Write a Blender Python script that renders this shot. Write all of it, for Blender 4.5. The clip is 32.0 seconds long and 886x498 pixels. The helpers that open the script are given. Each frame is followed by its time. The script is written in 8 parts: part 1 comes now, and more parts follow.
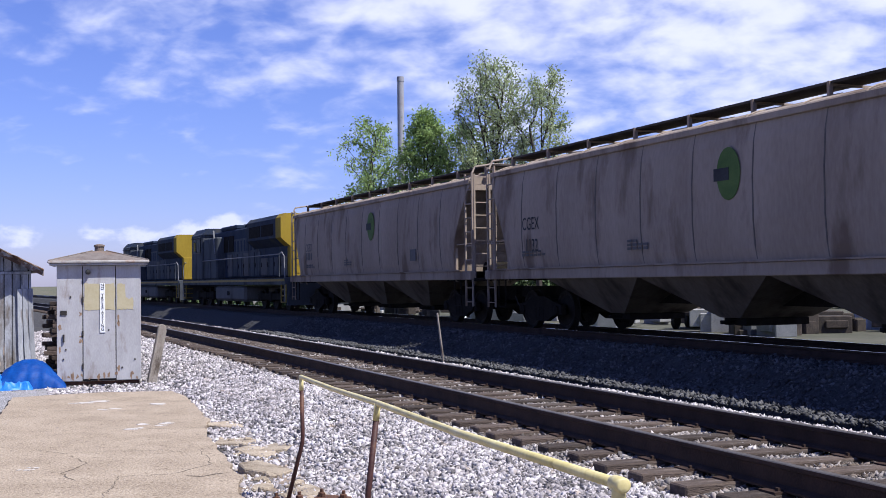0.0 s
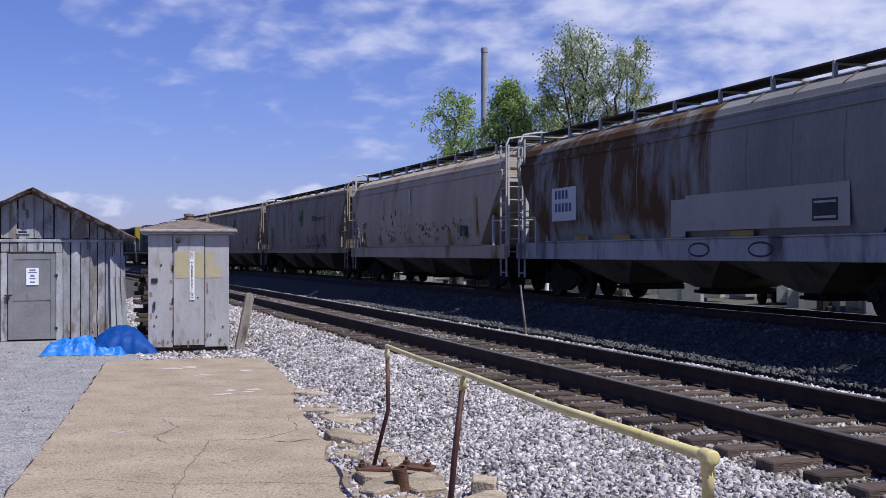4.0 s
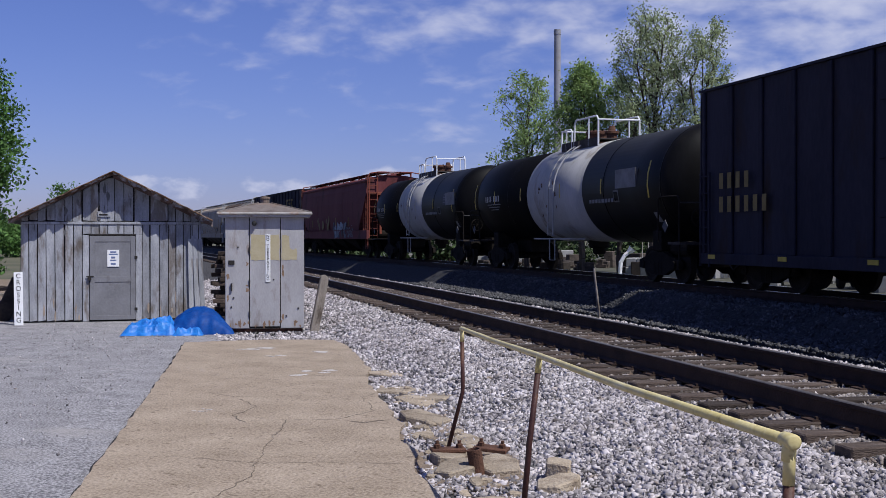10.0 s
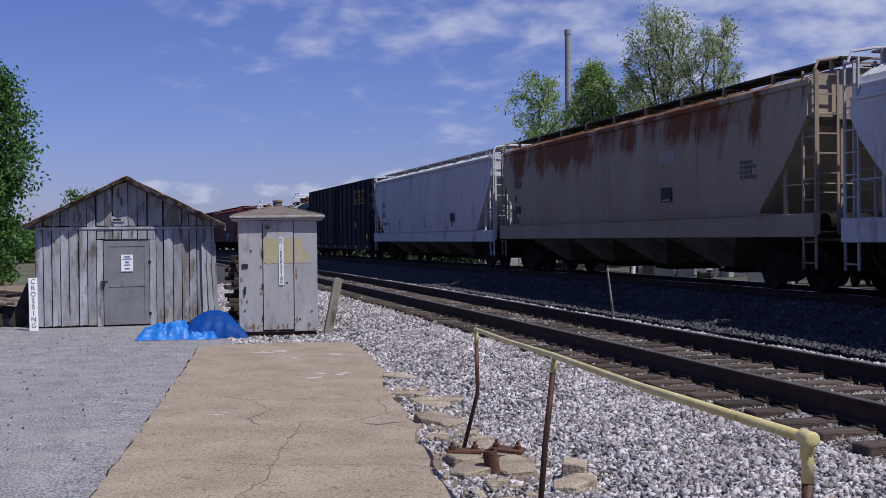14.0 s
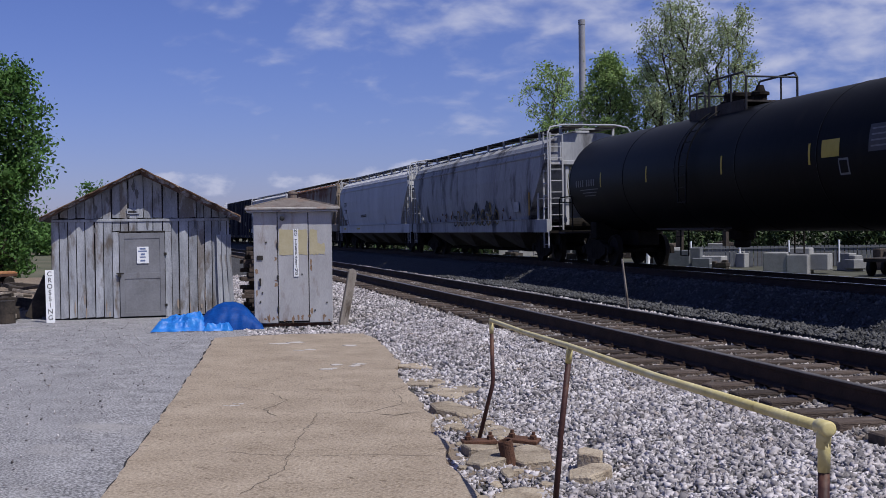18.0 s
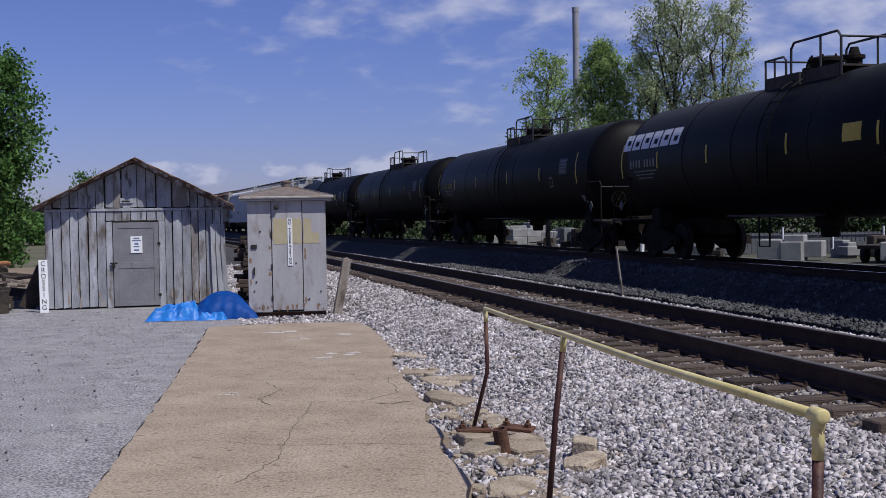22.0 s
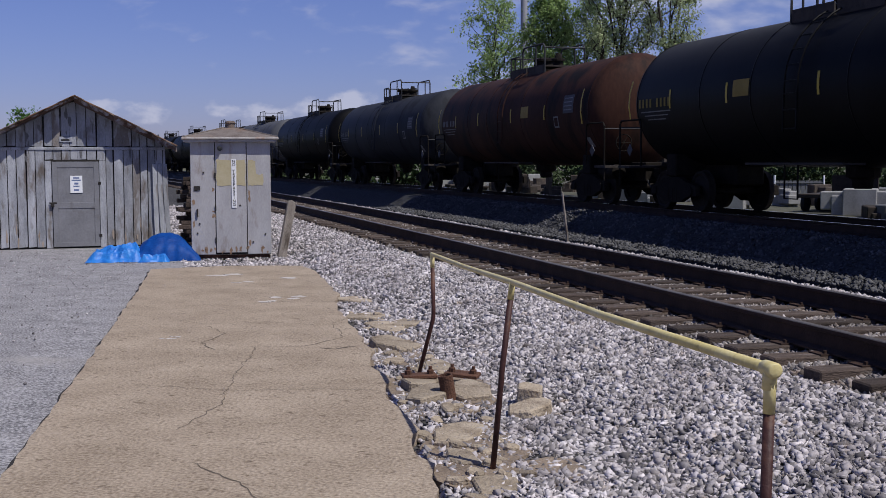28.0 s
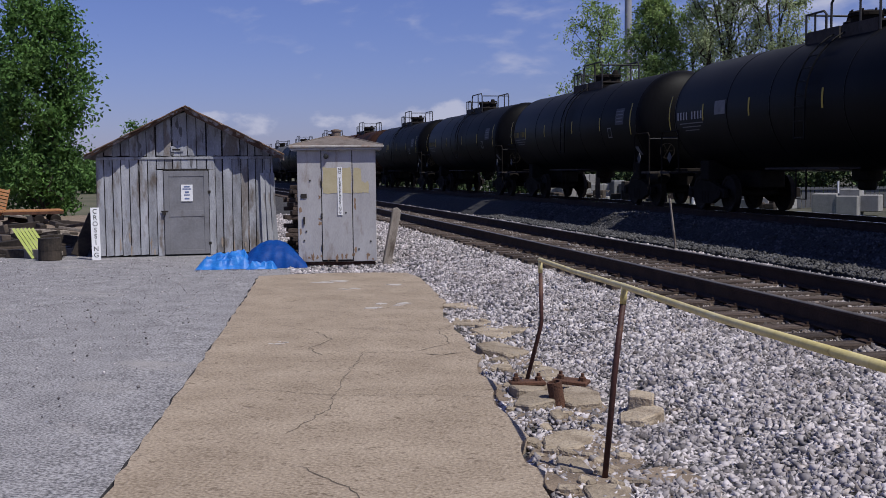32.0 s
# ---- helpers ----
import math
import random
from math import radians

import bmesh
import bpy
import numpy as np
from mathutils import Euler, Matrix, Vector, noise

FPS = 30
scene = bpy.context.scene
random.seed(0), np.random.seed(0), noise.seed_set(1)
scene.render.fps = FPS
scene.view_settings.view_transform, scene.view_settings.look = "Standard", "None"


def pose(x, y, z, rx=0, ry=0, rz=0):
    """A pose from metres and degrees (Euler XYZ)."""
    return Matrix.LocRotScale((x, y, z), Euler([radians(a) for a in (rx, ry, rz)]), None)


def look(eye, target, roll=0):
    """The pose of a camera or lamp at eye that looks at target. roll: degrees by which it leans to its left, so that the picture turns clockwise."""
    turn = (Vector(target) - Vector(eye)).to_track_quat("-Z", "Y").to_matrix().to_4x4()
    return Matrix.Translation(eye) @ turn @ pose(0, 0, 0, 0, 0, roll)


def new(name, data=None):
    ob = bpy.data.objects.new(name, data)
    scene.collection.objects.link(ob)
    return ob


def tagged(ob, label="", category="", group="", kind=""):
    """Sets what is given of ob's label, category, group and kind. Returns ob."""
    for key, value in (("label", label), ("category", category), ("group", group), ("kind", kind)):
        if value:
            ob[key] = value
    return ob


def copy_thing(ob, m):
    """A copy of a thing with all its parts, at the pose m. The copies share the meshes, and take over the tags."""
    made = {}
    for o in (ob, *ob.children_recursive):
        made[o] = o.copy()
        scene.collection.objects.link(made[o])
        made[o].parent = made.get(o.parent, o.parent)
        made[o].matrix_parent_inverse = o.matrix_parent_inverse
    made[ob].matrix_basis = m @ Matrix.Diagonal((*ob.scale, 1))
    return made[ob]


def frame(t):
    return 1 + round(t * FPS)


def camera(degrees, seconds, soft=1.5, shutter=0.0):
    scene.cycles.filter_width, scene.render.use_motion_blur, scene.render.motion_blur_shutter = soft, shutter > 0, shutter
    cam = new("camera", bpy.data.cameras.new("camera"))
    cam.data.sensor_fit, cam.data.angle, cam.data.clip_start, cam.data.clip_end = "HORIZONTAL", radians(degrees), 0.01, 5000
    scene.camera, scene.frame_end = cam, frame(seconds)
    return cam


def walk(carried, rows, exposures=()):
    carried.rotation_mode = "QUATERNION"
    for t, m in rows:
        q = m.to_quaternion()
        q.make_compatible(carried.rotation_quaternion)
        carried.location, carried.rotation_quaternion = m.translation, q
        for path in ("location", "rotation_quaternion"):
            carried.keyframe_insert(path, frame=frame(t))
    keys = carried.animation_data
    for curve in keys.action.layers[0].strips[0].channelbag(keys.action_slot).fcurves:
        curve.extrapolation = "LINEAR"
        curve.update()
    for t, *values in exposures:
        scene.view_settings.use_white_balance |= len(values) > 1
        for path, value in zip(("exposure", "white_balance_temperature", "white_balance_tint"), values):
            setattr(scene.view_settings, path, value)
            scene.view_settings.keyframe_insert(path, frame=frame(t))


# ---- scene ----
LENS = 41.35
cam = camera(LENS, 32.0, soft=0.8)
PATH = [
    (0, (0.039, 0.035, 1.749), (0.044, 2.034, 1.803), -0.7),
    (0.5, (0.033, 0.034, 1.747), (0.007, 2.033, 1.796), -0.3),
    (1, (0.034, 0.031, 1.745), (0.005, 2.031, 1.791), -0.2),
    (1.5, (0.028, 0.037, 1.747), (-0.038, 2.036, 1.779), -0.2),
    (2, (0.017, 0.01, 1.745), (-0.069, 2.008, 1.771), -0.3),
    (2.5, (0.01, -0.014, 1.75), (-0.089, 1.983, 1.77), -0.4),
    (3, (0.014, -0.001, 1.746), (-0.102, 1.995, 1.747), -0.5),
    (3.5, (0.017, 0.01, 1.745), (-0.121, 2.005, 1.748), -0.4),
    (4, (0.01, -0.013, 1.748), (-0.125, 1.983, 1.755), -0.1),
    (4.5, (0.013, -0.004, 1.747), (-0.126, 1.991, 1.765), -0.1),
    (6.5, (0.002, -0.052, 1.752), (-0.16, 1.941, 1.766), -1.2),
    (7, (0.006, -0.046, 1.747), (-0.173, 1.946, 1.775), -0.3),
    (7.5, (0.006, -0.027, 1.742), (-0.173, 1.965, 1.741), -0.2),
    (8, (0.002, -0.034, 1.744), (-0.203, 1.955, 1.72), -0.1),
    (8.5, (-0.01, -0.051, 1.747), (-0.229, 1.937, 1.72), 0.3),
    (9, (-0.003, -0.015, 1.743), (-0.221, 1.972, 1.716), -0.1),
    (9.5, (-0.004, -0.013, 1.742), (-0.243, 1.972, 1.715), -0.3),
    (10, (-0.011, -0.046, 1.747), (-0.268, 1.938, 1.725), 0.0),
    (10.5, (-0.014, -0.044, 1.745), (-0.282, 1.938, 1.739), -0.2),
    (11, (-0.016, -0.048, 1.747), (-0.286, 1.933, 1.735), -0.2),
    (11.5, (-0.02, -0.049, 1.747), (-0.299, 1.931, 1.737), -0.4),
    (12, (-0.017, -0.051, 1.747), (-0.29, 1.93, 1.738), -1.1),
    (12.5, (-0.018, -0.062, 1.747), (-0.3, 1.918, 1.748), -1.4),
    (13, (-0.012, -0.056, 1.741), (-0.289, 1.924, 1.744), -1.8),
    (13.5, (-0.014, -0.046, 1.744), (-0.266, 1.938, 1.725), -1.3),
    (14, (-0.018, -0.043, 1.743), (-0.296, 1.937, 1.724), -0.6),
    (14.5, (-0.016, -0.038, 1.74), (-0.287, 1.944, 1.727), -1.1),
    (16.5, (-0.018, -0.032, 1.741), (-0.313, 1.945, 1.699), -1.5),
    (17, (-0.016, -0.031, 1.74), (-0.312, 1.947, 1.696), -1.8),
    (17.5, (-0.018, -0.039, 1.741), (-0.319, 1.938, 1.707), -1.3),
    (18, (-0.022, -0.058, 1.743), (-0.324, 1.918, 1.709), -0.8),
    (18.5, (-0.021, -0.065, 1.744), (-0.319, 1.912, 1.711), -0.8),
    (19, (-0.017, -0.059, 1.743), (-0.32, 1.917, 1.701), -1.0),
    (19.5, (-0.017, -0.069, 1.744), (-0.327, 1.907, 1.696), -1.2),
    (20, (-0.019, -0.065, 1.743), (-0.328, 1.91, 1.698), -1.0),
    (20.5, (-0.013, -0.063, 1.743), (-0.326, 1.912, 1.708), -1.3),
    (21, (-0.009, -0.044, 1.739), (-0.32, 1.931, 1.695), -1.4),
    (21.5, (-0.015, -0.051, 1.743), (-0.32, 1.925, 1.692), -1.2),
    (22, (-0.02, -0.043, 1.744), (-0.313, 1.935, 1.69), -1.0),
    (22.5, (-0.025, -0.035, 1.741), (-0.346, 1.938, 1.677), -0.4),
    (23, (-0.03, -0.027, 1.739), (-0.334, 1.949, 1.676), -0.1),
    (23.5, (-0.022, -0.014, 1.75), (-0.329, 1.961, 1.676), 0.1),
    (24, (-0.032, -0.06, 1.743), (-0.365, 1.911, 1.68), 0.1),
    (24.5, (-0.029, -0.034, 1.75), (-0.351, 1.938, 1.652), 0.4),
    (26.5, (-0.026, 0.0, 1.753), (-0.302, 1.979, 1.653), 0.6),
    (27, (-0.049, -0.061, 1.763), (-0.274, 1.924, 1.664), 0.9),
    (27.5, (-0.071, -0.023, 1.75), (-0.314, 1.959, 1.635), 1.5),
    (28, (-0.051, 0.043, 1.755), (-0.251, 2.027, 1.604), -0.2),
    (28.5, (-0.077, -0.004, 1.77), (-0.357, 1.97, 1.605), -0.5),
    (29, (-0.096, 0.079, 1.734), (-0.44, 2.046, 1.613), -0.9),
    (29.5, (-0.091, 0.096, 1.724), (-0.441, 2.061, 1.603), -1.3),
    (30, (-0.088, 0.126, 1.729), (-0.451, 2.088, 1.595), -1.0),
    (30.5, (-0.088, 0.148, 1.716), (-0.471, 2.105, 1.57), -0.8),
    (31, (-0.093, 0.132, 1.72), (-0.479, 2.089, 1.581), -0.5),
    (31.5, (-0.103, 0.133, 1.72), (-0.48, 2.092, 1.58), -0.7),
    (32, (-0.103, 0.132, 1.719), (-0.476, 2.092, 1.584), -0.6),
]
EXPOSURES = [(0.0, 0.56, 6100, 10), (2.0, 0.31, 6100, 10), (5.0, 0.11, 6100, 10), (9.0, -0.08, 6100, 10), (20.0, -0.24, 6150, 10), (32.0, -0.31, 6300, 10)]
walk(cam, [(t, look(eye, target, roll)) for t, eye, target, roll in PATH], EXPOSURES)

# ---------------------------------------------------------------- the plan
AZ = 20.58           # heading of the tracks at the camera, degrees left of +y
BEND = 0.00093       # curvature of the line ahead, per metre
BEND_END = 100.0     # where the curve ends
MAIN = 13.55         # distance of the main track's centre line
SIDE = 5.93          # distance of the siding's centre line
RAIL_MAIN = 0.565    # rail tops
RAIL_SIDE = 0.453


def track(s, off):
    """Place and heading (degrees) on a line off metres to the right of the eye, s metres along the railway."""
    c = min(max(s, 0.0), BEND_END)
    turn = BEND * c
    x, y = (1 - math.cos(turn)) / BEND if c else 0.0, math.sin(turn) / BEND if c else 0.0
    if s > BEND_END:
        x, y = x + (s - BEND_END) * math.sin(turn), y + (s - BEND_END) * math.cos(turn)
    elif s < 0:
        y = s
    # x is the shift to the left; then the offset to the right of the heading
    px, py = -x + off * math.cos(turn), y + off * math.sin(turn)
    a = radians(AZ)
    return (px * math.cos(a) - py * math.sin(a), px * math.sin(a) + py * math.cos(a), AZ + math.degrees(turn))


# ---------------------------------------------------------------- light
SUN_AZ, SUN_EL = -122.0, 57.0   # degrees left of +y, degrees up
world = bpy.data.worlds.new("sky")
scene.world = world
world.use_nodes = True


def sky_nodes():
    nt = world.node_tree
    nt.nodes.clear()
    N = nt.nodes.new
    L = nt.links.new
    out, bg = N("ShaderNodeOutputWorld"), N("ShaderNodeBackground")
    sky = N("ShaderNodeTexSky")
    sky.sky_type, sky.sun_disc = "NISHITA", False
    sky.sun_elevation, sky.sun_rotation = radians(SUN_EL), radians(-SUN_AZ)
    sky.air_density, sky.dust_density, sky.ozone_density = 1.0, 0.35, 2.2
    tc, sep = N("ShaderNodeTexCoord"), N("ShaderNodeSeparateXYZ")
    L(tc.outputs["Generated"], sep.inputs[0])
    # a high broken layer: direction divided by its height
    def math_node(op, x, y=None, c=None):
        n = N("ShaderNodeMath"); n.operation = op
        for i, v in enumerate((x, y, c)):
            if v is None:
                continue
            if isinstance(v, (int, float)):
                n.inputs[i].default_value = v
            else:
                L(v, n.inputs[i])
        return n.outputs[0]
    za = math_node("ADD", math_node("MAXIMUM", sep.outputs["Z"], 0.0), 0.36)
    cb = N("ShaderNodeCombineXYZ")
    L(za, cb.inputs[0]); L(za, cb.inputs[1]); cb.inputs[2].default_value = 1.0
    dv = N("ShaderNodeVectorMath"); dv.operation = "DIVIDE"
    L(tc.outputs["Generated"], dv.inputs[0]); L(cb.outputs[0], dv.inputs[1])
    mp = N("ShaderNodeMapping"); mp.inputs["Location"].default_value = CLOUD_SHIFT; mp.inputs["Rotation"].default_value = (0, 0, radians(24)); mp.inputs["Scale"].default_value = (1.0, 1.1, 0.0)
    L(dv.outputs[0], mp.inputs["Vector"])

    def cloud_noise(scale, detail, rough, warp=0.0):
        n = N("ShaderNodeTexNoise")
        n.inputs["Scale"].default_value, n.inputs["Detail"].default_value, n.inputs["Roughness"].default_value, n.inputs["Distortion"].default_value = scale, detail, rough, warp
        L(mp.outputs[0], n.inputs["Vector"])
        return n.outputs["Fac"]
    cells, wisps, large = cloud_noise(11.0, 4.0, 0.5, 0.2), cloud_noise(4.2, 6.0, 0.6, 0.6), cloud_noise(2.0, 2.0, 0.5)
    # thin towards the left and the horizon, fullest half-way up on the right
    z = sep.outputs["Z"]
    rise = math_node("SUBTRACT", math_node("MULTIPLY", math_node("MINIMUM", z, 0.30), 1.55), math_node("MULTIPLY", math_node("MAXIMUM", math_node("SUBTRACT", z, 0.40), 0.0), 0.8))
    lean = math_node("MULTIPLY_ADD", math_node("MINIMUM", sep.outputs["X"], 0.03), 0.80, math_node("MULTIPLY", math_node("MINIMUM", sep.outputs["Y"], 0.4), 0.4))
    dens = math_node("ADD", math_node("ADD", math_node("MULTIPLY", cells, 0.95), math_node("MULTIPLY", wisps, 0.45)), math_node("ADD", math_node("MULTIPLY", large, 0.40), math_node("ADD", rise, lean)))
    ramp = N("ShaderNodeValToRGB")
    ramp.color_ramp.interpolation = "EASE"
    ramp.color_ramp.elements[0].position, ramp.color_ramp.elements[1].position = CLOUD_RANGE
    ramp.color_ramp.elements[0].color, ramp.color_ramp.elements[1].color = (0, 0, 0, 1), (0.92, 0.92, 0.92, 1)
    L(math_node("MULTIPLY", dens, 0.56), ramp.inputs[0])
    # cumulus heads along the horizon: one bank over the line, small puffs to its left
    mp2 = N("ShaderNodeMapping"); mp2.inputs["Scale"].default_value = (1.0, 1.0, 1.7)
    L(tc.outputs["Generated"], mp2.inputs["Vector"])
    low = N("ShaderNodeTexNoise"); low.inputs["Scale"].default_value, low.inputs["Detail"].default_value, low.inputs["Roughness"].default_value = 22.0, 5.0, 0.55
    L(mp2.outputs[0], low.inputs["Vector"])

    def square(v, centre, half):
        q = math_node("DIVIDE", math_node("SUBTRACT", v, centre), half)
        return math_node("MULTIPLY", q, q)
    bank = math_node("SUBTRACT", 1.0, math_node("ADD", square(sep.outputs["X"], -0.168, 0.062), square(z, 0.040, 0.022)))
    puffs = math_node("SUBTRACT", 0.25, math_node("ADD", square(sep.outputs["X"], -0.30, 0.16), square(z, 0.040, 0.016)))
    lowd = math_node("MULTIPLY_ADD", math_node("MAXIMUM", math_node("MAXIMUM", bank, puffs), -2.0), 0.22, low.outputs["Fac"])
    ramp2 = N("ShaderNodeValToRGB")
    ramp2.color_ramp.interpolation = "EASE"
    ramp2.color_ramp.elements[0].position, ramp2.color_ramp.elements[1].position = 0.55, 0.72
    ramp2.color_ramp.elements[1].color = (0.72, 0.72, 0.72, 1)
    L(lowd, ramp2.inputs[0])
    cover = math_node("MAXIMUM", ramp.outputs[0], ramp2.outputs[0])
    mix = N("ShaderNodeMix"); mix.data_type = "RGBA"
    L(cover, mix.inputs["Factor"])
    tint = N("ShaderNodeMix"); tint.data_type = "RGBA"; tint.blend_type = "MULTIPLY"; tint.inputs["Factor"].default_value = 1.0
    tint.inputs["B"].default_value = SKY_TINT
    L(sky.outputs[0], tint.inputs["A"])
    L(tint.outputs["Result"], mix.inputs["A"])
    mix.inputs["B"].default_value = CLOUD_COLOUR
    L(mix.outputs["Result"], bg.inputs["Color"])
    bg.inputs["Strength"].default_value = 0.052
    L(bg.outputs[0], out.inputs["Surface"])


CLOUD_SHIFT = (3.1, 1.4, 0.0)
CLOUD_RANGE = (0.60, 0.90)
CLOUD_COLOUR = (12.4, 12.5, 15.2, 1)
SKY_TINT = (1.12, 1.12, 1.93, 1)
sky_nodes()
sun = new("sun", bpy.data.lights.new("sun", "SUN"))
sun.data.energy, sun.data.angle, sun.data.color = 5.0, radians(0.53), (1.0, 0.95, 0.88)
_a, _e = radians(SUN_AZ), radians(SUN_EL)
sun.matrix_world = look((-60 * math.sin(_a) * math.cos(_e), 60 * math.cos(_a) * math.cos(_e), 60 * math.sin(_e)), (0, 0, 0))

# ---------------------------------------------------------------- materials


def material(name, a, b, rough=0.8, metal=0.0, scale=3.0, fine=40.0, bump=0.15, stain=None, stain_amount=0.45, stretch=(1, 1, 1), spread=(0.35, 0.65), spec=0.3, random_tone=0.0, coords="Object", emit=None, stain_scale=None, island=False, grain=0.35, zone=None, glow=0.0):
    """Two tones in large patches, fine grain, stains of a third colour and a relief."""
    m = bpy.data.materials.new(name)
    m.use_nodes = True
    nt = m.node_tree
    N, L = nt.nodes.new, nt.links.new
    p = nt.nodes["Principled BSDF"]
    p.inputs["Roughness"].default_value, p.inputs["Metallic"].default_value = rough, metal
    p.inputs["Specular IOR Level"].default_value = spec
    tc, mp = N("ShaderNodeTexCoord"), N("ShaderNodeMapping")
    L(tc.outputs[coords], mp.inputs["Vector"])
    mp.inputs["Scale"].default_value = stretch
    n1, n2 = N("ShaderNodeTexNoise"), N("ShaderNodeTexNoise")
    n1.inputs["Scale"].default_value, n1.inputs["Detail"].default_value = scale, 5.0
    n2.inputs["Scale"].default_value, n2.inputs["Detail"].default_value = fine, 3.0
    L(mp.outputs[0], n1.inputs["Vector"]); L(mp.outputs[0], n2.inputs["Vector"])
    r = N("ShaderNodeValToRGB")
    r.color_ramp.elements[0].position, r.color_ramp.elements[1].position = spread
    r.color_ramp.elements[0].color, r.color_ramp.elements[1].color = (*a, 1), (*b, 1)
    mixf = N("ShaderNodeMath"); mixf.operation = "MULTIPLY_ADD"; mixf.inputs[1].default_value = grain
    L(n2.outputs["Fac"], mixf.inputs[0])
    sub = N("ShaderNodeMath"); sub.operation = "MULTIPLY"; sub.inputs[1].default_value = 1.0 - grain
    L(n1.outputs["Fac"], sub.inputs[0]); L(sub.outputs[0], mixf.inputs[2])
    L(mixf.outputs[0], r.inputs[0])
    colour = r.outputs[0]
    if stain:
        n3 = N("ShaderNodeTexNoise")
        n3.inputs["Scale"].default_value, n3.inputs["Detail"].default_value, n3.inputs["Roughness"].default_value = stain_scale or scale * 0.7, 7.0, 0.6
        mp3 = N("ShaderNodeMapping"); mp3.inputs["Location"].default_value = (7.3, 2.1, 5.5); mp3.inputs["Scale"].default_value = stretch
        L(tc.outputs[coords], mp3.inputs["Vector"]); L(mp3.outputs[0], n3.inputs["Vector"])
        sr = N("ShaderNodeValToRGB")
        sr.color_ramp.elements[0].position, sr.color_ramp.elements[1].position = 0.66 - stain_amount * 0.3, 0.80 - stain_amount * 0.3
        amount = n3.outputs["Fac"]
        if zone:
            # the stain keeps to a stretch of the thing: (y from, y to, z from, z to), fading over half a metre
            sp = N("ShaderNodeSeparateXYZ"); L(tc.outputs["Object"], sp.inputs[0])
            for axis, (lo, hi) in (("Y", zone[:2]), ("Z", zone[2:])):
                for edge, sign in ((lo, 1.0), (hi, -1.0)):
                    rg = N("ShaderNodeMapRange")
                    rg.inputs["From Min"].default_value, rg.inputs["From Max"].default_value = edge - 0.5 * sign, edge + 0.5 * sign
                    rg.inputs["To Min"].default_value, rg.inputs["To Max"].default_value = -0.30, 0.0
                    L(sp.outputs[axis], rg.inputs["Value"])
                    ad = N("ShaderNodeMath"); L(amount, ad.inputs[0]); L(rg.outputs[0], ad.inputs[1])
                    amount = ad.outputs[0]
        L(amount, sr.inputs[0])
        mx = N("ShaderNodeMix"); mx.data_type = "RGBA"
        L(sr.outputs[0], mx.inputs["Factor"]); L(colour, mx.inputs["A"]); mx.inputs["B"].default_value = (*stain, 1)
        colour = mx.outputs["Result"]
    if random_tone:
        if island:
            oi = N("ShaderNodeNewGeometry"); rnd = oi.outputs["Random Per Island"]
        else:
            oi = N("ShaderNodeObjectInfo"); rnd = oi.outputs["Random"]
        mr = N("ShaderNodeMapRange"); mr.inputs["To Min"].default_value, mr.inputs["To Max"].default_value = 1 - random_tone, 1 + random_tone
        L(rnd, mr.inputs["Value"])
        hs = N("ShaderNodeHueSaturation"); L(mr.outputs[0], hs.inputs["Value"]); L(colour, hs.inputs["Color"])
        colour = hs.outputs[0]
    L(colour, p.inputs["Base Color"])
    if bump:
        bp = N("ShaderNodeBump"); bp.inputs["Strength"].default_value = min(1.0, bump); bp.inputs["Distance"].default_value = 0.02
        L(n2.outputs["Fac"], bp.inputs["Height"]); L(bp.outputs[0], p.inputs["Normal"])
    if glow:
        # light passes through thin leaves
        tl, ms = N("ShaderNodeBsdfTranslucent"), N("ShaderNodeMixShader")
        ms.inputs[0].default_value = glow
        L(colour, tl.inputs["Color"]); L(p.outputs[0], ms.inputs[1]); L(tl.outputs[0], ms.inputs[2])
        L(ms.outputs[0], nt.nodes["Material Output"].inputs["Surface"])
    if emit:
        p.inputs["Emission Color"].default_value, p.inputs["Emission Strength"].default_value = (*emit[0], 1), emit[1]
    return m


STONE = material("limestone_ballast", (0.214, 0.192, 0.194), (0.479, 0.445, 0.444), 0.9, scale=2.5, fine=40, bump=0.1, random_tone=0.70, island=True, stain=(0.25, 0.20, 0.16), stain_amount=0.28, stain_scale=7)
STONE_TRACK = material("rusty_track_ballast", (0.126, 0.108, 0.0991), (0.353, 0.319, 0.302), 0.9, scale=2.5, fine=40, bump=0.1, random_tone=0.6, island=True, stain=(0.12, 0.085, 0.06), stain_amount=0.5, stain_scale=3)
# Main line stones: the train's shadow is put into their colour.
STONE_SHADED = material("train_shaded_ballast", (0.0375, 0.0368, 0.0375), (0.12, 0.118, 0.12), 0.9, scale=2.0, fine=60, bump=0.1, random_tone=0.5, island=True)
# Bed colour kept dark to paint the shade in gaps between stones.
BALLAST = material("gap_shaded_bed", (0.018, 0.017, 0.016), (0.09, 0.086, 0.085), 0.95, scale=14, fine=45, bump=1.0, stain=(0.12, 0.10, 0.08), stain_amount=0.1)
# Bed on the main line's side, darkened for the train's shadow.
BALLAST_SHADED = material("train_shaded_bed", (0.015, 0.015, 0.015), (0.06, 0.0592, 0.06), 0.95, scale=14, fine=45, bump=1.0)
EARTH = material("far_ground", (0.06, 0.065, 0.035), (0.14, 0.13, 0.085), 0.95, scale=0.15, fine=6, bump=0.4)
LOT = material("grey_gravel_lot", (0.109, 0.105, 0.109), (0.395, 0.382, 0.386), 0.95, scale=2.4, fine=46, bump=1.0, grain=0.80, spread=(0.38, 0.62), stain=(0.33, 0.31, 0.295), stain_amount=0.28, stain_scale=0.6)
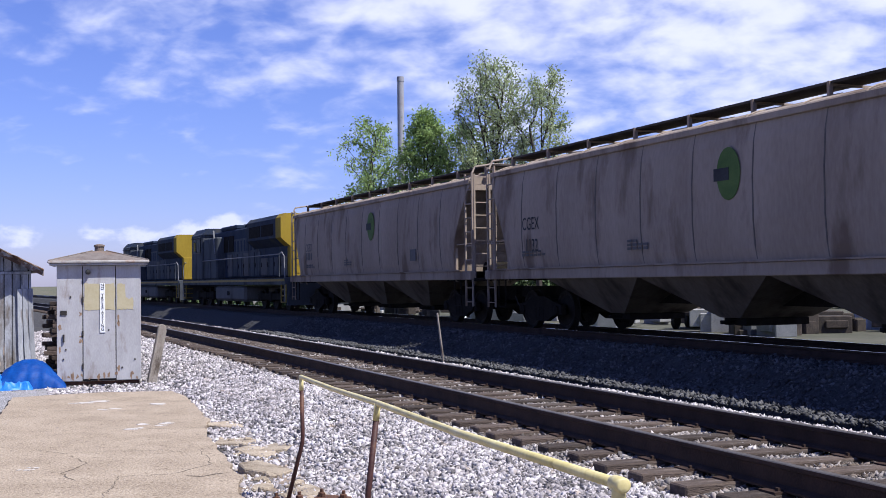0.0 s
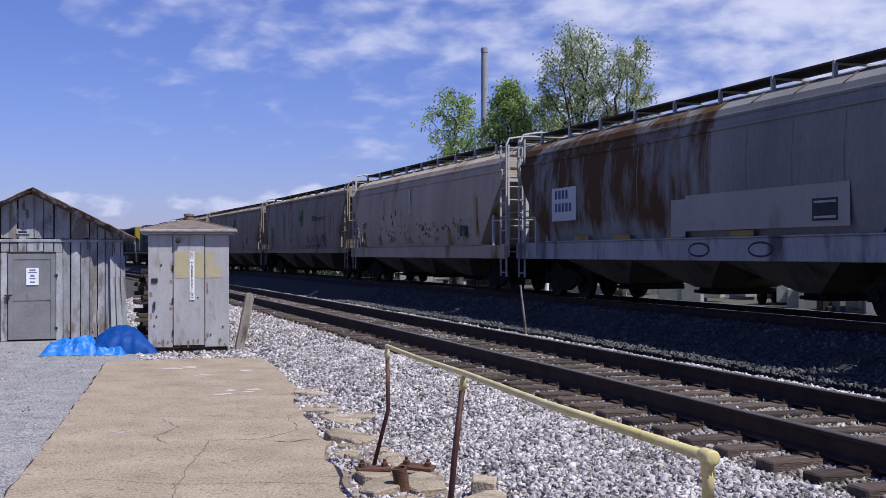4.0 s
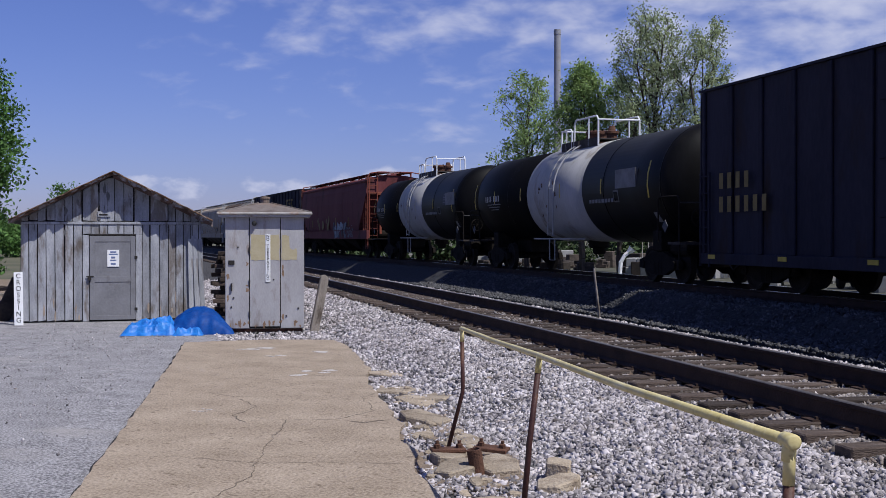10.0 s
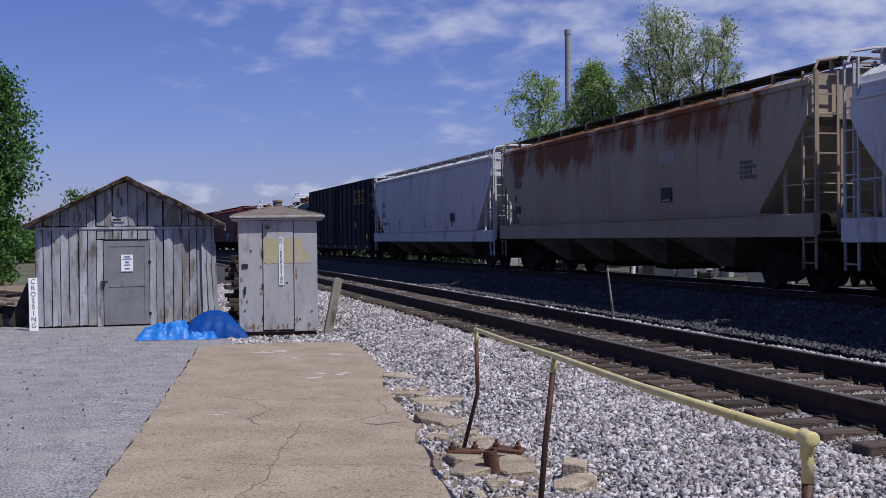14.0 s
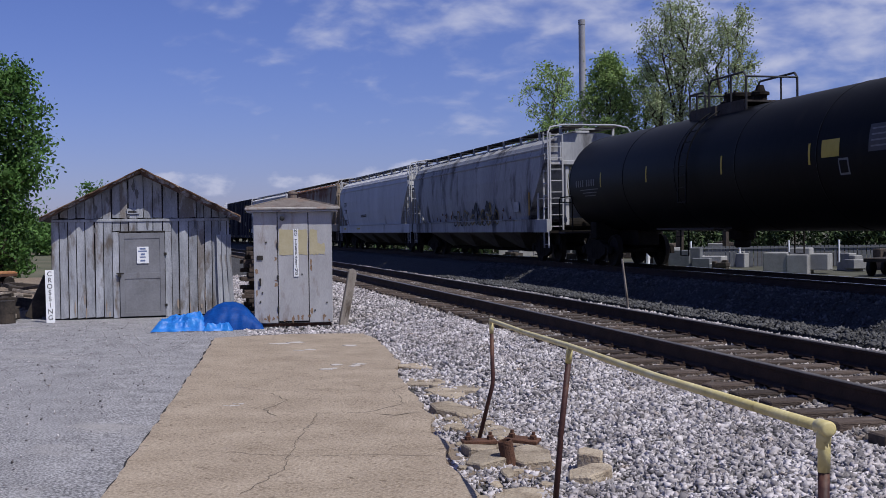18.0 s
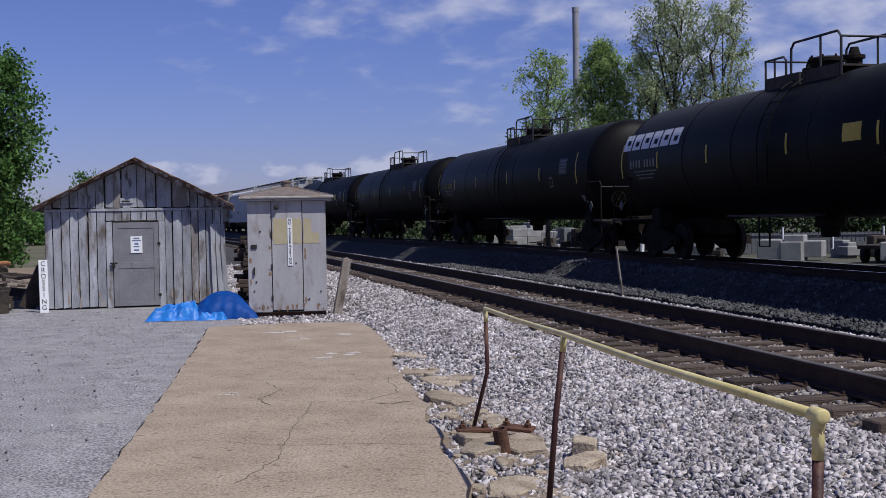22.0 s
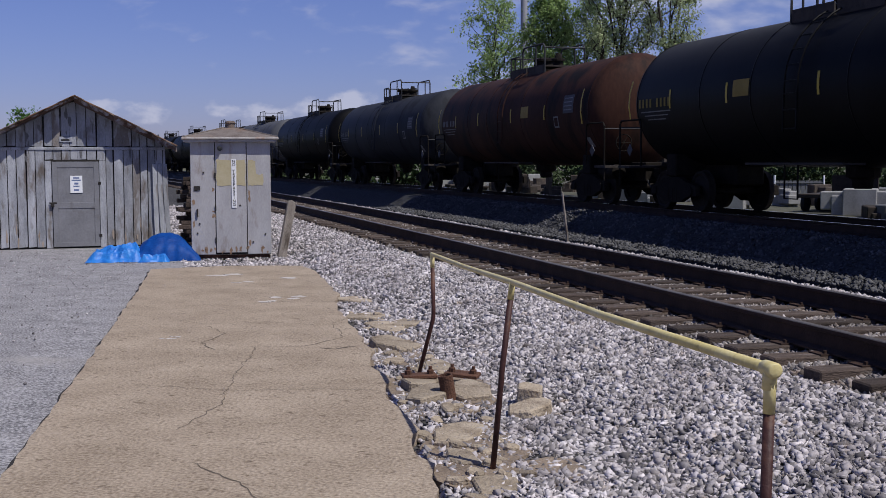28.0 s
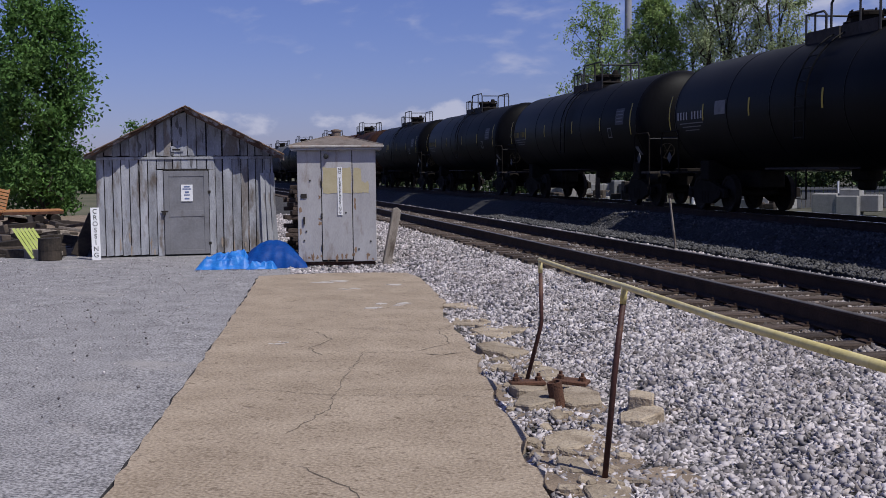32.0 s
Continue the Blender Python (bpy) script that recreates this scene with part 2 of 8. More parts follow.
CONCRETE = material("old_concrete", (0.193, 0.147, 0.101), (0.42, 0.344, 0.26), 0.92, scale=1.6, fine=42, bump=0.7, grain=0.68, spread=(0.34, 0.65), stain=(0.13, 0.095, 0.065), stain_amount=0.30, stain_scale=17)
CONCRETE_EDGE = material("broken_concrete", (0.252, 0.202, 0.143), (0.403, 0.336, 0.252), 0.95, scale=5, fine=40, bump=0.9, random_tone=0.2, stain=(0.17, 0.13, 0.09), stain_amount=0.4)
CRACK = material("crack_dirt", (0.10, 0.08, 0.06), (0.16, 0.13, 0.10), 0.95, bump=0.2)
DIRT = material("brown_dirt", (0.143, 0.109, 0.0798), (0.269, 0.21, 0.155), 0.95, scale=3, fine=40, bump=0.8)
TIE = material("creosoted_tie", (0.035, 0.025, 0.020), (0.105, 0.078, 0.062), 0.9, scale=2.5, fine=30, bump=0.6, stretch=(1, 6, 6), stain=(0.19, 0.165, 0.145), stain_amount=0.25, random_tone=0.4)
RAIL_SIDE_MAT = material("rusty_rail", (0.024, 0.014, 0.010), (0.06, 0.034, 0.024), 0.85, metal=0.1, scale=4, fine=50, bump=0.3)
RAIL_TOP = material("worn_rail_head", (0.10, 0.085, 0.075), (0.17, 0.15, 0.13), 0.45, metal=0.7, scale=3, fine=60, bump=0.05)
RAIL_BRIGHT = material("polished_rail_head", (0.42, 0.41, 0.40), (0.55, 0.54, 0.53), 0.25, metal=0.9, scale=3, fine=60, bump=0.02)
BOARD = material("peeling_white_board", (0.205, 0.211, 0.228), (0.375, 0.382, 0.408), 0.9, scale=2.2, fine=24, bump=0.4, stretch=(3, 3, 0.9), stain=(0.135, 0.115, 0.10), stain_amount=0.44, random_tone=0.17, stain_scale=1.7)
BOARD_BARE = material("bare_weathered_board", (0.168, 0.143, 0.126), (0.286, 0.269, 0.26), 0.9, scale=2.2, fine=24, bump=0.4, stretch=(3, 3, 0.9), stain=(0.40, 0.41, 0.43), stain_amount=0.5, random_tone=0.15, stain_scale=3.2)
RUST_ROOF = material("rusted_roof", (0.109, 0.063, 0.0378), (0.218, 0.126, 0.0756), 0.85, scale=2.0, fine=18, bump=0.5, stain=(0.36, 0.33, 0.31), stain_amount=0.45)
ROOF_PALE = material("bleached_tar_paper", (0.26, 0.245, 0.235), (0.40, 0.385, 0.375), 0.9, scale=5, fine=30, bump=0.3, stain=(0.15, 0.09, 0.06), stain_amount=0.4)
FASCIA = material("weathered_fascia", (0.07, 0.042, 0.028), (0.17, 0.105, 0.07), 0.9, scale=3, fine=30, bump=0.5, stain=(0.44, 0.41, 0.39), stain_amount=0.5, random_tone=0.1)
DOOR_GREY = material("grey_door_paint", (0.15, 0.15, 0.16), (0.22, 0.22, 0.235), 0.7, scale=2.5, fine=30, bump=0.15, stain=(0.11, 0.10, 0.10), stain_amount=0.25)
CAB_PAINT = material("silver_grey_paint", (0.326, 0.316, 0.321), (0.437, 0.428, 0.432), 0.62, scale=1.8, fine=30, bump=0.08, stain=(0.17, 0.115, 0.08), stain_amount=0.34, stretch=(2, 2, 0.7))
CAB_LIP = material("worn_pale_roof_lip", (0.252, 0.231, 0.21), (0.42, 0.395, 0.37), 0.75, scale=5, fine=30, bump=0.2, stain=(0.22, 0.11, 0.06), stain_amount=0.4, stain_scale=4)
CAB_YELLOW = material("faded_yellow_patch", (0.4, 0.344, 0.205), (0.465, 0.409, 0.27), 0.7, scale=4, fine=30, bump=0.08)
CAB_ROOF = material("stained_grey_roof", (0.101, 0.0798, 0.0672), (0.21, 0.181, 0.16), 0.75, scale=3, fine=30, bump=0.2, stain=(0.20, 0.13, 0.09), stain_amount=0.4)
BARE_WOOD = material("brown_bare_wood", (0.28, 0.22, 0.17), (0.36, 0.30, 0.25), 0.9, scale=4, fine=30, bump=0.3)
PEELED = material("dark_peeled_paint", (0.10, 0.10, 0.105), (0.17, 0.165, 0.17), 0.9, scale=4, fine=30, bump=0.3)
GAP = material("dark_gap", (0.018, 0.017, 0.016), (0.035, 0.03, 0.028), 0.9, bump=0.1)
RUST_PALE = material("thin_rust_bloom", (0.20, 0.12, 0.075), (0.32, 0.23, 0.16), 0.9, scale=9, fine=50, bump=0.2)
RUST = material("brown_rust", (0.06, 0.030, 0.020), (0.13, 0.062, 0.038), 0.9, scale=8, fine=60, bump=0.5)
PIPE_RED = material("maroon_pipe_paint", (0.034, 0.013, 0.012), (0.07, 0.028, 0.023), 0.6, scale=8, fine=50, bump=0.2, stain=(0.15, 0.07, 0.04), stain_amount=0.3)
PIPE_YELLOW = material("yellow_pipe_paint", (0.504, 0.42, 0.168), (0.638, 0.563, 0.302), 0.45, scale=6, fine=50, bump=0.12, stain=(0.16, 0.09, 0.04), stain_amount=0.2, stain_scale=14)
# Cabinet's shadow and sunlight on the tarp are put into two blues.
TARP_SHADED = material("blue_tarp", (0.002, 0.036, 0.19), (0.004, 0.065, 0.29), 0.6, scale=4, fine=30, bump=0.2, spec=0.2)
TARP_SUNLIT = material("sunlit_blue_tarp", (0.010, 0.12, 0.45), (0.03, 0.22, 0.62), 0.5, scale=8, fine=30, bump=0.2, spec=0.5)
WOOD_GREY = material("weathered_grey_wood", (0.168, 0.143, 0.118), (0.319, 0.277, 0.235), 0.9, scale=3, fine=30, bump=0.6, stretch=(4, 4, 1), stain=(0.09, 0.07, 0.055), stain_amount=0.4, random_tone=0.2)
WHITE = material("white_paint", (0.72, 0.72, 0.72), (0.82, 0.82, 0.82), 0.6, scale=3, bump=0.03, stain=(0.5, 0.48, 0.45), stain_amount=0.15)
BLACK = material("black_paint", (0.015, 0.015, 0.016), (0.03, 0.03, 0.03), 0.6, bump=0.05)

# ---------------------------------------------------------------- mesh helpers


def part(name, bm, mat, parent=None, label="", smooth=False):
    """Links a bmesh as one mesh object under a thing or a part."""
    me = bpy.data.meshes.new(name)
    bm.to_mesh(me)
    bm.free()
    return attach(name, me, mat, parent, label, smooth)


def attach(name, me, mat, parent=None, label="", smooth=False, at=None):
    for mm in (mat if isinstance(mat, (list, tuple)) else [mat]):
        if mm and len(me.materials) < (len(mat) if isinstance(mat, (list, tuple)) else 1):
            me.materials.append(mm)
    if smooth:
        me.shade_smooth()
    ob = new(name, me)
    if parent:
        ob.parent = parent
    if at is not None:
        ob.matrix_basis = at
    if label:
        tagged(ob, label)
    return ob


def share(name, ob, parent, at=None, label=""):
    """Another object on the mesh of ob."""
    o = new(name, ob.data)
    o.parent = parent
    if at is not None:
        o.matrix_basis = at
    if label:
        tagged(o, label)
    return o


def thing(name, m, label, category, group="", kind=""):
    e = new(name)
    e.empty_display_size = 0.2
    e.matrix_basis = m
    return tagged(e, label, category, group, kind)


def box(bm, x0, x1, y0, y1, z0, z1, m=None, bevel=0.0):
    vs = [bm.verts.new(p) for p in ((x0, y0, z0), (x1, y0, z0), (x1, y1, z0), (x0, y1, z0), (x0, y0, z1), (x1, y0, z1), (x1, y1, z1), (x0, y1, z1))]
    fs = [bm.faces.new([vs[i] for i in f]) for f in ((3, 2, 1, 0), (4, 5, 6, 7), (0, 1, 5, 4), (1, 2, 6, 5), (2, 3, 7, 6), (3, 0, 4, 7))]
    if bevel:
        es = list({e for f in fs for e in f.edges})
        r = bmesh.ops.bevel(bm, geom=es, offset=bevel, segments=1, affect="EDGES")
        vs = list({v for f in r["faces"] for v in f.verts} | {v for v in vs if v.is_valid})
    if m is not None:
        bmesh.ops.transform(bm, matrix=m, verts=vs)
    return bm


def boxes(*rows, bevel=0.0):
    bm = bmesh.new()
    for r in rows:
        box(bm, *r, bevel=bevel)
    return bm


def tube(bm, pts, r, n=8, caps=True):
    """A round bar along the points; r is one radius or one each."""
    pts = [Vector(p) for p in pts]
    rs = r if isinstance(r, (list, tuple)) else [r] * len(pts)
    rings = []
    up = None
    for i, p in enumerate(pts):
        d = (pts[min(i + 1, len(pts) - 1)] - pts[max(i - 1, 0)]).normalized()
        if up is None or abs(d.dot(up)) > 0.97:
            up = Vector((0, 0, 1)) if abs(d.z) < 0.9 else Vector((1, 0, 0))
        a = d.cross(up).normalized()
        b = a.cross(d)
        up = b
        rings.append([bm.verts.new(p + (a * math.cos(6.28319 * k / n) + b * math.sin(6.28319 * k / n)) * rs[i]) for k in range(n)])
    for q, w in zip(rings, rings[1:]):
        for k in range(n):
            bm.faces.new((q[k], q[(k + 1) % n], w[(k + 1) % n], w[k]))
    if caps:
        bm.faces.new(rings[0][::-1])
        bm.faces.new(rings[-1])
    return bm


def lathe(bm, profile, n=20, axis="Z", centre=(0, 0, 0)):
    """Turns (radius, height) pairs round an axis."""
    rings = []
    c = Vector(centre)
    for r, h in profile:
        ring = []
        for k in range(n):
            u, v = r * math.cos(6.283185 * k / n), r * math.sin(6.283185 * k / n)
            ring.append(bm.verts.new(c + Vector({"Z": (u, v, h), "Y": (v, h, u), "X": (h, u, v)}[axis])))
        rings.append(ring)
    for q, w in zip(rings, rings[1:]):
        for k in range(n):
            bm.faces.new((q[k], q[(k + 1) % n], w[(k + 1) % n], w[k]))
    bm.faces.new(rings[0][::-1])
    bm.faces.new(rings[-1])
    return bm


def prism(bm, poly, z0, z1, m=None):
    """A flat polygon (x, y) given a thickness."""
    lo = [bm.verts.new((x, y, z0)) for x, y in poly]
    hi = [bm.verts.new((x, y, z1)) for x, y in poly]
    bm.faces.new(lo[::-1])
    bm.faces.new(hi)
    n = len(poly)
    for i in range(n):
        bm.faces.new((lo[i], lo[(i + 1) % n], hi[(i + 1) % n], hi[i]))
    if m is not None:
        bmesh.ops.transform(bm, matrix=m, verts=lo + hi)
    return bm


def sheet(name, xs, ys, height, mat):
    """A grid over xs, ys; height(u, v) gives the world point."""
    vs = [height(u, v) for v in ys for u in xs]
    w = len(xs)
    fs = [(j * w + i, j * w + i + 1, (j + 1) * w + i + 1, (j + 1) * w + i) for j in range(len(ys) - 1) for i in range(w - 1)]
    me = bpy.data.meshes.new(name)
    me.from_pydata(vs, [], fs)
    return attach(name, me, mat)


def letters(body, size, mat, parent, m, name="lettering", extrude=0.002):
    """Raised letters as a mesh, facing local +z before m."""
    cu = bpy.data.curves.new(name, "FONT")
    cu.body, cu.size, cu.extrude, cu.align_x, cu.align_y = body, size, extrude, "CENTER", "CENTER"
    tmp = bpy.data.objects.new(name, cu)
    me = bpy.data.meshes.new_from_object(tmp)
    bpy.data.objects.remove(tmp)
    return attach(name, me, mat, parent, at=m)


SHARD = [(1.0, 0.1, 0.0), (0.1, 1.0, 0.1), (-1.0, 0.0, 0.1), (0.0, -1.0, -0.1), (0.30, 0.15, 0.85), (-0.2, 0.2, -0.8)]
SHARD_F = [(0, 1, 4), (1, 2, 4), (2, 3, 4), (3, 0, 4), (1, 0, 5), (2, 1, 5), (3, 2, 5), (0, 3, 5)]


def stones(name, pts, sizes, mat, rng):
    """Many angular stones in one mesh."""
    n = len(pts)
    base = np.array(SHARD)
    v = base[None] * (0.65 + 0.7 * rng.random((n, 6, 1)))
    v *= np.sort(0.30 + 1.15 * rng.random((n, 1, 3)), axis=2)[:, :, ::-1] * sizes[:, None, None]
    q = rng.normal(size=(n, 4)) * np.array([1.0, 0.5, 0.5, 1.0])
    q /= np.linalg.norm(q, axis=1)[:, None]
    w, x, y, z = q.T
    rot = np.stack([1 - 2 * (y * y + z * z), 2 * (x * y - w * z), 2 * (x * z + w * y), 2 * (x * y + w * z), 1 - 2 * (x * x + z * z), 2 * (y * z - w * x), 2 * (x * z - w * y), 2 * (y * z + w * x), 1 - 2 * (x * x + y * y)], 1).reshape(n, 3, 3)
    v = np.einsum("nij,nkj->nki", rot, v) + pts[:, None, :]
    f = (np.array(SHARD_F)[None] + 6 * np.arange(n)[:, None, None]).reshape(-1)
    me = bpy.data.meshes.new(name)
    me.vertices.add(6 * n)
    me.vertices.foreach_set("co", v.reshape(-1))
    me.loops.add(len(f))
    me.loops.foreach_set("vertex_index", f)
    me.polygons.add(len(f) // 3)
    me.polygons.foreach_set("loop_start", np.arange(0, len(f), 3))
    me.update(calc_edges=True)
    return attach(name, me, mat)


# ---------------------------------------------------------------- ground, tracks
BED = [(1.0, -0.10), (2.95, -0.05), (3.35, 0.06), (4.2, 0.16), (4.6, 0.185), (5.0, 0.22), (6.9, 0.22), (7.3, 0.22), (7.98, 0.205), (8.9, -0.45), (10.5, -0.42), (11.65, 0.34), (12.1, 0.375), (15.2, 0.375), (15.6, 0.34), (17.2, -0.06), (18.2, -0.12)]


def bed_height(n):
    for (a, za), (b, zb) in zip(BED, BED[1:]):
        if n <= b:
            return za + (zb - za) * max(0.0, (n - a)) / (b - a)
    return BED[-1][1]


def on_track(s, n, z):
    x, y, _ = track(s, n)
    return (x, y, z)


def make_ground():
    g = sheet("ground", [-2500, -300, -80, -30, 0, 30, 80, 300, 2500], [-2500, -300, -80, -30, 0, 30, 80, 300, 2500], lambda x, y: (x, y, -0.60), EARTH)
    tagged(g, "dry earth and short grass ground", "ground", kind="structure")
    rng = random.Random(3)
    def lot_point(u, y):
        edge = (1.15 - y * math.sin(radians(AZ))) / math.cos(radians(AZ))
        x = -60 + (edge + 60) * u
        gap = -1.45 - 0.283 * y - x
        return (x, y, -0.035 + 0.012 * noise.noise((x * 0.4, y * 0.4, 0)) - (0.03 * math.exp(-abs(gap) / 0.8) if y < 18 else 0.0))
    lot = sheet("gravel_lot", [1 - (1 - i / 40) ** 2 for i in range(41)], [-14 + 1.5 * j for j in range(28)], lot_point, LOT)
    tagged(lot, "flat grey compacted gravel lot", "ground", kind="structure")
    ss = [-60 + 5 * i for i in range(13)] + [2.5 * i for i in range(1, 41)] + [100 + 12 * i for i in range(1, 22)]
    nn = []
    for (a, _), (b, _) in zip(BED, BED[1:]):
        k = max(1, int((b - a) / 0.4))
        nn += [a + (b - a) * i / k for i in range(k)]
    nn.append(BED[-1][0])
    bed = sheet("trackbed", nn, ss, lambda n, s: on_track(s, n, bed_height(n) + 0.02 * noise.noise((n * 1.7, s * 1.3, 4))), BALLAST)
    bed.data.materials.append(BALLAST_SHADED)
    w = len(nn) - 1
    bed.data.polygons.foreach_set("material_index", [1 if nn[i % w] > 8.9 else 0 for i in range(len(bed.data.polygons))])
    tagged(bed, "crushed limestone ballast under both railway tracks", "ballast", kind="structure")


make_ground()

SLAB_RIGHT = [(1.6, -5.0), (0.75, 1.0), (0.05, 3.6), (-0.49, 5.0), (-0.73, 6.17), (-0.78, 6.68), (-0.91, 6.9), (-0.99, 7.59), (-1.07, 7.77), (-1.18, 8.14), (-1.31, 8.56), (-1.48, 9.43), (-1.66, 9.86), (-1.8, 10.72), (-1.95, 11.22), (-2.34, 12.53), (-2.51, 13.11), (-2.86, 14.4), (-2.95, 15.1), (-3.35, 16.4), (-3.72, 17.7), (-4.05, 18.7), (-4.36, 19.3)]
SLAB_LEFT = [(-6.70, 18.5), (-5.95, 16.0), (-5.20, 13.4), (-4.22, 10.0), (-3.04, 5.8), (-2.20, 2.6), (-1.40, 0.0), (0.1, -5.0)]


def make_slab():
    pts = []
    rng = random.Random(5)
    loop = SLAB_RIGHT + [(-5.4, 19.25), (-6.2, 18.9)] + SLAB_LEFT
    for (a, b), (c, d) in zip(loop, loop[1:] + loop[:1]):
        k = max(1, int(math.hypot(c - a, d - b) / 0.22))
        for i in range(k):
            f = i / k
            j = 0.035 if (a, b) in SLAB_RIGHT else 0.018
            pts.append((a + (c - a) * f + rng.uniform(-j, j), b + (d - b) * f + rng.uniform(-j, j)))
    bm = bmesh.new()
    prism(bm, pts, -0.17, 0.0)
    bmesh.ops.triangulate(bm, faces=[f for f in bm.faces if len(f.verts) > 4])
    slab = part("concrete_pavement", bm, CONCRETE)
    tagged(slab, "worn tan concrete slab with cracks and a crumbled edge", "pavement", kind="structure")

    def crack(points, w, mat=CRACK):
        bm = bmesh.new()
        ps = []
        for (a, b), (c, d) in zip(points, points[1:]):
            k = max(2, int(math.hypot(c - a, d - b) / 0.07))
            for i in range(k):
                f = i / k
                ps.append((a + (c - a) * f + rng.uniform(-0.022, 0.022), b + (d - b) * f + rng.uniform(-0.022, 0.022)))
        ps.append(points[-1])
        prev = None
        for i, (x, y) in enumerate(ps):
            a, b = ps[max(0, i - 1)], ps[min(len(ps) - 1, i + 1)]
            dx, dy = b[0] - a[0], b[1] - a[1]
            ll = math.hypot(dx, dy) or 1
            ww = w * (0.35 + 0.65 * rng.random()) * (0.3 if i in (0, len(ps) - 1) else 1)
            cur = [bm.verts.new((x - dy / ll * ww, y + dx / ll * ww, 0.003)), bm.verts.new((x + dy / ll * ww, y - dx / ll * ww, 0.003))]
            if prev:
                bm.faces.new((prev[0], prev[1], cur[1], cur[0]))
            prev = cur
        return part("crack", bm, mat, slab)
    crack([(-3.9, 14.2), (-3.4, 14.3), (-2.6, 14.4)], 0.0066)
    crack([(-3.76, 12.13), (-3.45, 11.6), (-3.5, 11.0), (-3.25, 10.6)], 0.0072)
    crack([(-2.9, 10.8), (-2.45, 10.9), (-2.2, 11.5)], 0.0055)
    crack([(-2.9, 10.8), (-2.75, 9.6), (-2.5, 8.2), (-2.55, 7.4)], 0.0044)
    crack([(-2.2, 11.5), (-2.5, 12.4), (-2.4, 13.0)], 0.0050)
    crack([(-1.35, 8.8), (-1.9, 8.85), (-2.6, 8.7), (-3.4, 8.9)], 0.0044)
    crack([(-2.2, 6.6), (-1.7, 6.1), (-1.45, 5.4), (-1.1, 4.9)], 0.0055)
    crack([(-1.98, 10.9), (-2.15, 10.75), (-2.3, 10.8)], 0.0165)
    crack([(-5.6, 16.4), (-4.8, 16.6), (-4.2, 16.3), (-3.3, 16.5)], 0.0044)
    crack([(-4.3, 12.6), (-3.9, 12.3), (-3.2, 12.5), (-2.6, 12.3)], 0.0044)
    pale = material("pale_scrape", (0.40, 0.36, 0.32), (0.52, 0.48, 0.45), 0.9, scale=6, bump=0.3)
    for x, y, a, w in ((-3.55, 14.75, 0.2, 0.16), (-3.7, 14.35, 0.5, 0.12), (-3.35, 14.9, 0.1, 0.10), (-5.2, 17.6, 0.1, 0.2), (-4.6, 16.6, 0.4, 0.12), (-4.1, 17.2, 0.1, 0.14), (-3.9, 11.3, 0.2, 0.08)):
        for q in range(5):
            bm = bmesh.new()
            poly = []
            ww = w * rng.uniform(0.3, 0.8)
            for i in range(12):
                r = rng.uniform(0.4, 1.1)
                poly.append((ww * r * math.cos(i * 0.5236), 0.8 * ww * r * math.sin(i * 0.5236)))
            prism(bm, poly, 0.001, 0.0035 + 0.0003 * q, pose(x + rng.uniform(-w, w), y + rng.uniform(-w, w), 0, 0, 0, math.degrees(a)))
            part("scraped_patch", bm, pale, slab)
    # crumbled pieces along the edge
    # x, y, width, depth, height, tilt
    ridge = [(-1.64, 11.16, 0.41, 0.7, 0.1, 5), (-1.76, 12.81, 0.51, 0.7, 0.07, -3), (-1.93, 12.46, 0.38, 0.7, 0.07, 2), (-2.3, 13.34, 0.53, 0.7, 0.06, 0), (-1.05, 8.76, 0.31, 0.51, 0.13, -2), (-1.16, 9.24, 0.28, 0.51, 0.1, 3), (-0.74, 8.9, 0.3, 0.63, 0.1, -4), (-0.26, 8.31, 0.26, 0.45, 0.13, -4), (-0.27, 8.61, 0.22, 0.29, 0.2, 3), (-0.72, 7.62, 0.28, 0.47, 0.07, 4), (-0.64, 7.02, 0.19, 0.39, 0.06, -3), (-0.41, 6.42, 0.27, 0.33, 0.06, 3), (-1.54, 10.34, 0.21, 0.29, 0.06, 4), (-1.09, 10.07, 0.25, 0.49, 0.07, -5), (-0.86, 8.34, 0.11, 0.24, 0.08, 6), (-1.72, 13.28, 0.25, 0.57, 0.06, -6), (-2.57, 14.96, 0.64, 0.7, 0.06, 2)]
    for k in range(80):
        y = rng.uniform(5.2, 13.8)
        e = next(a + (c - a) * (y - b) / (d - b) for (a, b), (c, d) in zip(SLAB_RIGHT, SLAB_RIGHT[1:]) if b <= y <= d)
        ridge.append((e + rng.uniform(0.03, 0.60), y, rng.uniform(0.04, 0.15), rng.uniform(0.04, 0.13), rng.uniform(0.05, 0.085), rng.uniform(-14, 14)))
    for i, (x, y, w, d, h, tilt) in enumerate(ridge):
        bm = bmesh.new()
        k = rng.randint(5, 7)
        h = h - 0.02 if h > 0.1 else h
        poly = [(w / 2 * 1.1 * rng.uniform(0.80, 1.12) * math.cos(a), d / 2 * 1.1 * rng.uniform(0.80, 1.12) * math.sin(a)) for a in [6.283 * (j + rng.uniform(-0.3, 0.3)) / k for j in range(k)]]
        prism(bm, poly, 0, h)
        bmesh.ops.bevel(bm, geom=bm.edges[:], offset=0.012, segments=1, affect="EDGES")
        ob = part("broken_slab_piece", bm, CONCRETE_EDGE)
        ob.matrix_basis = pose(x, y, -0.085, rng.uniform(-4, 4), tilt, rng.uniform(-30, 30))
        tagged(ob, "broken chunk of tan concrete in the gravel", "concrete chunk", "chunks along the slab edge")
    bm = bmesh.new()
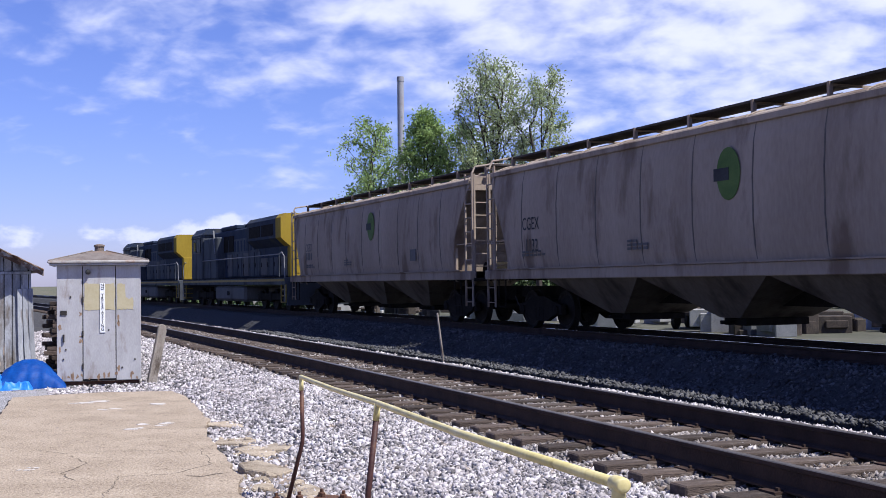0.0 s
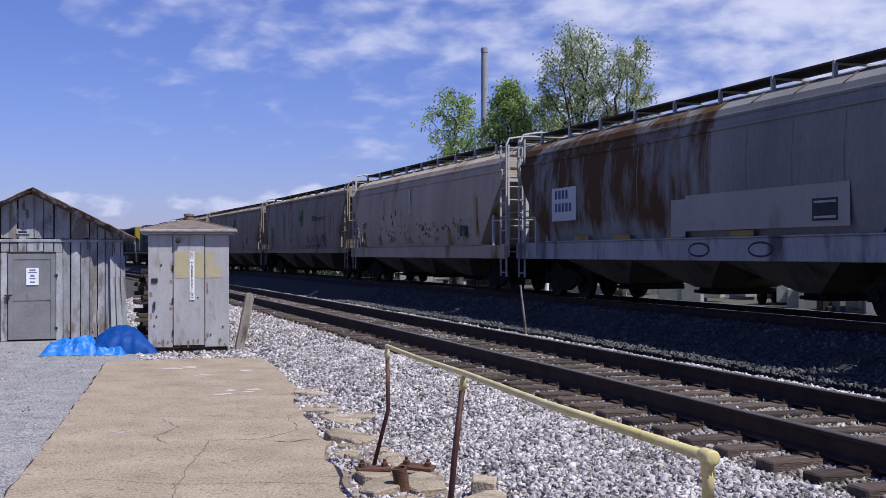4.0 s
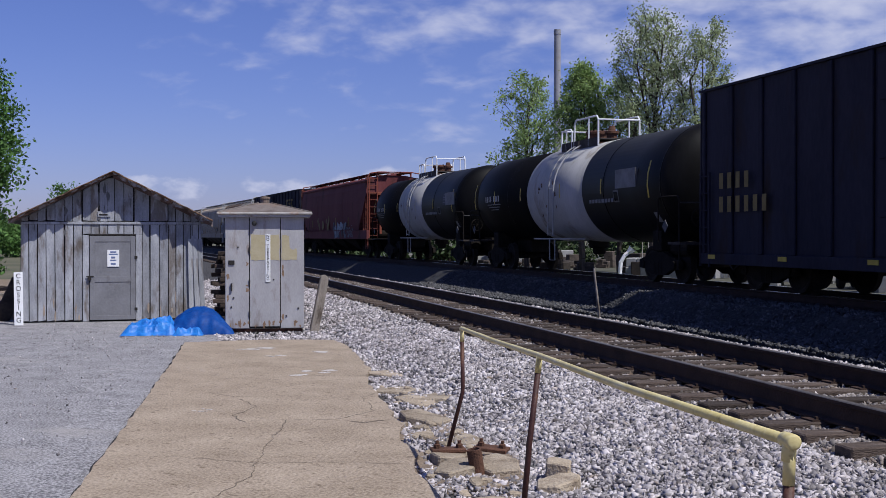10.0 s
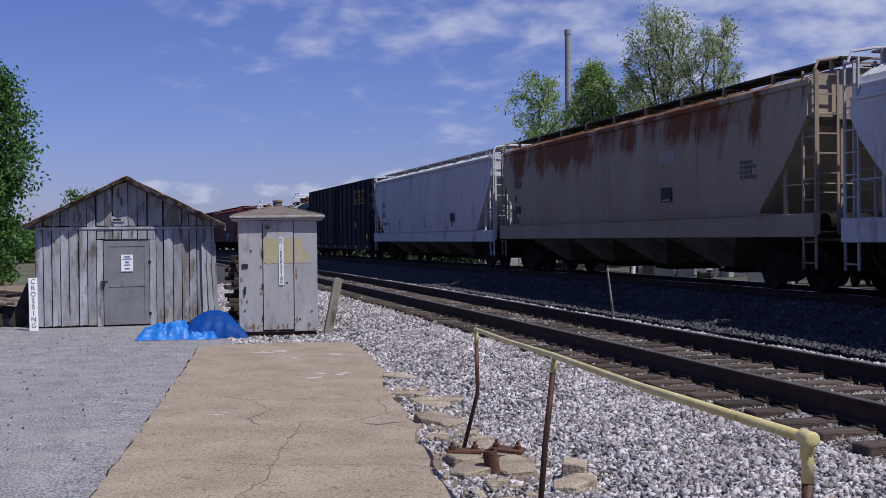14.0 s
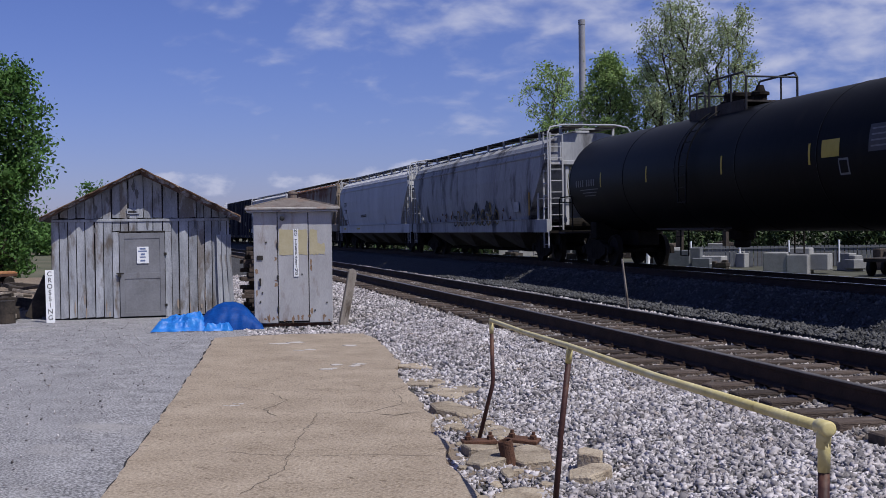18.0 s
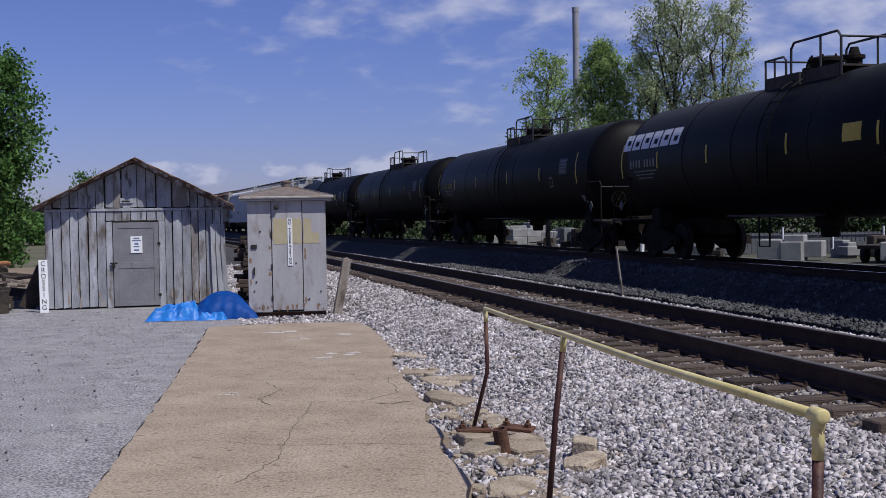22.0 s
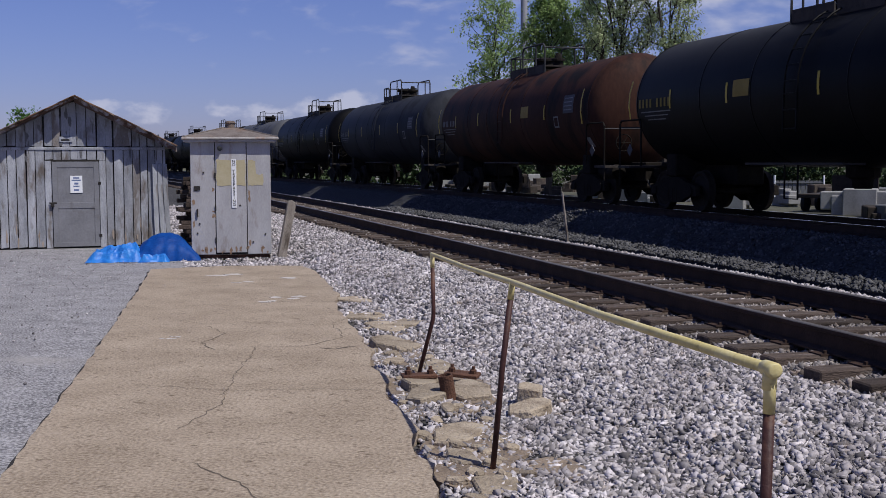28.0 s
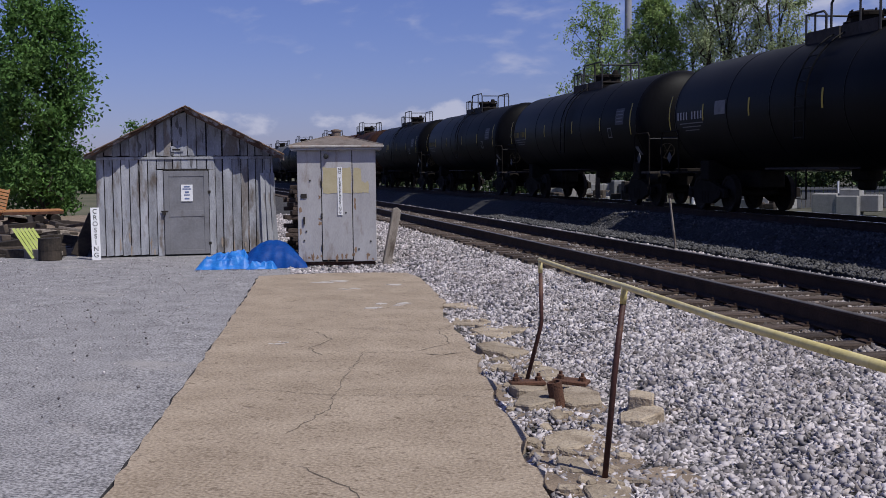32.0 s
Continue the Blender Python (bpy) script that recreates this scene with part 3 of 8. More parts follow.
    for cx, cy, rx, ry in ((-1.05, 9.0, 0.55, 1.1), (-0.62, 7.2, 0.40, 0.9), (-1.6, 11.2, 0.45, 1.2), (-0.11, 6.75, 0.26, 0.42)):
        poly = [(cx + rx * rng.uniform(0.7, 1.05) * math.cos(0.3142 * j), cy + ry * rng.uniform(0.7, 1.05) * math.sin(0.3142 * j)) for j in range(20)]
        prism(bm, poly, -0.16, -0.04 - 0.004 * len(bm.verts) / 40)
    d = part("dirt_patch", bm, DIRT)
    tagged(d, "bare brown dirt beside the broken slab", "dirt", kind="stuff")


make_slab()


def make_edge_gap():
    """Dark strip painted for the shaded step where slab meets gravel lot."""
    pts = []
    for (xa, ya), (xb, yb) in zip(SLAB_LEFT, SLAB_LEFT[1:]):
        pts += [(xa + (xb - xa) * i / 24, ya + (yb - ya) * i / 24) for i in range(24)]
    bm = bmesh.new()
    prev = None
    for x, y in pts:
        w = max(0.006, 0.030 + 0.045 * noise.noise((x * 1.9, y * 1.9, 3)))
        cur = [bm.verts.new((x - 0.002, y, -0.038)), bm.verts.new((x - 0.002 - w, y - 0.2 * w, -0.038))]
        if prev:
            bm.faces.new((prev[0], cur[0], cur[1], prev[1]))
        prev = cur
    bmesh.ops.recalc_face_normals(bm, faces=bm.faces[:])
    ob = part("slab_joint", bm, GAP)
    tagged(ob, "dark strip for the shaded gap along the slab edge", "joint", kind="structure")


make_edge_gap()


def in_slab(x, y):
    """True over the slab (left of its right edge)."""
    for (a, b), (c, d) in zip(SLAB_RIGHT, SLAB_RIGHT[1:]):
        if b <= y <= d:
            return x < a + (c - a) * (y - b) / (d - b)
    return y < 19.3 and x < -4.5


def make_gravel():
    rng = np.random.default_rng(11)

    def scatter(name, s0, s1, n0, n1, density, r0, r1, mat, label, slab=True, lift=0.3):
        k = int((s1 - s0) * (n1 - n0) * density)
        s, n = rng.uniform(s0, s1, k), rng.uniform(n0, n1, k)
        rad = rng.uniform(r0, r1, k) * rng.choice([0.7, 1.0, 1.25], k)
        pts, keep = [], []
        for i in range(k):
            x, y, _ = track(float(s[i]), float(n[i]))
            if slab and n[i] < 3.4:
                if in_slab(x + 0.10 * noise.noise((x * 2, y * 2, 1)) - 0.02, y):
                    continue
                if 5.5 < y < 13 and in_slab(x - 0.55 + 0.5 * noise.noise((x * 1.5, y * 1.5, 8)), y) and i % 10 < 5:
                    continue
            pts.append((x, y, max(bed_height(float(n[i])), -0.06) + lift * rad[i] + 0.02 * noise.noise((float(n[i]) * 1.7, float(s[i]) * 1.3, 4))))
            keep.append(i)
        ob = stones(name, np.array(pts), rad[keep], mat, rng)
        tagged(ob, label, "gravel", kind="stuff")
    near = "pale grey crushed limestone beside the track"
    scatter("ballast_stones", 1.0, 11, 1.2, 4.6, 2100, 0.0145, 0.029, STONE, near)
    scatter("ballast_stones", 11, 20, 1.0, 4.6, 1300, 0.0155, 0.030, STONE, near)
    scatter("ballast_stones", 20, 48, 1.0, 4.6, 380, 0.024, 0.038, STONE, near)
    scatter("ballast_stones", 3, 18, 4.6, 7.15, 1150, 0.015, 0.028, STONE_TRACK, "rust-stained limestone ballast between the ties", lift=0.15)
    scatter("ballast_stones", 3, 18, 7.15, 8.02, 1250, 0.015, 0.028, STONE, near, lift=0.35)
    scatter("ballast_stones", 18, 50, 4.6, 7.15, 320, 0.024, 0.038, STONE_TRACK, "rust-stained limestone ballast between the ties", lift=0.15)
    scatter("ballast_stones", 18, 50, 7.15, 8.02, 340, 0.024, 0.038, STONE, near, lift=0.3)
    k = 5200
    xs, ys = rng.uniform(-15, -3.6, k), 4.0 + 18.2 * rng.random(k) ** 0.55
    keep = [i for i in range(k) if xs[i] < -1.55 - 0.292 * ys[i] or ys[i] > 19.6]
    ob = stones("lot_stones", np.stack([xs[keep], ys[keep], np.full(len(keep), -0.028)], 1), rng.uniform(0.006, 0.016, len(keep)), STONE, rng)
    tagged(ob, "loose grey stones lying on the gravel lot", "gravel", kind="stuff")
    # shoulder stones carry the train's shadow in their colour
    scatter("ballast_stones", 5, 44, 9.8, 12.5, 230, 0.022, 0.042, STONE_SHADED, "main line's shoulder ballast, coloured dark for the train's shadow", lift=0.2)


make_gravel()
RAIL_PROFILE = [(-0.075, -0.185), (0.075, -0.185), (0.075, -0.170), (0.012, -0.150), (0.010, -0.045), (0.036, -0.034), (0.036, -0.006), (0.028, 0.0), (-0.028, 0.0), (-0.036, -0.006), (-0.036, -0.034), (-0.010, -0.045), (-0.012, -0.150), (-0.075, -0.170)]


def make_track(name, centre, top, head, s_ties, label):
    root = thing(name, pose(0, 0, 0), label, "railway track", kind="structure")
    ss = [-60 + 6 * i for i in range(11)] + [2.5 * i for i in range(1, 41)] + [100 + 15 * i for i in range(1, 21)]
    for side in (-0.753, 0.753):
        vs, fs, mi = [], [], []
        n = len(RAIL_PROFILE)
        for s in ss:
            for px, pz in RAIL_PROFILE:
                vs.append(on_track(s, centre + side + px, top + pz))
        for i in range(len(ss) - 1):
            for k in range(n):
                a, b = i * n + k, i * n + (k + 1) % n
                fs.append((a, b, b + n, a + n))
                mi.append(1 if k in (6, 7, 8) else 0)
        me = bpy.data.meshes.new("rail")
        me.from_pydata(vs, [], fs)
        ob = attach("rail", me, [RAIL_SIDE_MAT, head], root)
        me.polygons.foreach_set("material_index", mi)
    bm = boxes((-1.3, 1.3, -0.11, 0.11, -0.17, 0.0), bevel=0.012)
    first = None
    plate = None
    rng = random.Random(8)
    s = s_ties[0]
    while s < s_ties[1]:
        x, y, h = track(s, centre + rng.uniform(-0.05, 0.05))
        m = pose(x, y, top - 0.188 + rng.uniform(-0.008, 0.004), 0, 0, h + rng.uniform(-1.5, 1.5))
        if first is None:
            first = part("tie", bm, TIE, root)
            first.matrix_basis = m
        else:
            share("tie", first, root, m)
        if s < 22:
            for side in (-0.753, 0.753):
                px, py, _ = track(s, centre + side)
                pm = pose(px, py, top - 0.187, 0, 0, h)
                if plate is None:
                    pb = boxes((-0.17, 0.17, -0.09, 0.09, -0.004, 0.012), (-0.12, -0.10, -0.06, -0.03, 0.01, 0.035), (0.10, 0.12, 0.03, 0.06, 0.01, 0.035), (0.10, 0.12, -0.06, -0.03, 0.01, 0.035))
                    plate = part("tie_plate", pb, RAIL_SIDE_MAT, root)
                    plate.matrix_basis = pm
                else:
                    share("tie_plate", plate, root, pm)
        s += 0.53 + rng.uniform(-0.04, 0.04)
    return root


make_track("siding_track", SIDE, RAIL_SIDE, RAIL_TOP, (2.0, 80), "rusty siding track on weathered wooden ties")
make_track("main_track", MAIN, RAIL_MAIN, RAIL_BRIGHT, (6.0, 70), "main line track with polished rail heads")

# ---------------------------------------------------------------- shed, cabinet and the things by the platform


def make_shed():
    W, EAVE, PEAK, DEPTH = 3.62, 2.14, 3.04, 4.6
    root = thing("wooden_shed", pose(-10.02, 23.42, -0.03, 0, 0, 24.6), "old board shed with peeling white paint and a rusted gable roof", "shed")
    rng = random.Random(21)
    # local: x to the right, y away from the door, z up; the front is at y = 0

    def roof_z(x):
        return EAVE + (PEAK - EAVE) * (1 - abs(x) / (W / 2))
    # inner dark core closes the boards' gaps
    bm = bmesh.new()
    poly = [(-W / 2 + 0.03, 0.0), (W / 2 - 0.03, 0.0), (W / 2 - 0.03, EAVE - 0.03), (0, PEAK - 0.03), (-W / 2 + 0.03, EAVE - 0.03)]
    prism(bm, poly, -DEPTH + 0.03, -0.03, pose(0, 0, 0, 90, 0, 0))
    part("inner_lining", bm, GAP, root)
    # front boards, two rows with a rail between
    x = -W / 2
    RAIL = 2.02
    while x < W / 2 - 0.05:
        w = rng.uniform(0.15, 0.20)
        x1 = min(x + w, W / 2)
        for z0, z1a, z1b in ((0.02, min(RAIL, roof_z(x) - 0.01), min(RAIL, roof_z(x1) - 0.01)), (RAIL + 0.055, roof_z(x) - 0.01, roof_z(x1) - 0.01)):
            if min(z1a, z1b) - z0 < 0.05:
                continue
            if z0 < 1 and x1 > -0.46 and x < 0.46:
                # over the door
                z0 = 1.80
            bm = bmesh.new()
            g = 0.009
            y = rng.uniform(-0.006, 0.006)
            poly = [(x + g, z0 + rng.uniform(0, 0.03)), (x1 - g, z0 + rng.uniform(0, 0.03)), (x1 - g, z1b), (x + g, z1a)]
            prism(bm, poly, 0.0, 0.026, pose(0, y, 0, 90, rng.uniform(-0.25, 0.25), 0))
            part("board", bm, BOARD_BARE if (z0 > RAIL and rng.random() < 0.35) or rng.random() < 0.08 else BOARD, root)
        x = x1
    part("girt", boxes((-W / 2, W / 2, -0.05, 0.0, RAIL, RAIL + 0.055), bevel=0.006), BOARD, root)
    # side and back walls
    for sx in (-1, 1):
        y = 0.0
        while y < DEPTH - 0.01:
            y1 = min(y + rng.uniform(0.16, 0.21), DEPTH)
            flare = 0.10 if sx > 0 else 0.03
            bm = bmesh.new()
            zs = [0.02, 0.5, 1.1, EAVE]
            prof = [(zz, flare * (1 - zz / EAVE) ** 2) for zz in zs]
            front, back = [], []
            for zz, o in prof:
                xo = sx * (W / 2 + o)
                xi = sx * (W / 2 + o - 0.026)
                front.append([bm.verts.new((xo, y + 0.006, zz)), bm.verts.new((xo, y1 - 0.006, zz))])
                back.append([bm.verts.new((xi, y + 0.006, zz)), bm.verts.new((xi, y1 - 0.006, zz))])
            for i in range(len(zs) - 1):
                bm.faces.new((front[i][0], front[i][1], front[i + 1][1], front[i + 1][0]))
                bm.faces.new((back[i][1], back[i][0], back[i + 1][0], back[i + 1][1]))
                bm.faces.new((back[i][0], front[i][0], front[i + 1][0], back[i + 1][0]))
                bm.faces.new((front[i][1], back[i][1], back[i + 1][1], front[i + 1][1]))
            part("board", bm, BOARD, root)
            y = y1
    part("back_wall", boxes((-W / 2, W / 2, DEPTH - 0.03, DEPTH, 0, EAVE)), BOARD, root)
    # roof: rusted sheets on each slope, fascia boards on the gable
    OV, GO = 0.22, 0.46
    steps = [q / 16 for q in range(17)]
    slope = math.atan2(PEAK - EAVE, W / 2)
    length = (W / 2 + OV) / math.cos(slope)
    for sx in (-1, 1):
        y = -GO
        k = 0
        while y < DEPTH + 0.2:
            y1 = min(y + 0.62, DEPTH + 0.22)
            bm = bmesh.new()
            n = 9
            lo = []
            for i in range(n + 1):
                yy = y + (y1 - y) * i / n
                h = 0.012 * math.cos(i * 2.1) + 0.004 * (k % 2)
                lo.append((yy, h))
            rag = [rng.choice((0.0, 0.0, 0.03, 0.09, -0.03, 0.14)) + rng.uniform(-0.02, 0.02) if k == 0 else 0.0 for f in steps]
            top = [[bm.verts.new((sx * f * length * math.cos(slope), yy + (g if i == 0 else 0), PEAK + 0.075 - f * length * math.sin(slope) + h)) for f, g in zip(steps, rag)] for i, (yy, h) in enumerate(lo)]
            bot = [[bm.verts.new((sx * f * length * math.cos(slope), yy + (g if i == 0 else 0), PEAK + 0.060 - f * length * math.sin(slope) + h)) for f, g in zip(steps, rag)] for i, (yy, h) in enumerate(lo)]
            for i in range(n):
                for j in range(16):
                    bm.faces.new((top[i][j], top[i + 1][j], top[i + 1][j + 1], top[i][j + 1]))
                    bm.faces.new((bot[i][j + 1], bot[i + 1][j + 1], bot[i + 1][j], bot[i][j]))
                bm.faces.new((top[i][16], top[i + 1][16], bot[i + 1][16], bot[i][16]))
            for j in range(16):
                bm.faces.new((top[0][j], top[0][j + 1], bot[0][j + 1], bot[0][j]))
                bm.faces.new((top[n][j + 1], top[n][j], bot[n][j], bot[n][j + 1]))
            bmesh.ops.recalc_face_normals(bm, faces=bm.faces[:])
            part("roof_sheet", bm, RUST_ROOF, root)
            y, k = y1, k + 1
        # decking boards under the sheets show at the gable edge
        bm = bmesh.new()
        for y0, y1 in ((-GO + 0.13, -GO + 0.165),):
            vs = []
            lo = -0.06 if sx > 0 else -0.01
            for f, dz in ((0, 0.055), (1, 0.055), (1, lo), (0, lo)):
                vs.append((sx * f * length * math.cos(slope), PEAK + dz - f * length * math.sin(slope)))
            prism(bm, vs if sx > 0 else vs[::-1], -y1, -y0, pose(0, 0, 0, 90, 0, 0))
        part("fascia", bm, FASCIA, root)
        bm = bmesh.new()
        vs = [(sx * f * length * math.cos(slope), PEAK + dz - f * length * math.sin(slope)) for f, dz in ((0, 0.05), (1, 0.05), (1, 0.02), (0, 0.02))]
        prism(bm, vs if sx > 0 else vs[::-1], -DEPTH - 0.18, GO - 0.17, pose(0, 0, 0, 90, 0, 0))
        part("roof_deck", bm, WOOD_GREY, root)
    # torn strips of sheet and tar paper hanging over the gable's edge
    for sx in (-1, 1):
        for k in range(34 if sx > 0 else 20):
            f = rng.uniform(0.02, 0.98)
            w, h = rng.uniform(0.05, 0.22), rng.uniform(0.03, 0.085 if sx > 0 else 0.05)
            poly = [(-w / 2, 0.0), (w / 2, 0.0), (w / 2 * rng.uniform(0.5, 1.1), -h * rng.uniform(0.5, 1.0)), (rng.uniform(-0.2, 0.2) * w, -h), (-w / 2 * rng.uniform(0.5, 1.1), -h * rng.uniform(0.4, 1.0))]
            bm = bmesh.new()
            prism(bm, poly, 0.0, 0.004 + 0.0003 * k)
            flake = part("roof_flake", bm, (FASCIA, RUST_ROOF, ROOF_PALE)[k % 3], root)
            flake.matrix_basis = pose(sx * f * length * math.cos(slope), -GO + 0.13 - 0.004 * rng.random(), PEAK + 0.062 - f * length * math.sin(slope), 90, math.degrees(slope) * sx, 0)
    # door
    door = part("door", boxes((-0.46, 0.46, -0.045, -0.005, 0.03, 1.78), bevel=0.006), DOOR_GREY, root, "grey panelled metal door")
    for z0, z1 in ((0.10, 0.84), (0.93, 1.68)):
        part("panel", boxes((-0.36, 0.36, -0.052, -0.046, z0, z1), bevel=0.004), DOOR_GREY, door)
    for a in ((-0.46, -0.36, 0.03, 1.78), (0.36, 0.46, 0.03, 1.78), (-0.36, 0.36, 0.03, 0.12), (-0.36, 0.36, 0.82, 0.94), (-0.36, 0.36, 1.66, 1.78)):
        part("stile", boxes((a[0], a[1], -0.062, -0.046, a[2], a[3]), bevel=0.003), DOOR_GREY, door)
    part("padlock", boxes((-0.50, -0.43, -0.09, -0.06, 0.86, 0.95), (-0.53, -0.38, -0.068, -0.058, 0.92, 0.95), bevel=0.004), GAP, door, "dark hasp and padlock")
    for z in (0.22, 1.30):
        part("hinge", boxes((0.44, 0.50, -0.07, -0.055, z, z + 0.06), bevel=0.003), GAP, door)
    notice = part("notice", boxes((-0.11, 0.13, -0.068, -0.0635, 1.14, 1.49)), WHITE, door, "white paper notice with worn print")
    bars = material("notice_print", (0.10, 0.13, 0.25), (0.16, 0.20, 0.34), 0.7)
    for x0, x1, z0, z1 in ((-0.05, 0.07, 1.43, 1.46), (-0.08, 0.10, 1.385, 1.41), (-0.03, 0.05, 1.31, 1.35), (-0.05, 0.07, 1.26, 1.285), (-0.04, 0.06, 1.18, 1.215)):
        part("print_bar", boxes((x0, x1, -0.0705, -0.0685, z0, z1)), bars, notice)
    for a in ((-0.60, -0.47, 0.0, 1.80), (0.47, 0.60, 0.0, 1.80)):
        part("door_jamb", boxes((a[0], a[1], -0.036, 0.0, a[2], a[3]), bevel=0.004), BOARD, root)
    part("door_header", boxes((-0.47, 0.47, -0.04, 0.0, 1.79, 1.82), bevel=0.004), GAP, root)
    # loose pale boards flaring at the corner
    for i in range(3):
        bm = bmesh.new()
        q = []
        for zz in (0.03, 0.25, 0.6, 1.1, 1.72):
            o = 0.09 * (1 - zz / 1.72) ** 2 * (0.4 + 0.3 * i)
            q.append([bm.verts.new((o - 0.05, 0, zz)), bm.verts.new((o + 0.05, 0, zz)), bm.verts.new((o + 0.05, 0.022, zz)), bm.verts.new((o - 0.05, 0.022, zz))])
        for u, v in zip(q, q[1:]):
            for j in range(4):
                bm.faces.new((u[j], u[(j + 1) % 4], v[(j + 1) % 4], v[j]))
        bm.faces.new(q[-1])
        bm.faces.new(q[0][::-1])
        bmesh.ops.recalc_face_normals(bm, faces=bm.faces[:])
        part("loose_board", bm, BOARD, root, "whitish board sprung loose at the corner").matrix_basis = pose(W / 2 - 0.22 + 0.105 * i, -0.075 + 0.02 * i, 0, 0, 0, 20)
    # worn patches of bare wood and peeled paint
    for i in range(64):
        low = i < 26
        x, z = (rng.uniform(-W / 2 + 0.1, W / 2 - 0.1), rng.uniform(0.05, 0.55)) if low else (rng.uniform(-W / 2 + 0.1, W / 2 - 0.1), rng.uniform(1.75, 2.85))
        if (low and abs(x) < 0.62) or (abs(x) < 0.65 and z < 1.95) or z > roof_z(x) - 0.15:
            continue
        w, h = (rng.uniform(0.008, 0.03), rng.uniform(0.06, 0.25)) if low else (rng.uniform(0.015, 0.05), rng.uniform(0.06, 0.2))
        poly = [(w * rng.uniform(0.4, 1.0) * math.cos(0.524 * k), h * rng.uniform(0.4, 1.0) * math.sin(0.524 * k)) for k in range(12)]
        bm = bmesh.new()
        prism(bm, poly, 0, 0.003, pose(x, -0.034, z, 90, 0, 0))
        part("bare_patch" if low else "peeled_patch", bm, BARE_WOOD if low else PEELED, root)
    vent = part("vent", boxes((-0.30, -0.04, -0.05, -0.028, 2.18, 2.29), bevel=0.004), BOARD, root, "small wooden vent in the gable")
    part("vent_slot", boxes((-0.27, -0.10, -0.053, -0.0505, 2.205, 2.24)), GAP, vent)
    return root


make_shed()


def make_cabinet():
    W, H, D = 1.44, 2.12, 1.25
    root = thing("trackside_cabinet", pose(-6.055, 21.013, -0.02, 0, 0, 15.5), "tall silver-grey steel trackside cabinet with a low hipped roof", "cabinet")
    part("body", boxes((-W / 2, W / 2, 0.0, D, 0.06, H), bevel=0.008), CAB_PAINT, root)
    part("plinth", boxes((-W / 2 + 0.03, W / 2 - 0.03, 0.03, D - 0.03, 0.0, 0.062)), RUST, root)
    p1, p2 = -W / 2 + 0.44, -W / 2 + 1.005
    left = part("panel", boxes((-W / 2 + 0.004, p1 - 0.008, -0.012, -0.001, 0.07, H - 0.005), bevel=0.003), CAB_PAINT, root)
    door = part("door", boxes((p1 + 0.008, p2 - 0.008, -0.020, -0.001, 0.10, H - 0.005), bevel=0.004), CAB_PAINT, root, "narrow grey cabinet door")
    right = part("panel", boxes((p2 + 0.008, W / 2 - 0.004, -0.012, -0.001, 0.07, H - 0.005), bevel=0.003), CAB_PAINT, root)
    for x in (p1, p2):
        part("seam", boxes((x - 0.008, x + 0.008, -0.004, -0.0005, 0.07, H - 0.01)), GAP, root)
    part("door_gap", boxes((p1, p2, -0.006, -0.0005, 0.065, 0.10)), GAP, root)
    for z in (0.28, 0.86, 1.46):
        part("hinge", boxes((p1 - 0.014, p1 + 0.014, -0.032, -0.018, z, z + 0.10), bevel=0.003), GAP, door)
    part("handle", boxes((-W / 2 + 0.10, -W / 2 + 0.13, -0.05, -0.012, 0.76, 0.90), bevel=0.004), GAP, left, "dark latch")
    part("hasp", boxes((-W / 2 + 0.06, -W / 2 + 0.17, -0.03, -0.012, 1.24, 1.32), bevel=0.004), GAP, left, "dark hasp")
    rng = random.Random(6)

    def blotch(x0, x1, z0, z1, y, owner):
        """A rectangle of brushed-on paint with an unsteady edge."""
        edge = [(x0, z0), (x1, z0), (x1, z1), (x0, z1)]
        poly = []
        for (a, b), (c, d) in zip(edge, edge[1:] + edge[:1]):
            poly += [(a + (c - a) * k / 6 + rng.uniform(-0.012, 0.012), b + (d - b) * k / 6 + rng.uniform(-0.016, 0.016)) for k in range(6)]
        bm = bmesh.new()
        prism(bm, poly, 0.0, 0.003, pose(0, y, 0, 90, 0, 0))
        part("yellow_patch", bm, CAB_YELLOW, owner, "faded yellow painted patch")
    blotch(p1 + 0.025, p2 - 0.022, 1.32, 1.79, -0.0212, door)
    blotch(p2 + 0.024, p2 + 0.17, 1.33, 1.78, -0.0132, right)
    blotch(p2 + 0.15, p2 + 0.30, 1.33, 1.53, -0.0136, right)
    # rust run-offs along the foot and the seams
    for k in range(26):
        w, h = rng.uniform(0.015, 0.05), rng.uniform(0.03, 0.11)
        x, z = (rng.uniform(-W / 2 + 0.05, W / 2 - 0.05), rng.uniform(0.10, 0.2)) if k < 16 else (rng.choice((-W / 2 + 0.05, p1 - 0.04, p2 + 0.045)), rng.uniform(0.25, 1.7))
        poly = [(w * rng.uniform(0.3, 1) * math.cos(0.628 * q), h * rng.uniform(0.3, 1) * math.sin(0.628 * q)) for q in range(10)]
        bm = bmesh.new()
        prism(bm, poly, 0.0, 0.002, pose(x, -0.0128 if not p1 < x < p2 else -0.0208, z, 90, 0, 0))
        part("rust_spot", bm, RUST_PALE, root)
    sign = part("sign", boxes((0.012, 0.102, -0.034, -0.0248, 0.92, 1.80), bevel=0.002), WHITE, door, "vertical white warning sign with black letters")
    for i, ch in enumerate("NO TRESPASSING"):
        if ch != " ":
            letters(ch, 0.075, BLACK, sign, pose(0.057, -0.0355, 1.765 - i * 0.0605, 90, 0, 0), "letter")
    bm = bmesh.new()
    lathe(bm, [(0.0, -0.10), (0.028, -0.095), (0.045, -0.07), (0.045, -0.01)], 12, "Y", (-0.19, -0.012, 2.00))
    part("lamp_knob", bm, BLACK, root, "small dark domed lamp above the door")
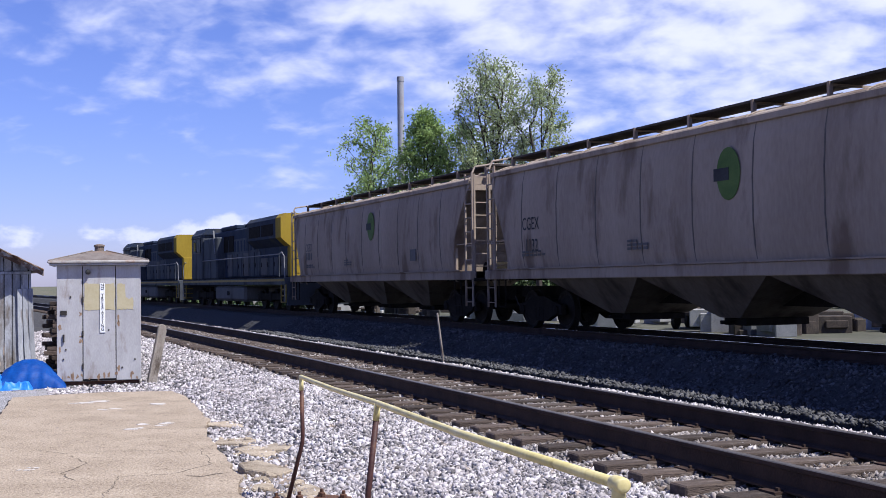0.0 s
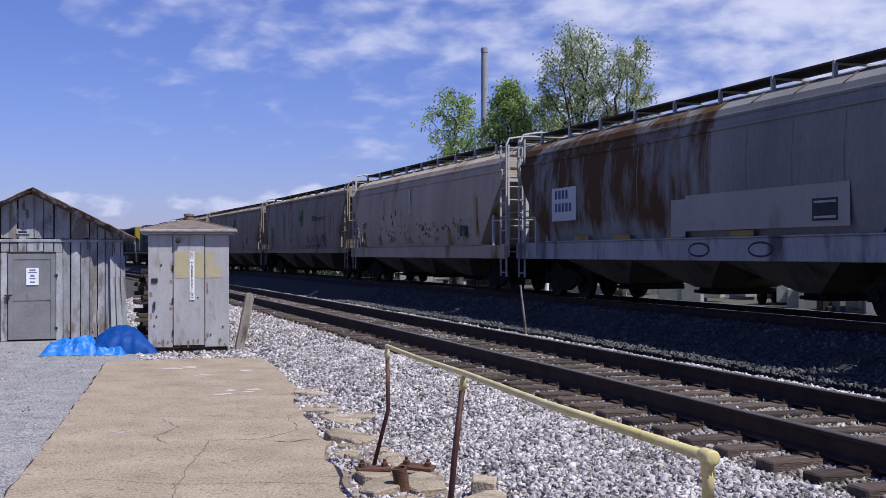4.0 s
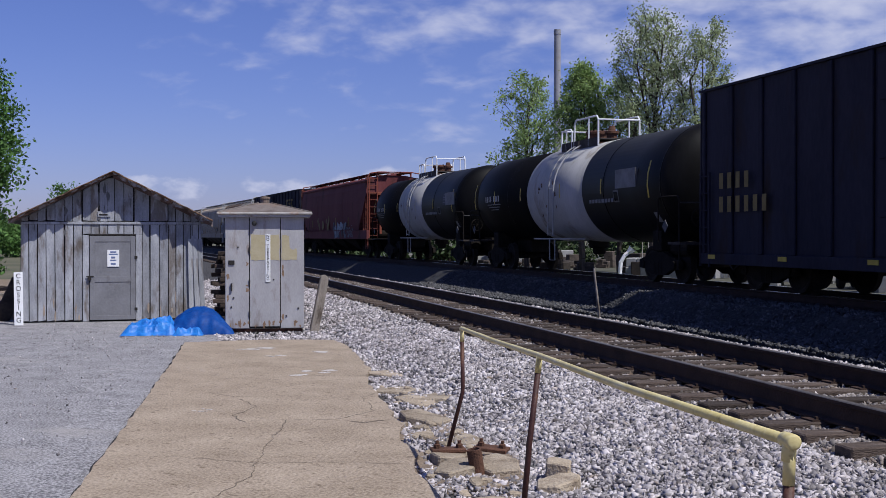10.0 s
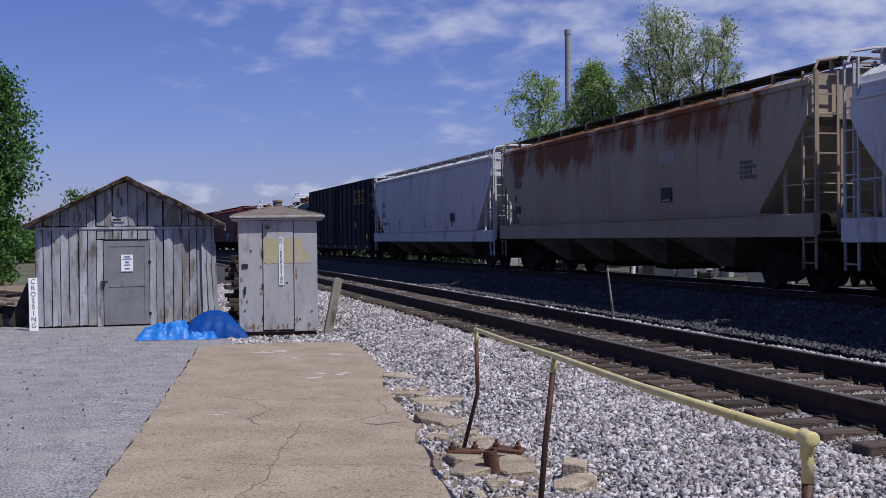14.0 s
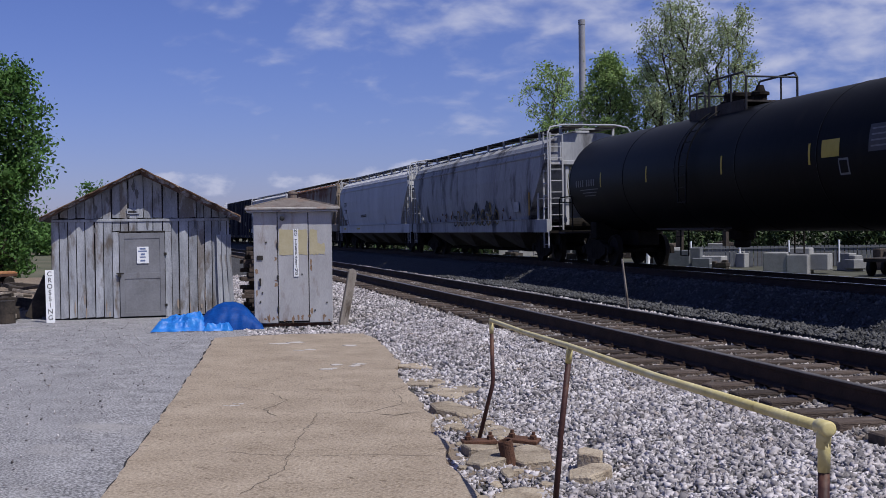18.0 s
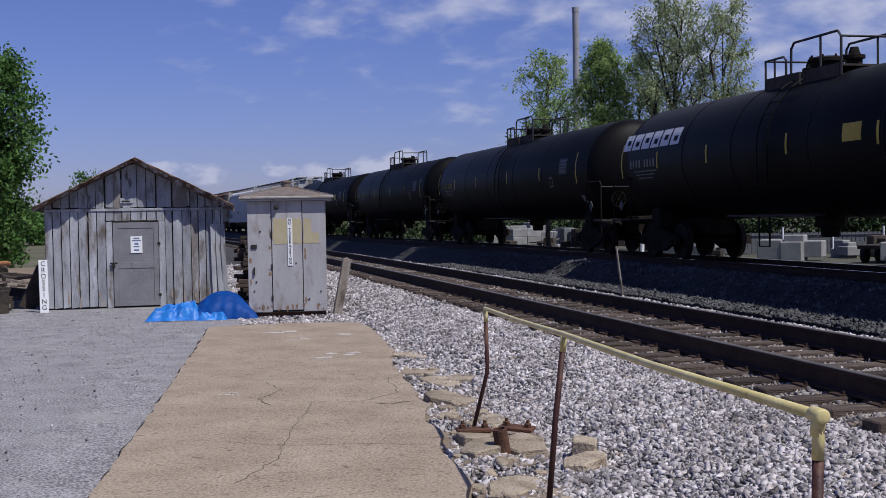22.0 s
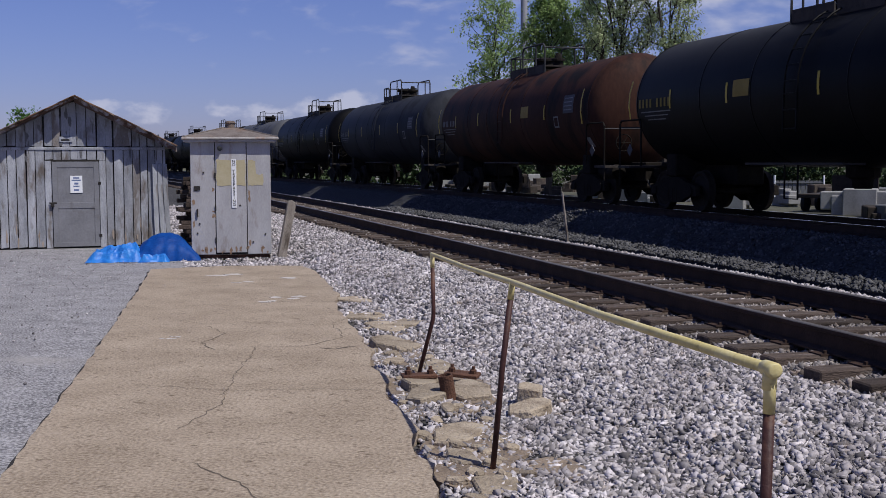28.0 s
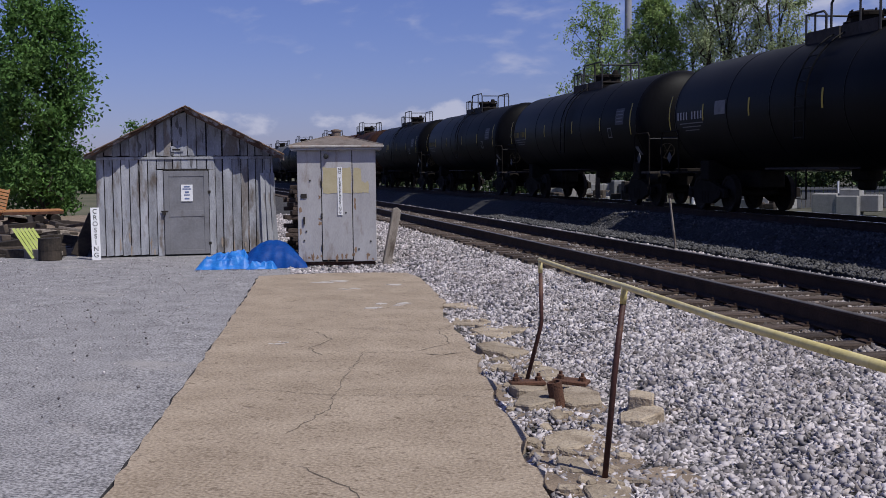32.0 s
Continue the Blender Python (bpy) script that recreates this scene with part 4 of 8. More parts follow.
    for x, z in ((-0.62, 0.45), (-0.58, 0.62), (-0.5, 1.55), (0.6, 0.42), (0.38, 0.28), (0.15, 0.95)):
        part("bolt", boxes((x, x + 0.025, -0.026, -0.008, z, z + 0.025)), GAP, root)
    # roof: fascia rim and hipped top
    R = W / 2 + 0.15
    part("roof_board", boxes((-R + 0.03, R - 0.03, -0.12, D + 0.12, H, H + 0.035), bevel=0.006), CAB_PAINT, root)
    part("roof_rim", boxes((-R, R, -0.15, D + 0.15, H + 0.037, H + 0.085), bevel=0.012), CAB_LIP, root, "pale worn lip of the roof")
    bm = bmesh.new()
    a = [bm.verts.new(p) for p in ((-R + 0.015, -0.135, H + 0.086), (R - 0.015, -0.135, H + 0.086), (R - 0.015, D + 0.135, H + 0.086), (-R + 0.015, D + 0.135, H + 0.086))]
    b = [bm.verts.new(p) for p in ((-0.12, D / 2 - 0.1, H + 0.27), (0.12, D / 2 - 0.1, H + 0.27), (0.12, D / 2 + 0.1, H + 0.27), (-0.12, D / 2 + 0.1, H + 0.27))]
    for i in range(4):
        bm.faces.new((a[i], a[(i + 1) % 4], b[(i + 1) % 4], b[i]))
    bm.faces.new(b)
    bm.faces.new(a[::-1])
    roof = part("roof", bm, CAB_ROOF, root)
    for sx in (-1, 1):
        for y0, y1 in ((-0.135, D / 2 - 0.1), (D + 0.135, D / 2 + 0.1)):
            part("hip_seam", tube(bmesh.new(), [(sx * (R - 0.015), y0, H + 0.09), (sx * 0.12, y1, H + 0.274)], 0.013, 6), CAB_ROOF, roof)
    bm = bmesh.new()
    lathe(bm, [(0.085, H + 0.25), (0.085, H + 0.35), (0.10, H + 0.355), (0.095, H + 0.385), (0.02, H + 0.40)], 14, "Z", (0, D / 2, 0))
    part("vent_cap", bm, CAB_ROOF, root)
    return root


make_cabinet()


def make_tarp():
    rng = random.Random(4)
    root = thing("blue_tarp", pose(-7.60, 20.45, -0.03, 0, 0, 17), "crumpled blue plastic tarp over a low heap", "tarp")

    def fold(name, x0, x1, y0, y1, f, mat, label, crumple, n=60, m=34, smooth=True):
        bm = bmesh.new()
        g = [[None] * n for _ in range(m)]
        for j in range(m):
            for i in range(n):
                u, v = i / (n - 1), j / (m - 1)
                x, y = x0 + (x1 - x0) * u, y0 + (y1 - y0) * v
                e = math.sin(math.pi * u) ** 0.45 * math.sin(math.pi * v) ** 0.45 if smooth else min(1.0, min(u, 1 - u) * 7) * min(1.0, min(v, 1 - v) * 5)
                z = f(u, v) * e
                c = crumple * ((1 - abs(noise.noise((x * 3.2 + y, y * 5.5, 2.0))) * 2) * 0.07 + (1 - abs(noise.noise((x * 7 - y * 3 + 3, y * 9 + x * 2, 3.0))) * 2) * 0.035 - 0.03)
                g[j][i] = bm.verts.new((x + 0.03 * noise.noise((y * 9, x * 3, 1)), y + 0.05 * noise.noise((x * 7, y * 3, 5)), max(0.0, z + c * e)))
        for j in range(m - 1):
            for i in range(n - 1):
                bm.faces.new((g[j][i], g[j][i + 1], g[j + 1][i + 1], g[j + 1][i]))
        bmesh.ops.triangulate(bm, faces=bm.faces[:])
        return part(name, bm, mat, root, label, smooth=smooth)
    fold("cover", -0.12, 1.08, -0.25, 0.75, lambda u, v: 0.46 * (1 - abs(2 * u - 0.9) ** 3 * 0.5), TARP_SHADED, "taut blue tarp over a heap, coloured for the cabinet's shadow", 0.45)
    fold("skirt", -0.92, 0.10, -0.32, 0.45, lambda u, v: 0.05 + 0.17 * u + 0.05 * v + 0.05 * math.sin(9 * v + 5 * u), TARP_SUNLIT, "loose blue folds, coloured for sunlight", 1.1, 56, 36, False)
    fold("skirt", 0.0, 0.55, -0.42, 0.0, lambda u, v: 0.07, TARP_SUNLIT, "loose blue folds, coloured for sunlight", 1.0, 36, 22, False)


make_tarp()


def make_stake():
    bm = bmesh.new()
    prism(bm, [(-0.085, 0), (0.075, 0), (0.08, 0.98), (0.05, 1.07), (-0.02, 1.10), (-0.075, 1.06)], -0.06, 0.06, pose(0, 0, 0, 90, 0, 0))
    bmesh.ops.bevel(bm, geom=bm.edges[:], offset=0.012, segments=1, affect="EDGES")
    ob = part("leaning_post", bm, WOOD_GREY)
    ob.matrix_basis = pose(-5.20, 21.30, -0.05, -4, 12.0, 25)
    tagged(ob, "weathered wooden post stub leaning in the gravel", "post")


make_stake()


def make_pile():
    root = thing("timber_stack", pose(-7.72, 24.25, -0.05, 0, 0, 20), "stack of old dark railway ties beside the shed", "timber stack")
    rng = random.Random(9)
    for k in range(16):
        bm = boxes((-0.25, 1.1, -0.09, 0.09, 0.0, 0.085), bevel=0.008)
        for i, y in enumerate((0.0, 0.20, 0.40)):
            if i == 0:
                o = part("old_tie", bm, TIE, root)
                first = o
            else:
                o = share("old_tie", first, root)
            o.matrix_basis = pose(rng.uniform(-0.18, 0.18), y, 0.092 * k, 0, 0, rng.uniform(-6, 6))


make_pile()


def make_crossing_sign():
    root = thing("crossing_sign", pose(-11.42, 22.10, -0.05, -7, -1.0, 24.6), "white board lettered CROSSING leaning on the shed", "sign")
    part("board", boxes((-0.085, 0.085, 0.0, 0.02, 0.0, 1.08), bevel=0.003), WHITE, root)
    for i, ch in enumerate("CROSSING"):
        letters(ch, 0.135, BLACK, root, pose(0.0, -0.003, 1.00 - i * 0.127, 90, 0, 0), "letter")


make_crossing_sign()


def make_handrail():
    root = thing("handrail", pose(0, 0, 0), "bent pipe handrail, yellow top rail on maroon posts", "handrail")
    p1, p2, p3 = Vector((-1.12, 9.75, 0.97)), Vector((-0.33, 6.80, 1.05)), Vector((0.557, 3.50, 1.145))
    rail = part("top_rail", tube(bmesh.new(), [p1 + (p1 - p2).normalized() * 0.03, p1, p1.lerp(p2, 0.5) + Vector((0, 0, -0.008)), p2, p2.lerp(p3, 0.5) + Vector((0, 0, -0.012)), p3], 0.0176, 12), PIPE_YELLOW, root, smooth=True)
    d = (p3 - p2).normalized()
    bm = bmesh.new()
    tube(bm, [p3 - d * 0.045, p3 - d * 0.035, p3 + d * 0.030, p3 + d * 0.034], [0.0185, 0.0235, 0.0235, 0.017], 16)
    tube(bm, [p3 + Vector((0, 0, 0.01)), p3 + Vector((-0.003, 0.003, -0.06))], 0.0215, 14)
    part("elbow", bm, PIPE_YELLOW, root, smooth=True)
    posts = ((p1, Vector((-1.11, 9.74, 0.46)), Vector((-1.24, 9.73, -0.06)), 0.11), (p2, Vector((-0.39, 6.79, 0.5)), Vector((-0.445, 6.78, -0.08)), 0.10), (p3, Vector((0.545, 3.50, 0.5)), Vector((0.52, 3.50, -0.05)), 0.13))
    for top, mid, foot, y in posts:
        cut = top.lerp(mid, y / (top - mid).length)
        part("post_sleeve", tube(bmesh.new(), [top, cut], 0.0186, 12), PIPE_YELLOW, root, "yellow painted top of the post", smooth=True)
        part("post", tube(bmesh.new(), [cut, mid + Vector((0, 0, 0.03)), mid - Vector((0.004, 0, 0.03)), foot], 0.0172, 12), PIPE_RED, root, smooth=True)
    return root


make_handrail()


def make_anchor_bolts():
    root = thing("rusty_base_plate", pose(-1.18, 9.31, 0.012, 0, 0, 15), "rusty steel base plates with bolts set in broken concrete", "base plate")
    part("plate", boxes((-0.14, 0.14, -0.07, 0.07, 0.0, 0.03), bevel=0.006), RUST, root)
    for x in (-0.09, 0.09):
        bm = bmesh.new()
        lathe(bm, [(0.028, 0.03), (0.028, 0.06), (0.015, 0.065), (0.015, 0.09)], 6, "Z", (x, 0, 0))
        part("bolt", bm, RUST, root)
    other = copy_thing(root, pose(-0.84, 9.41, 0.012, 4, 3, -12))
    bm = bmesh.new()
    lathe(bm, [(0.056, 0.0), (0.056, 0.21), (0.044, 0.21), (0.044, 0.14)], 18)
    ob = part("pipe_stub", bm, RUST, smooth=False)
    ob.matrix_basis = pose(-0.88, 8.73, -0.06, 4, -9, 0)
    tagged(ob, "short rusty pipe stub standing in the rubble", "pipe")


make_anchor_bolts()

# ---------------------------------------------------------------- the train
# a car's own space: y ahead along the track, x away from the camera's side, z up from the rail tops


def paint(name, a, b, stain, amount, rough=0.7, scale=0.9, stretch=(1, 1, 0.35), zone=None, spec=0.07):
    return material(name, a, b, rough, scale=scale, fine=14, bump=0.06, stain=stain, stain_amount=amount, stretch=stretch, stain_scale=1.1, spec=spec, zone=zone)


STEEL_DARK = material("grimy_running_gear", (0.010, 0.009, 0.008), (0.024, 0.020, 0.017), 0.85, scale=4, fine=30, bump=0.3, spec=0.06)
WHEEL = material("dark_wheel_steel", (0.014, 0.012, 0.011), (0.03, 0.025, 0.021), 0.7, metal=0.0, scale=5, fine=30, bump=0.2, spec=0.08)
GRATING = material("dark_steel_walkway", (0.03, 0.025, 0.022), (0.065, 0.055, 0.05), 0.8, metal=0.2, scale=5, fine=30, bump=0.3)
TANK_BLACK = paint("black_tank_paint", (0.003, 0.003, 0.0034), (0.0062, 0.0062, 0.0068), (0.011, 0.010, 0.009), 0.25, rough=0.5, spec=0.08)
TANK_GREY = paint("faded_black_tank_paint", (0.075, 0.078, 0.088), (0.105, 0.107, 0.117), (0.05, 0.05, 0.052), 0.3, rough=0.6)
TANK_BROWN = paint("rusty_brown_tank_paint", (0.032, 0.015, 0.011), (0.058, 0.027, 0.019), (0.012, 0.010, 0.010), 0.55, rough=0.65)
TANK_WHITE = paint("dirty_white_band", (0.34, 0.335, 0.32), (0.46, 0.45, 0.435), (0.20, 0.165, 0.125), 0.35)
STRIPE_YELLOW = material("yellow_reflective_strip", (0.40, 0.29, 0.03), (0.52, 0.39, 0.06), 0.5, bump=0.02)
MARK_WHITE = material("faded_white_stencil", (0.30, 0.30, 0.30), (0.46, 0.46, 0.46), 0.7, bump=0.02)
MARK_DIM = material("grimy_white_stencil", (0.13, 0.13, 0.13), (0.24, 0.24, 0.24), 0.7, bump=0.02)
MARK_GOLD = material("dull_yellow_stencil", (0.17, 0.125, 0.02), (0.26, 0.19, 0.04), 0.7, bump=0.02)
PANEL_GREY = material("grey_data_panel", (0.055, 0.055, 0.058), (0.085, 0.085, 0.09), 0.7, bump=0.02)
MARK_BLACK = material("black_stencil", (0.02, 0.02, 0.022), (0.04, 0.04, 0.042), 0.7, bump=0.02)
HOP_GREY = paint("weathered_light_grey_paint", (0.25, 0.2, 0.157), (0.345, 0.284, 0.228), (0.16, 0.118, 0.088), 0.42)
HOP_TAN = paint("grimy_tan_grey_paint", (0.34, 0.288, 0.222), (0.47, 0.4, 0.318), (0.20, 0.12, 0.04), 0.28)
HOP_RUST = paint("rust_streaked_grey_paint", (0.175, 0.17, 0.165), (0.25, 0.245, 0.235), (0.085, 0.046, 0.022), 0.85, zone=(-1.8, 9.0, 1.5, 4.6))
HOP_WHITE = paint("dirty_white_paint", (0.47, 0.465, 0.47), (0.59, 0.583, 0.588), (0.28, 0.265, 0.25), 0.2)
HOP_BROWN = paint("rust_stained_beige_paint", (0.275, 0.226, 0.171), (0.363, 0.308, 0.237), (0.16, 0.068, 0.036), 0.95, zone=(-9.0, 9.6, 3.15, 5.0))
HOP_RED = paint("maroon_paint", (0.115, 0.036, 0.038), (0.16, 0.054, 0.054), (0.07, 0.032, 0.028), 0.3)
HOP_BLUEGREY = paint("streaked_grey_paint", (0.27, 0.272, 0.278), (0.4, 0.402, 0.408), (0.10, 0.095, 0.095), 0.45)
BOX_BLUE = paint("dark_blue_boxcar_paint", (0.02, 0.019, 0.03), (0.034, 0.032, 0.047), (0.028, 0.02, 0.018), 0.3)
LOCO_BLUE = paint("dark_blue_locomotive_paint", (0.014, 0.022, 0.042), (0.03, 0.04, 0.066), (0.05, 0.052, 0.055), 0.45)
LOCO_GREY = paint("grey_locomotive_paint", (0.055, 0.062, 0.072), (0.085, 0.092, 0.102), (0.03, 0.034, 0.042), 0.5)
LOCO_PALE = paint("dusty_grey_locomotive_paint", (0.095, 0.092, 0.09), (0.135, 0.13, 0.125), (0.05, 0.045, 0.04), 0.35)
LOCO_YELLOW = paint("yellow_locomotive_paint", (0.225, 0.154, 0.0188), (0.3, 0.21, 0.03), (0.25, 0.17, 0.04), 0.25)
# Chute paints: grime, plus the shade under the sills put into the tone.
CHUTE = paint("grimy_shaded_chute_paint", (0.085, 0.076, 0.062), (0.15, 0.135, 0.11), (0.04, 0.034, 0.028), 0.4)
CHUTE_GREY = paint("grimy_shaded_grey_chute_paint", (0.095, 0.08, 0.062), (0.16, 0.136, 0.108), (0.05, 0.04, 0.032), 0.5)
SEAM = material("grimy_seam", (0.10, 0.085, 0.075), (0.15, 0.13, 0.115), 0.9, bump=0.1)
TAIL_RED = paint("red_oxide_paint", (0.182, 0.0525, 0.035), (0.238, 0.077, 0.0525), (0.15, 0.06, 0.04), 0.4)
HOP_GRIME = material("yellow_grime", (0.28, 0.17, 0.04), (0.36, 0.23, 0.07), 0.9, scale=5, fine=30, bump=0.1)
LEAF_GREEN = material("green_emblem_paint", (0.05, 0.105, 0.018), (0.09, 0.15, 0.035), 0.7, bump=0.02)
GLASS_DARK = material("dark_cab_glass", (0.008, 0.009, 0.010), (0.014, 0.015, 0.017), 0.5, bump=0.0, spec=0.15)
GRAFFITI_BLUE = material("blue_spray_paint", (0.03, 0.055, 0.15), (0.06, 0.1, 0.22), 0.6, bump=0.02)
GRAFFITI_WHITE = material("pale_spray_paint", (0.22, 0.25, 0.29), (0.32, 0.35, 0.4), 0.6, bump=0.02)
GRAFFITI_NAVY = material("dark_spray_outline", (0.012, 0.014, 0.03), (0.03, 0.034, 0.06), 0.6, bump=0.02)
GRAFFITI_ORANGE = material("orange_spray_paint", (0.26, 0.10, 0.03), (0.36, 0.16, 0.06), 0.6, bump=0.02)
GRAFFITI_CYAN = material("cyan_spray_paint", (0.10, 0.24, 0.30), (0.16, 0.32, 0.38), 0.6, bump=0.02)
GRAFFITI_DIM = material("faded_pale_spray_paint", (0.10, 0.11, 0.13), (0.19, 0.20, 0.22), 0.7, bump=0.02)
GRAFFITI_DIMGOLD = material("faded_ochre_paint", (0.15, 0.11, 0.035), (0.23, 0.17, 0.06), 0.7, bump=0.02)
GRIME_MARK = material("faded_grey_stencil", (0.09, 0.085, 0.08), (0.14, 0.135, 0.13), 0.8, bump=0.02)
HOP_PALE = paint("fresh_pale_grey_paint", (0.30, 0.285, 0.265), (0.36, 0.345, 0.32), (0.22, 0.20, 0.18), 0.3)
TAIL_PALE = paint("chipped_white_paint", (0.36, 0.36, 0.365), (0.48, 0.48, 0.485), (0.20, 0.16, 0.13), 0.35)
TANK_DUSTY = paint("dusty_black_tank_paint", (0.022, 0.024, 0.030), (0.036, 0.038, 0.045), (0.014, 0.014, 0.015), 0.4, rough=0.6)
STRIPE_DULL = material("grimy_yellow_strip", (0.20, 0.14, 0.02), (0.30, 0.21, 0.04), 0.6, bump=0.02)
RAILING_WHITE = material("white_railing_paint", (0.62, 0.62, 0.62), (0.75, 0.75, 0.75), 0.5, bump=0.03)

SHARED = {}


def shared(key, make, name, mat, parent, at, smooth=False, label=""):
    """One mesh for all parts made under the same key."""
    k = (key, mat.name)
    if k not in SHARED:
        o = part(name, make(), mat, parent, label, smooth)
        SHARED[k] = o
    else:
        o = share(name, SHARED[k], parent, label=label)
    o.matrix_basis = at
    return o


def wheel_mesh():
    bm = bmesh.new()
    lathe(bm, [(0.10, -0.02), (0.12, 0.05), (0.36, 0.035), (0.40, 0.06), (0.457, 0.06), (0.465, -0.055), (0.49, -0.07), (0.49, -0.085), (0.36, -0.075), (0.34, -0.03), (0.14, -0.03)], 24, "X")
    return bm


def sideframe_mesh():
    bm = bmesh.new()
    poly = [(-1.15, 0.36), (-1.12, 0.58), (-0.72, 0.66), (-0.3, 0.78), (0.3, 0.78), (0.72, 0.66), (1.12, 0.58), (1.15, 0.36), (0.75, 0.34), (0.36, 0.20), (-0.36, 0.20), (-0.75, 0.34)]
    prism(bm, poly, -0.06, 0.06, Matrix(((0, 0, 1, 0), (1, 0, 0, 0), (0, 1, 0, 0), (0, 0, 0, 1))))
    for y in (-0.89, 0.89):
        lathe(bm, [(0.11, -0.08), (0.11, 0.10), (0.05, 0.11)], 12, "X", (0, y, 0.46))
    for y in (-0.2, 0.0, 0.2):
        lathe(bm, [(0.075, 0.24), (0.075, 0.52)], 8, "Z", (0, y, 0))
    return bm


def add_truck(car, y, wheels=2, base=1.78):
    tr = shared("bolster", lambda: boxes((-0.95, 0.95, -0.2, 0.2, 0.42, 0.72), bevel=0.03), "truck", STEEL_DARK, car, pose(0, y, 0))
    for sx in (-1, 1):
        shared("sideframe%d" % wheels, sideframe_mesh if wheels == 2 else lambda: boxes((-0.07, 0.07, -2.1, 2.1, 0.42, 0.72), (-0.09, 0.09, -2.0, -1.5, 0.35, 0.8), (-0.09, 0.09, -0.25, 0.25, 0.35, 0.8), (-0.09, 0.09, 1.5, 2.0, 0.35, 0.8), bevel=0.03), "side_frame", STEEL_DARK, tr, pose(sx * 1.0, 0, 0, 0, 0, 0 if sx > 0 else 180))
        for k in range(wheels):
            yy = (k - (wheels - 1) / 2) * base
            shared("wheel", wheel_mesh, "wheel", WHEEL, tr, pose(sx * 0.76, yy, 0.465, 0, 0, 0 if sx > 0 else 180))
    for k in range(wheels):
        shared("axle", lambda: tube(bmesh.new(), [(-0.78, 0, 0), (0.78, 0, 0)], 0.075, 8), "axle", STEEL_DARK, tr, pose(0, (k - (wheels - 1) / 2) * base, 0.465))
    return tr


def add_couplers(car, L):
    for sy in (-1, 1):
        shared("coupler", lambda: boxes((-0.10, 0.10, -0.9, 0.35, 0.72, 0.98), (-0.17, 0.12, 0.30, 0.52, 0.66, 1.02), bevel=0.03), "coupler", STEEL_DARK, car, pose(0, sy * (L / 2 - 0.5), 0, 0, 0, 0 if sy > 0 else 180))
        shared("air_hose", lambda: tube(bmesh.new(), [(0.25, 0.0, 0.75), (0.26, 0.18, 0.55), (0.2, 0.32, 0.38), (0.12, 0.45, 0.5)], 0.022, 6), "air_hose", MARK_BLACK, car, pose(0, sy * (L / 2 - 0.45), 0, 0, 0, 0 if sy > 0 else 180))


def ring(c, r):
    """A spoked brake wheel across the track."""
    bm = bmesh.new()
    tube(bm, [(c[0] + r * math.cos(0.3927 * k), c[1], c[2] + r * math.sin(0.3927 * k)) for k in range(17)], 0.016, 6)
    for k in range(3):
        a = 1.047 * k
        tube(bm, [(c[0] - r * math.cos(a), c[1], c[2] - r * math.sin(a)), (c[0] + r * math.cos(a), c[1], c[2] + r * math.sin(a))], 0.01, 5)
    return bm


def ladder_mesh(h0, h1, w, n):
    bm = bmesh.new()
    for x in (-w / 2, w / 2):
        box(bm, -0.02, 0.02, x - 0.025, x + 0.025, h0, h1)
    for k in range(n):
        z = h0 + 0.12 + (h1 - h0 - 0.2) * k / (n - 1)
        box(bm, -0.014, 0.014, -w / 2, w / 2, z - 0.014, z + 0.014)
    return bm


def bars(car, x, y, z, rows, mat, h=0.20, w=0.13, gap=0.05, name="stencilled_mark"):
    """Unreadable lettering: rows of plain upright bars, seen from the camera's side (x negative)."""
    for r, n in enumerate(rows):
        bm = bmesh.new()
        for k in range(n):
            yy = y - k * (w + gap)
            box(bm, x - 0.006, x - 0.001, yy - w, yy, z - r * h * 1.5 - h, z - r * h * 1.5)
        part(name, bm, mat, car)


FLAT_SIDE = [(0.0, 1.50), (0.10, 1.545), (0.30, 1.58), (0.60, 1.58), (0.85, 1.54), (1.0, 1.47)]
ROUND_SIDE = [(0.0, 1.47), (0.12, 1.54), (0.32, 1.60), (0.58, 1.61), (0.80, 1.56), (0.90, 1.50), (1.0, 1.36)]
ROOF_FLAT = [(1.40, 0.09), (1.22, 0.16), (0.62, 0.28)]
ROOF_ROUND = [(1.12, 0.16), (0.86, 0.26), (0.50, 0.32)]


def side_text(owner, body, size, x, y, z, mat, narrow=0.8, name="lettering"):
    """Lettering on a car's near side, centred at y, z."""
    return letters(body, size, mat, owner, Matrix(((0, 0, -1, x), (-narrow, 0, 0, y), (0, 1, 0, z), (0, 0, 0, 1))), name, 0.001)


